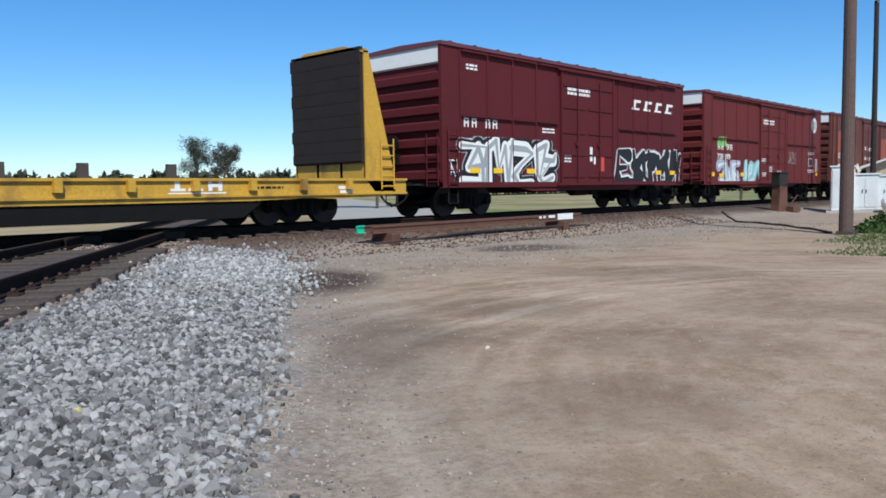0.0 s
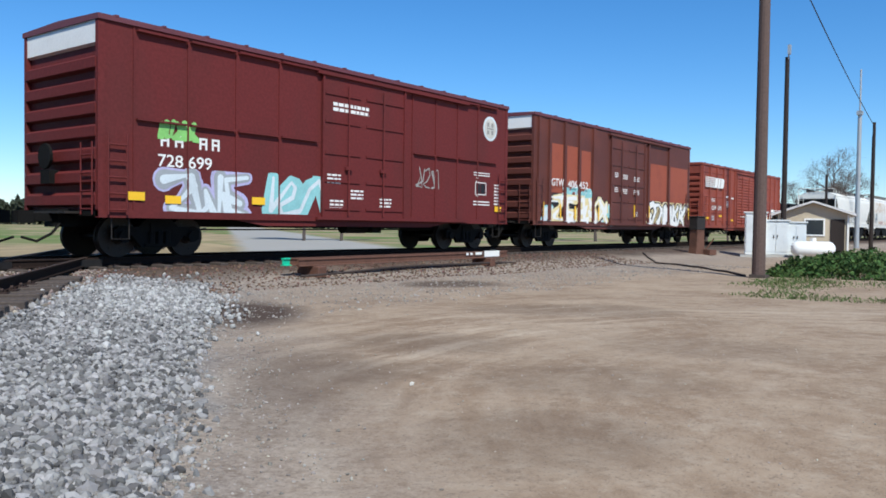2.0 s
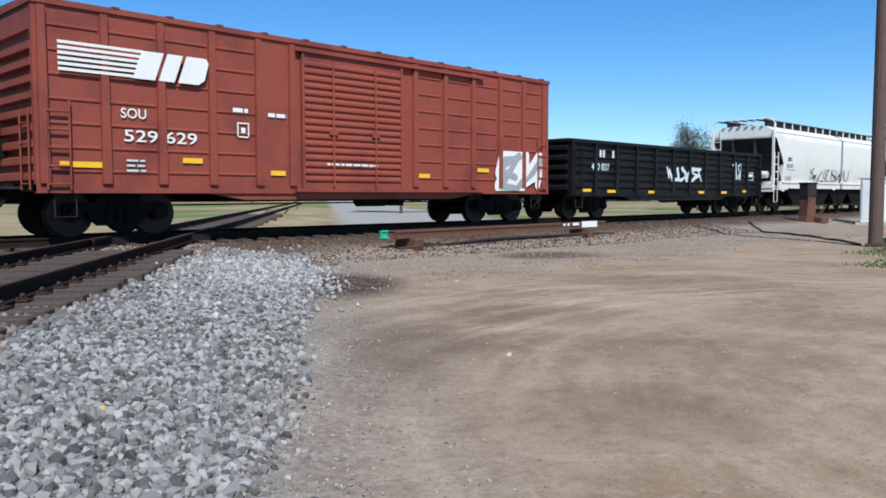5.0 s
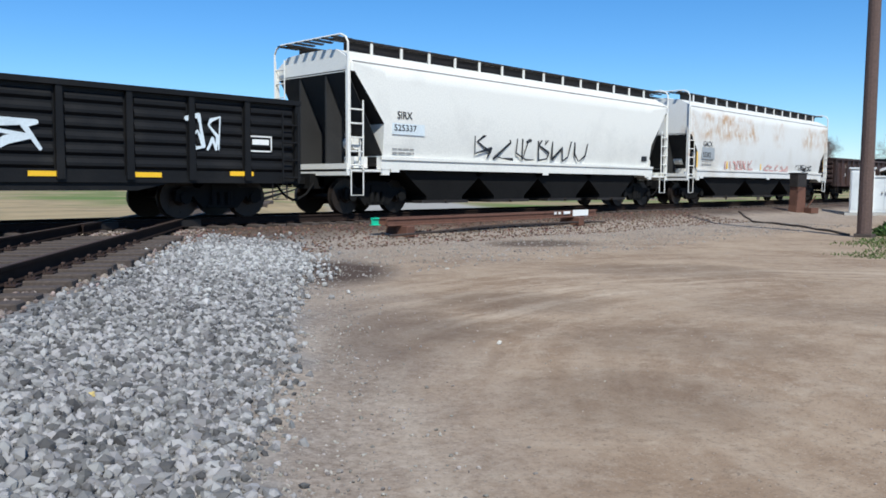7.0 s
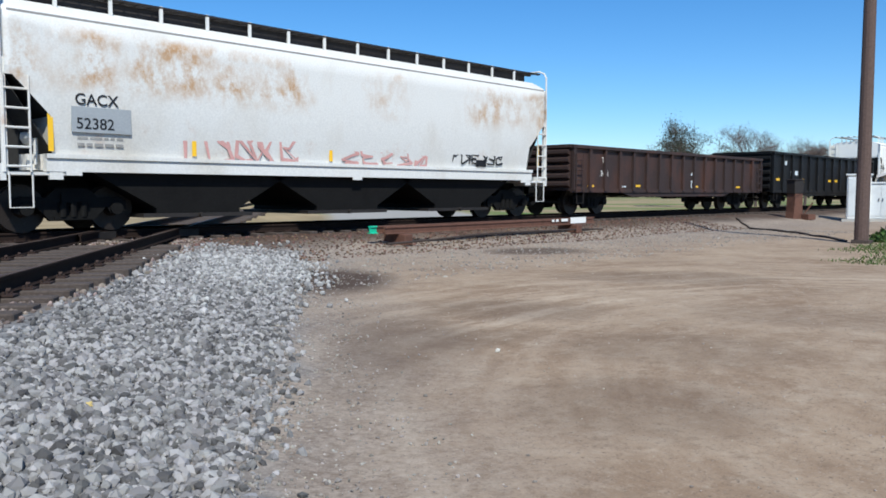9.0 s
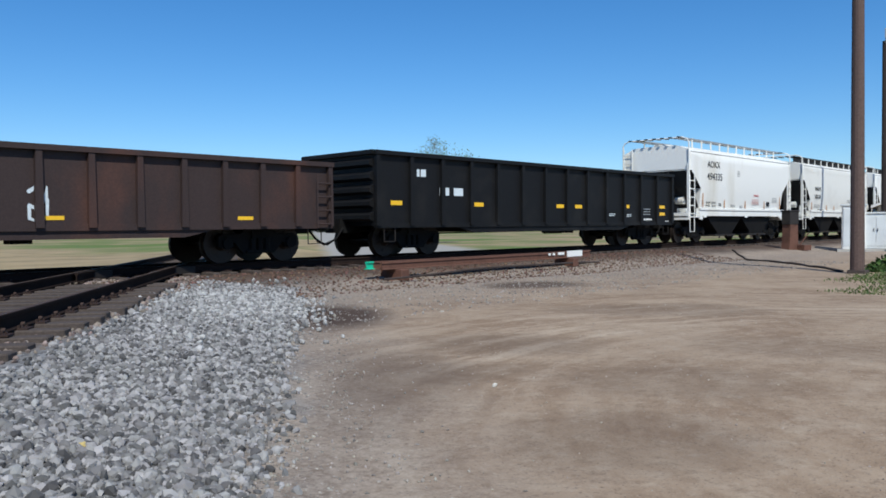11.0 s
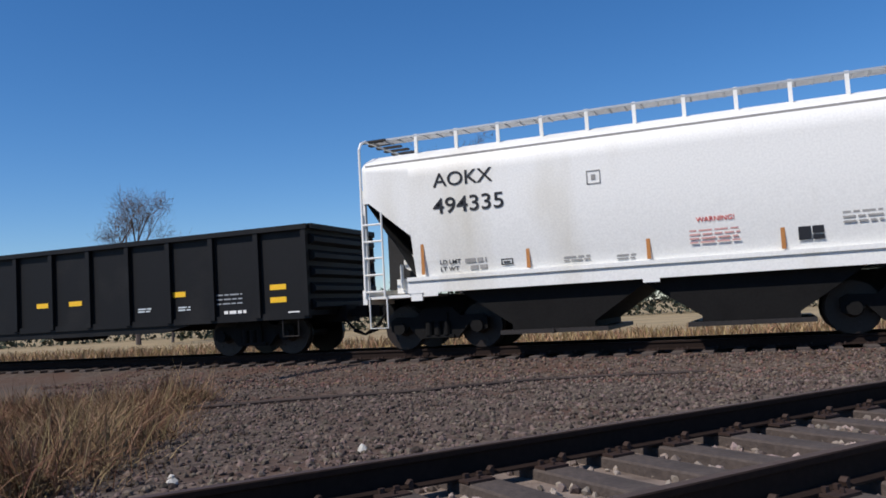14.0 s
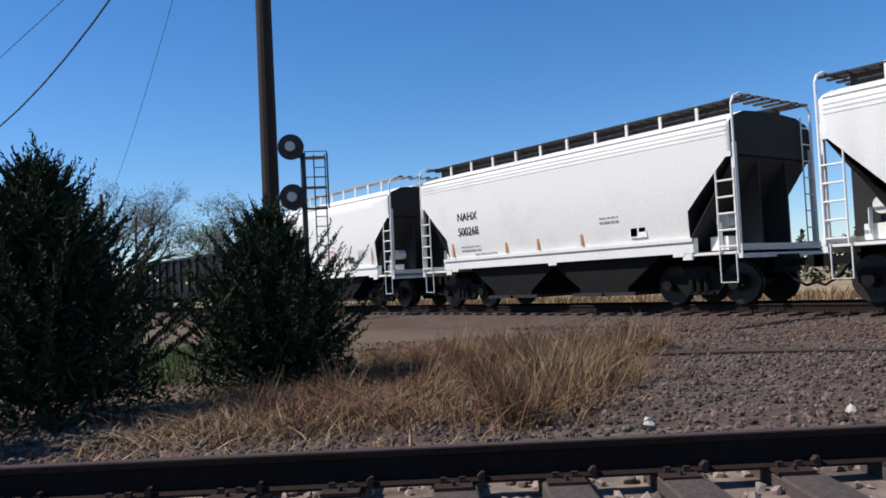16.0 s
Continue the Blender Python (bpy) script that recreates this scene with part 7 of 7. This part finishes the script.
def far_woods(name, label, yaw0, yaw1, dist, height, count, size, material, seed, category="woods"):
    rng = np.random.default_rng(seed)
    yaw = rng.uniform(yaw0, yaw1, count)
    top = height * (0.70 + 0.10 * np.sin(yaw * 2.3 + seed) + 0.08 * np.sin(yaw * 7.9) + 0.08 * np.sin(yaw * 23.0))
    z = rng.uniform(0, 1, count) ** 0.7 * top
    r = np.radians(yaw)
    d = dist + rng.uniform(-6, 6, count)
    pts = np.stack([-d * np.sin(r), d * np.cos(r), z - 0.75], 1)
    v, f = leaf_cloud(pts, size, seed)
    tagged(new(name, mesh_of(name, v, f, material)), label, category, kind="stuff")


far_woods("far_woods", "dark tree line along the horizon", -42, 4, 290, 11.0, 16000, 1.1, FAR_LEAF, 3)
far_woods("hedgerow", "dull green hedgerow beyond the dry field", -6, 40, 72, 4.6, 9000, 0.28, FAR_LEAF, 5)
far_woods("hedgerow_west", "dull green hedgerow along the field", 40, 100, 85, 4.2, 8000, 0.3, FAR_LEAF, 7)
far_woods("far_woods_east", "low distant tree line behind the train", -74, -42, 260, 6.0, 5000, 0.8, FAR_LEAF, 9)


def weeds():
    """Dense green weed bank beside the pole."""
    rng = np.random.default_rng(40)
    n = 9000
    x, y = rng.uniform(24.0, 34.0, n), rng.uniform(3.4, 7.0, n)
    top = 0.75 * (0.7 + 0.3 * np.sin(x * 1.9) * np.cos(y * 2.3)) * np.clip((x - 24.0) / 0.8, 0.1, 1) * np.clip((y - 3.3), 0.3, 1) * np.clip((7.1 - y) * 1.2, 0.2, 1)
    z = np.array([ground_z(a, b) for a, b in zip(x, y)]) + rng.uniform(0, 1, n) ** 0.6 * top
    v, f = leaf_cloud(np.stack([x, y, z], 1), 0.075, 41)
    tagged(new("weeds", mesh_of("weeds", v, f, WEED)), "dense bright green weeds beside the pole", "weeds", kind="stuff")


weeds()


def motions():
    """The train rolls past from right to left; its wheelsets turn."""
    rows = [i * 0.5 for i in range(33)]
    for car, u in TRAIN:
        walk(car, [(t, pose(u - distance(t), T, 0)) for t in rows])
    spin = [i / 20 for i in range(321)]
    for w in SPINNING:
        x, y, z = w.location
        walk(w, [(t, pose(x, y, z, 0, -math.degrees(distance(t) / 0.457), 0)) for t in spin])


motions()
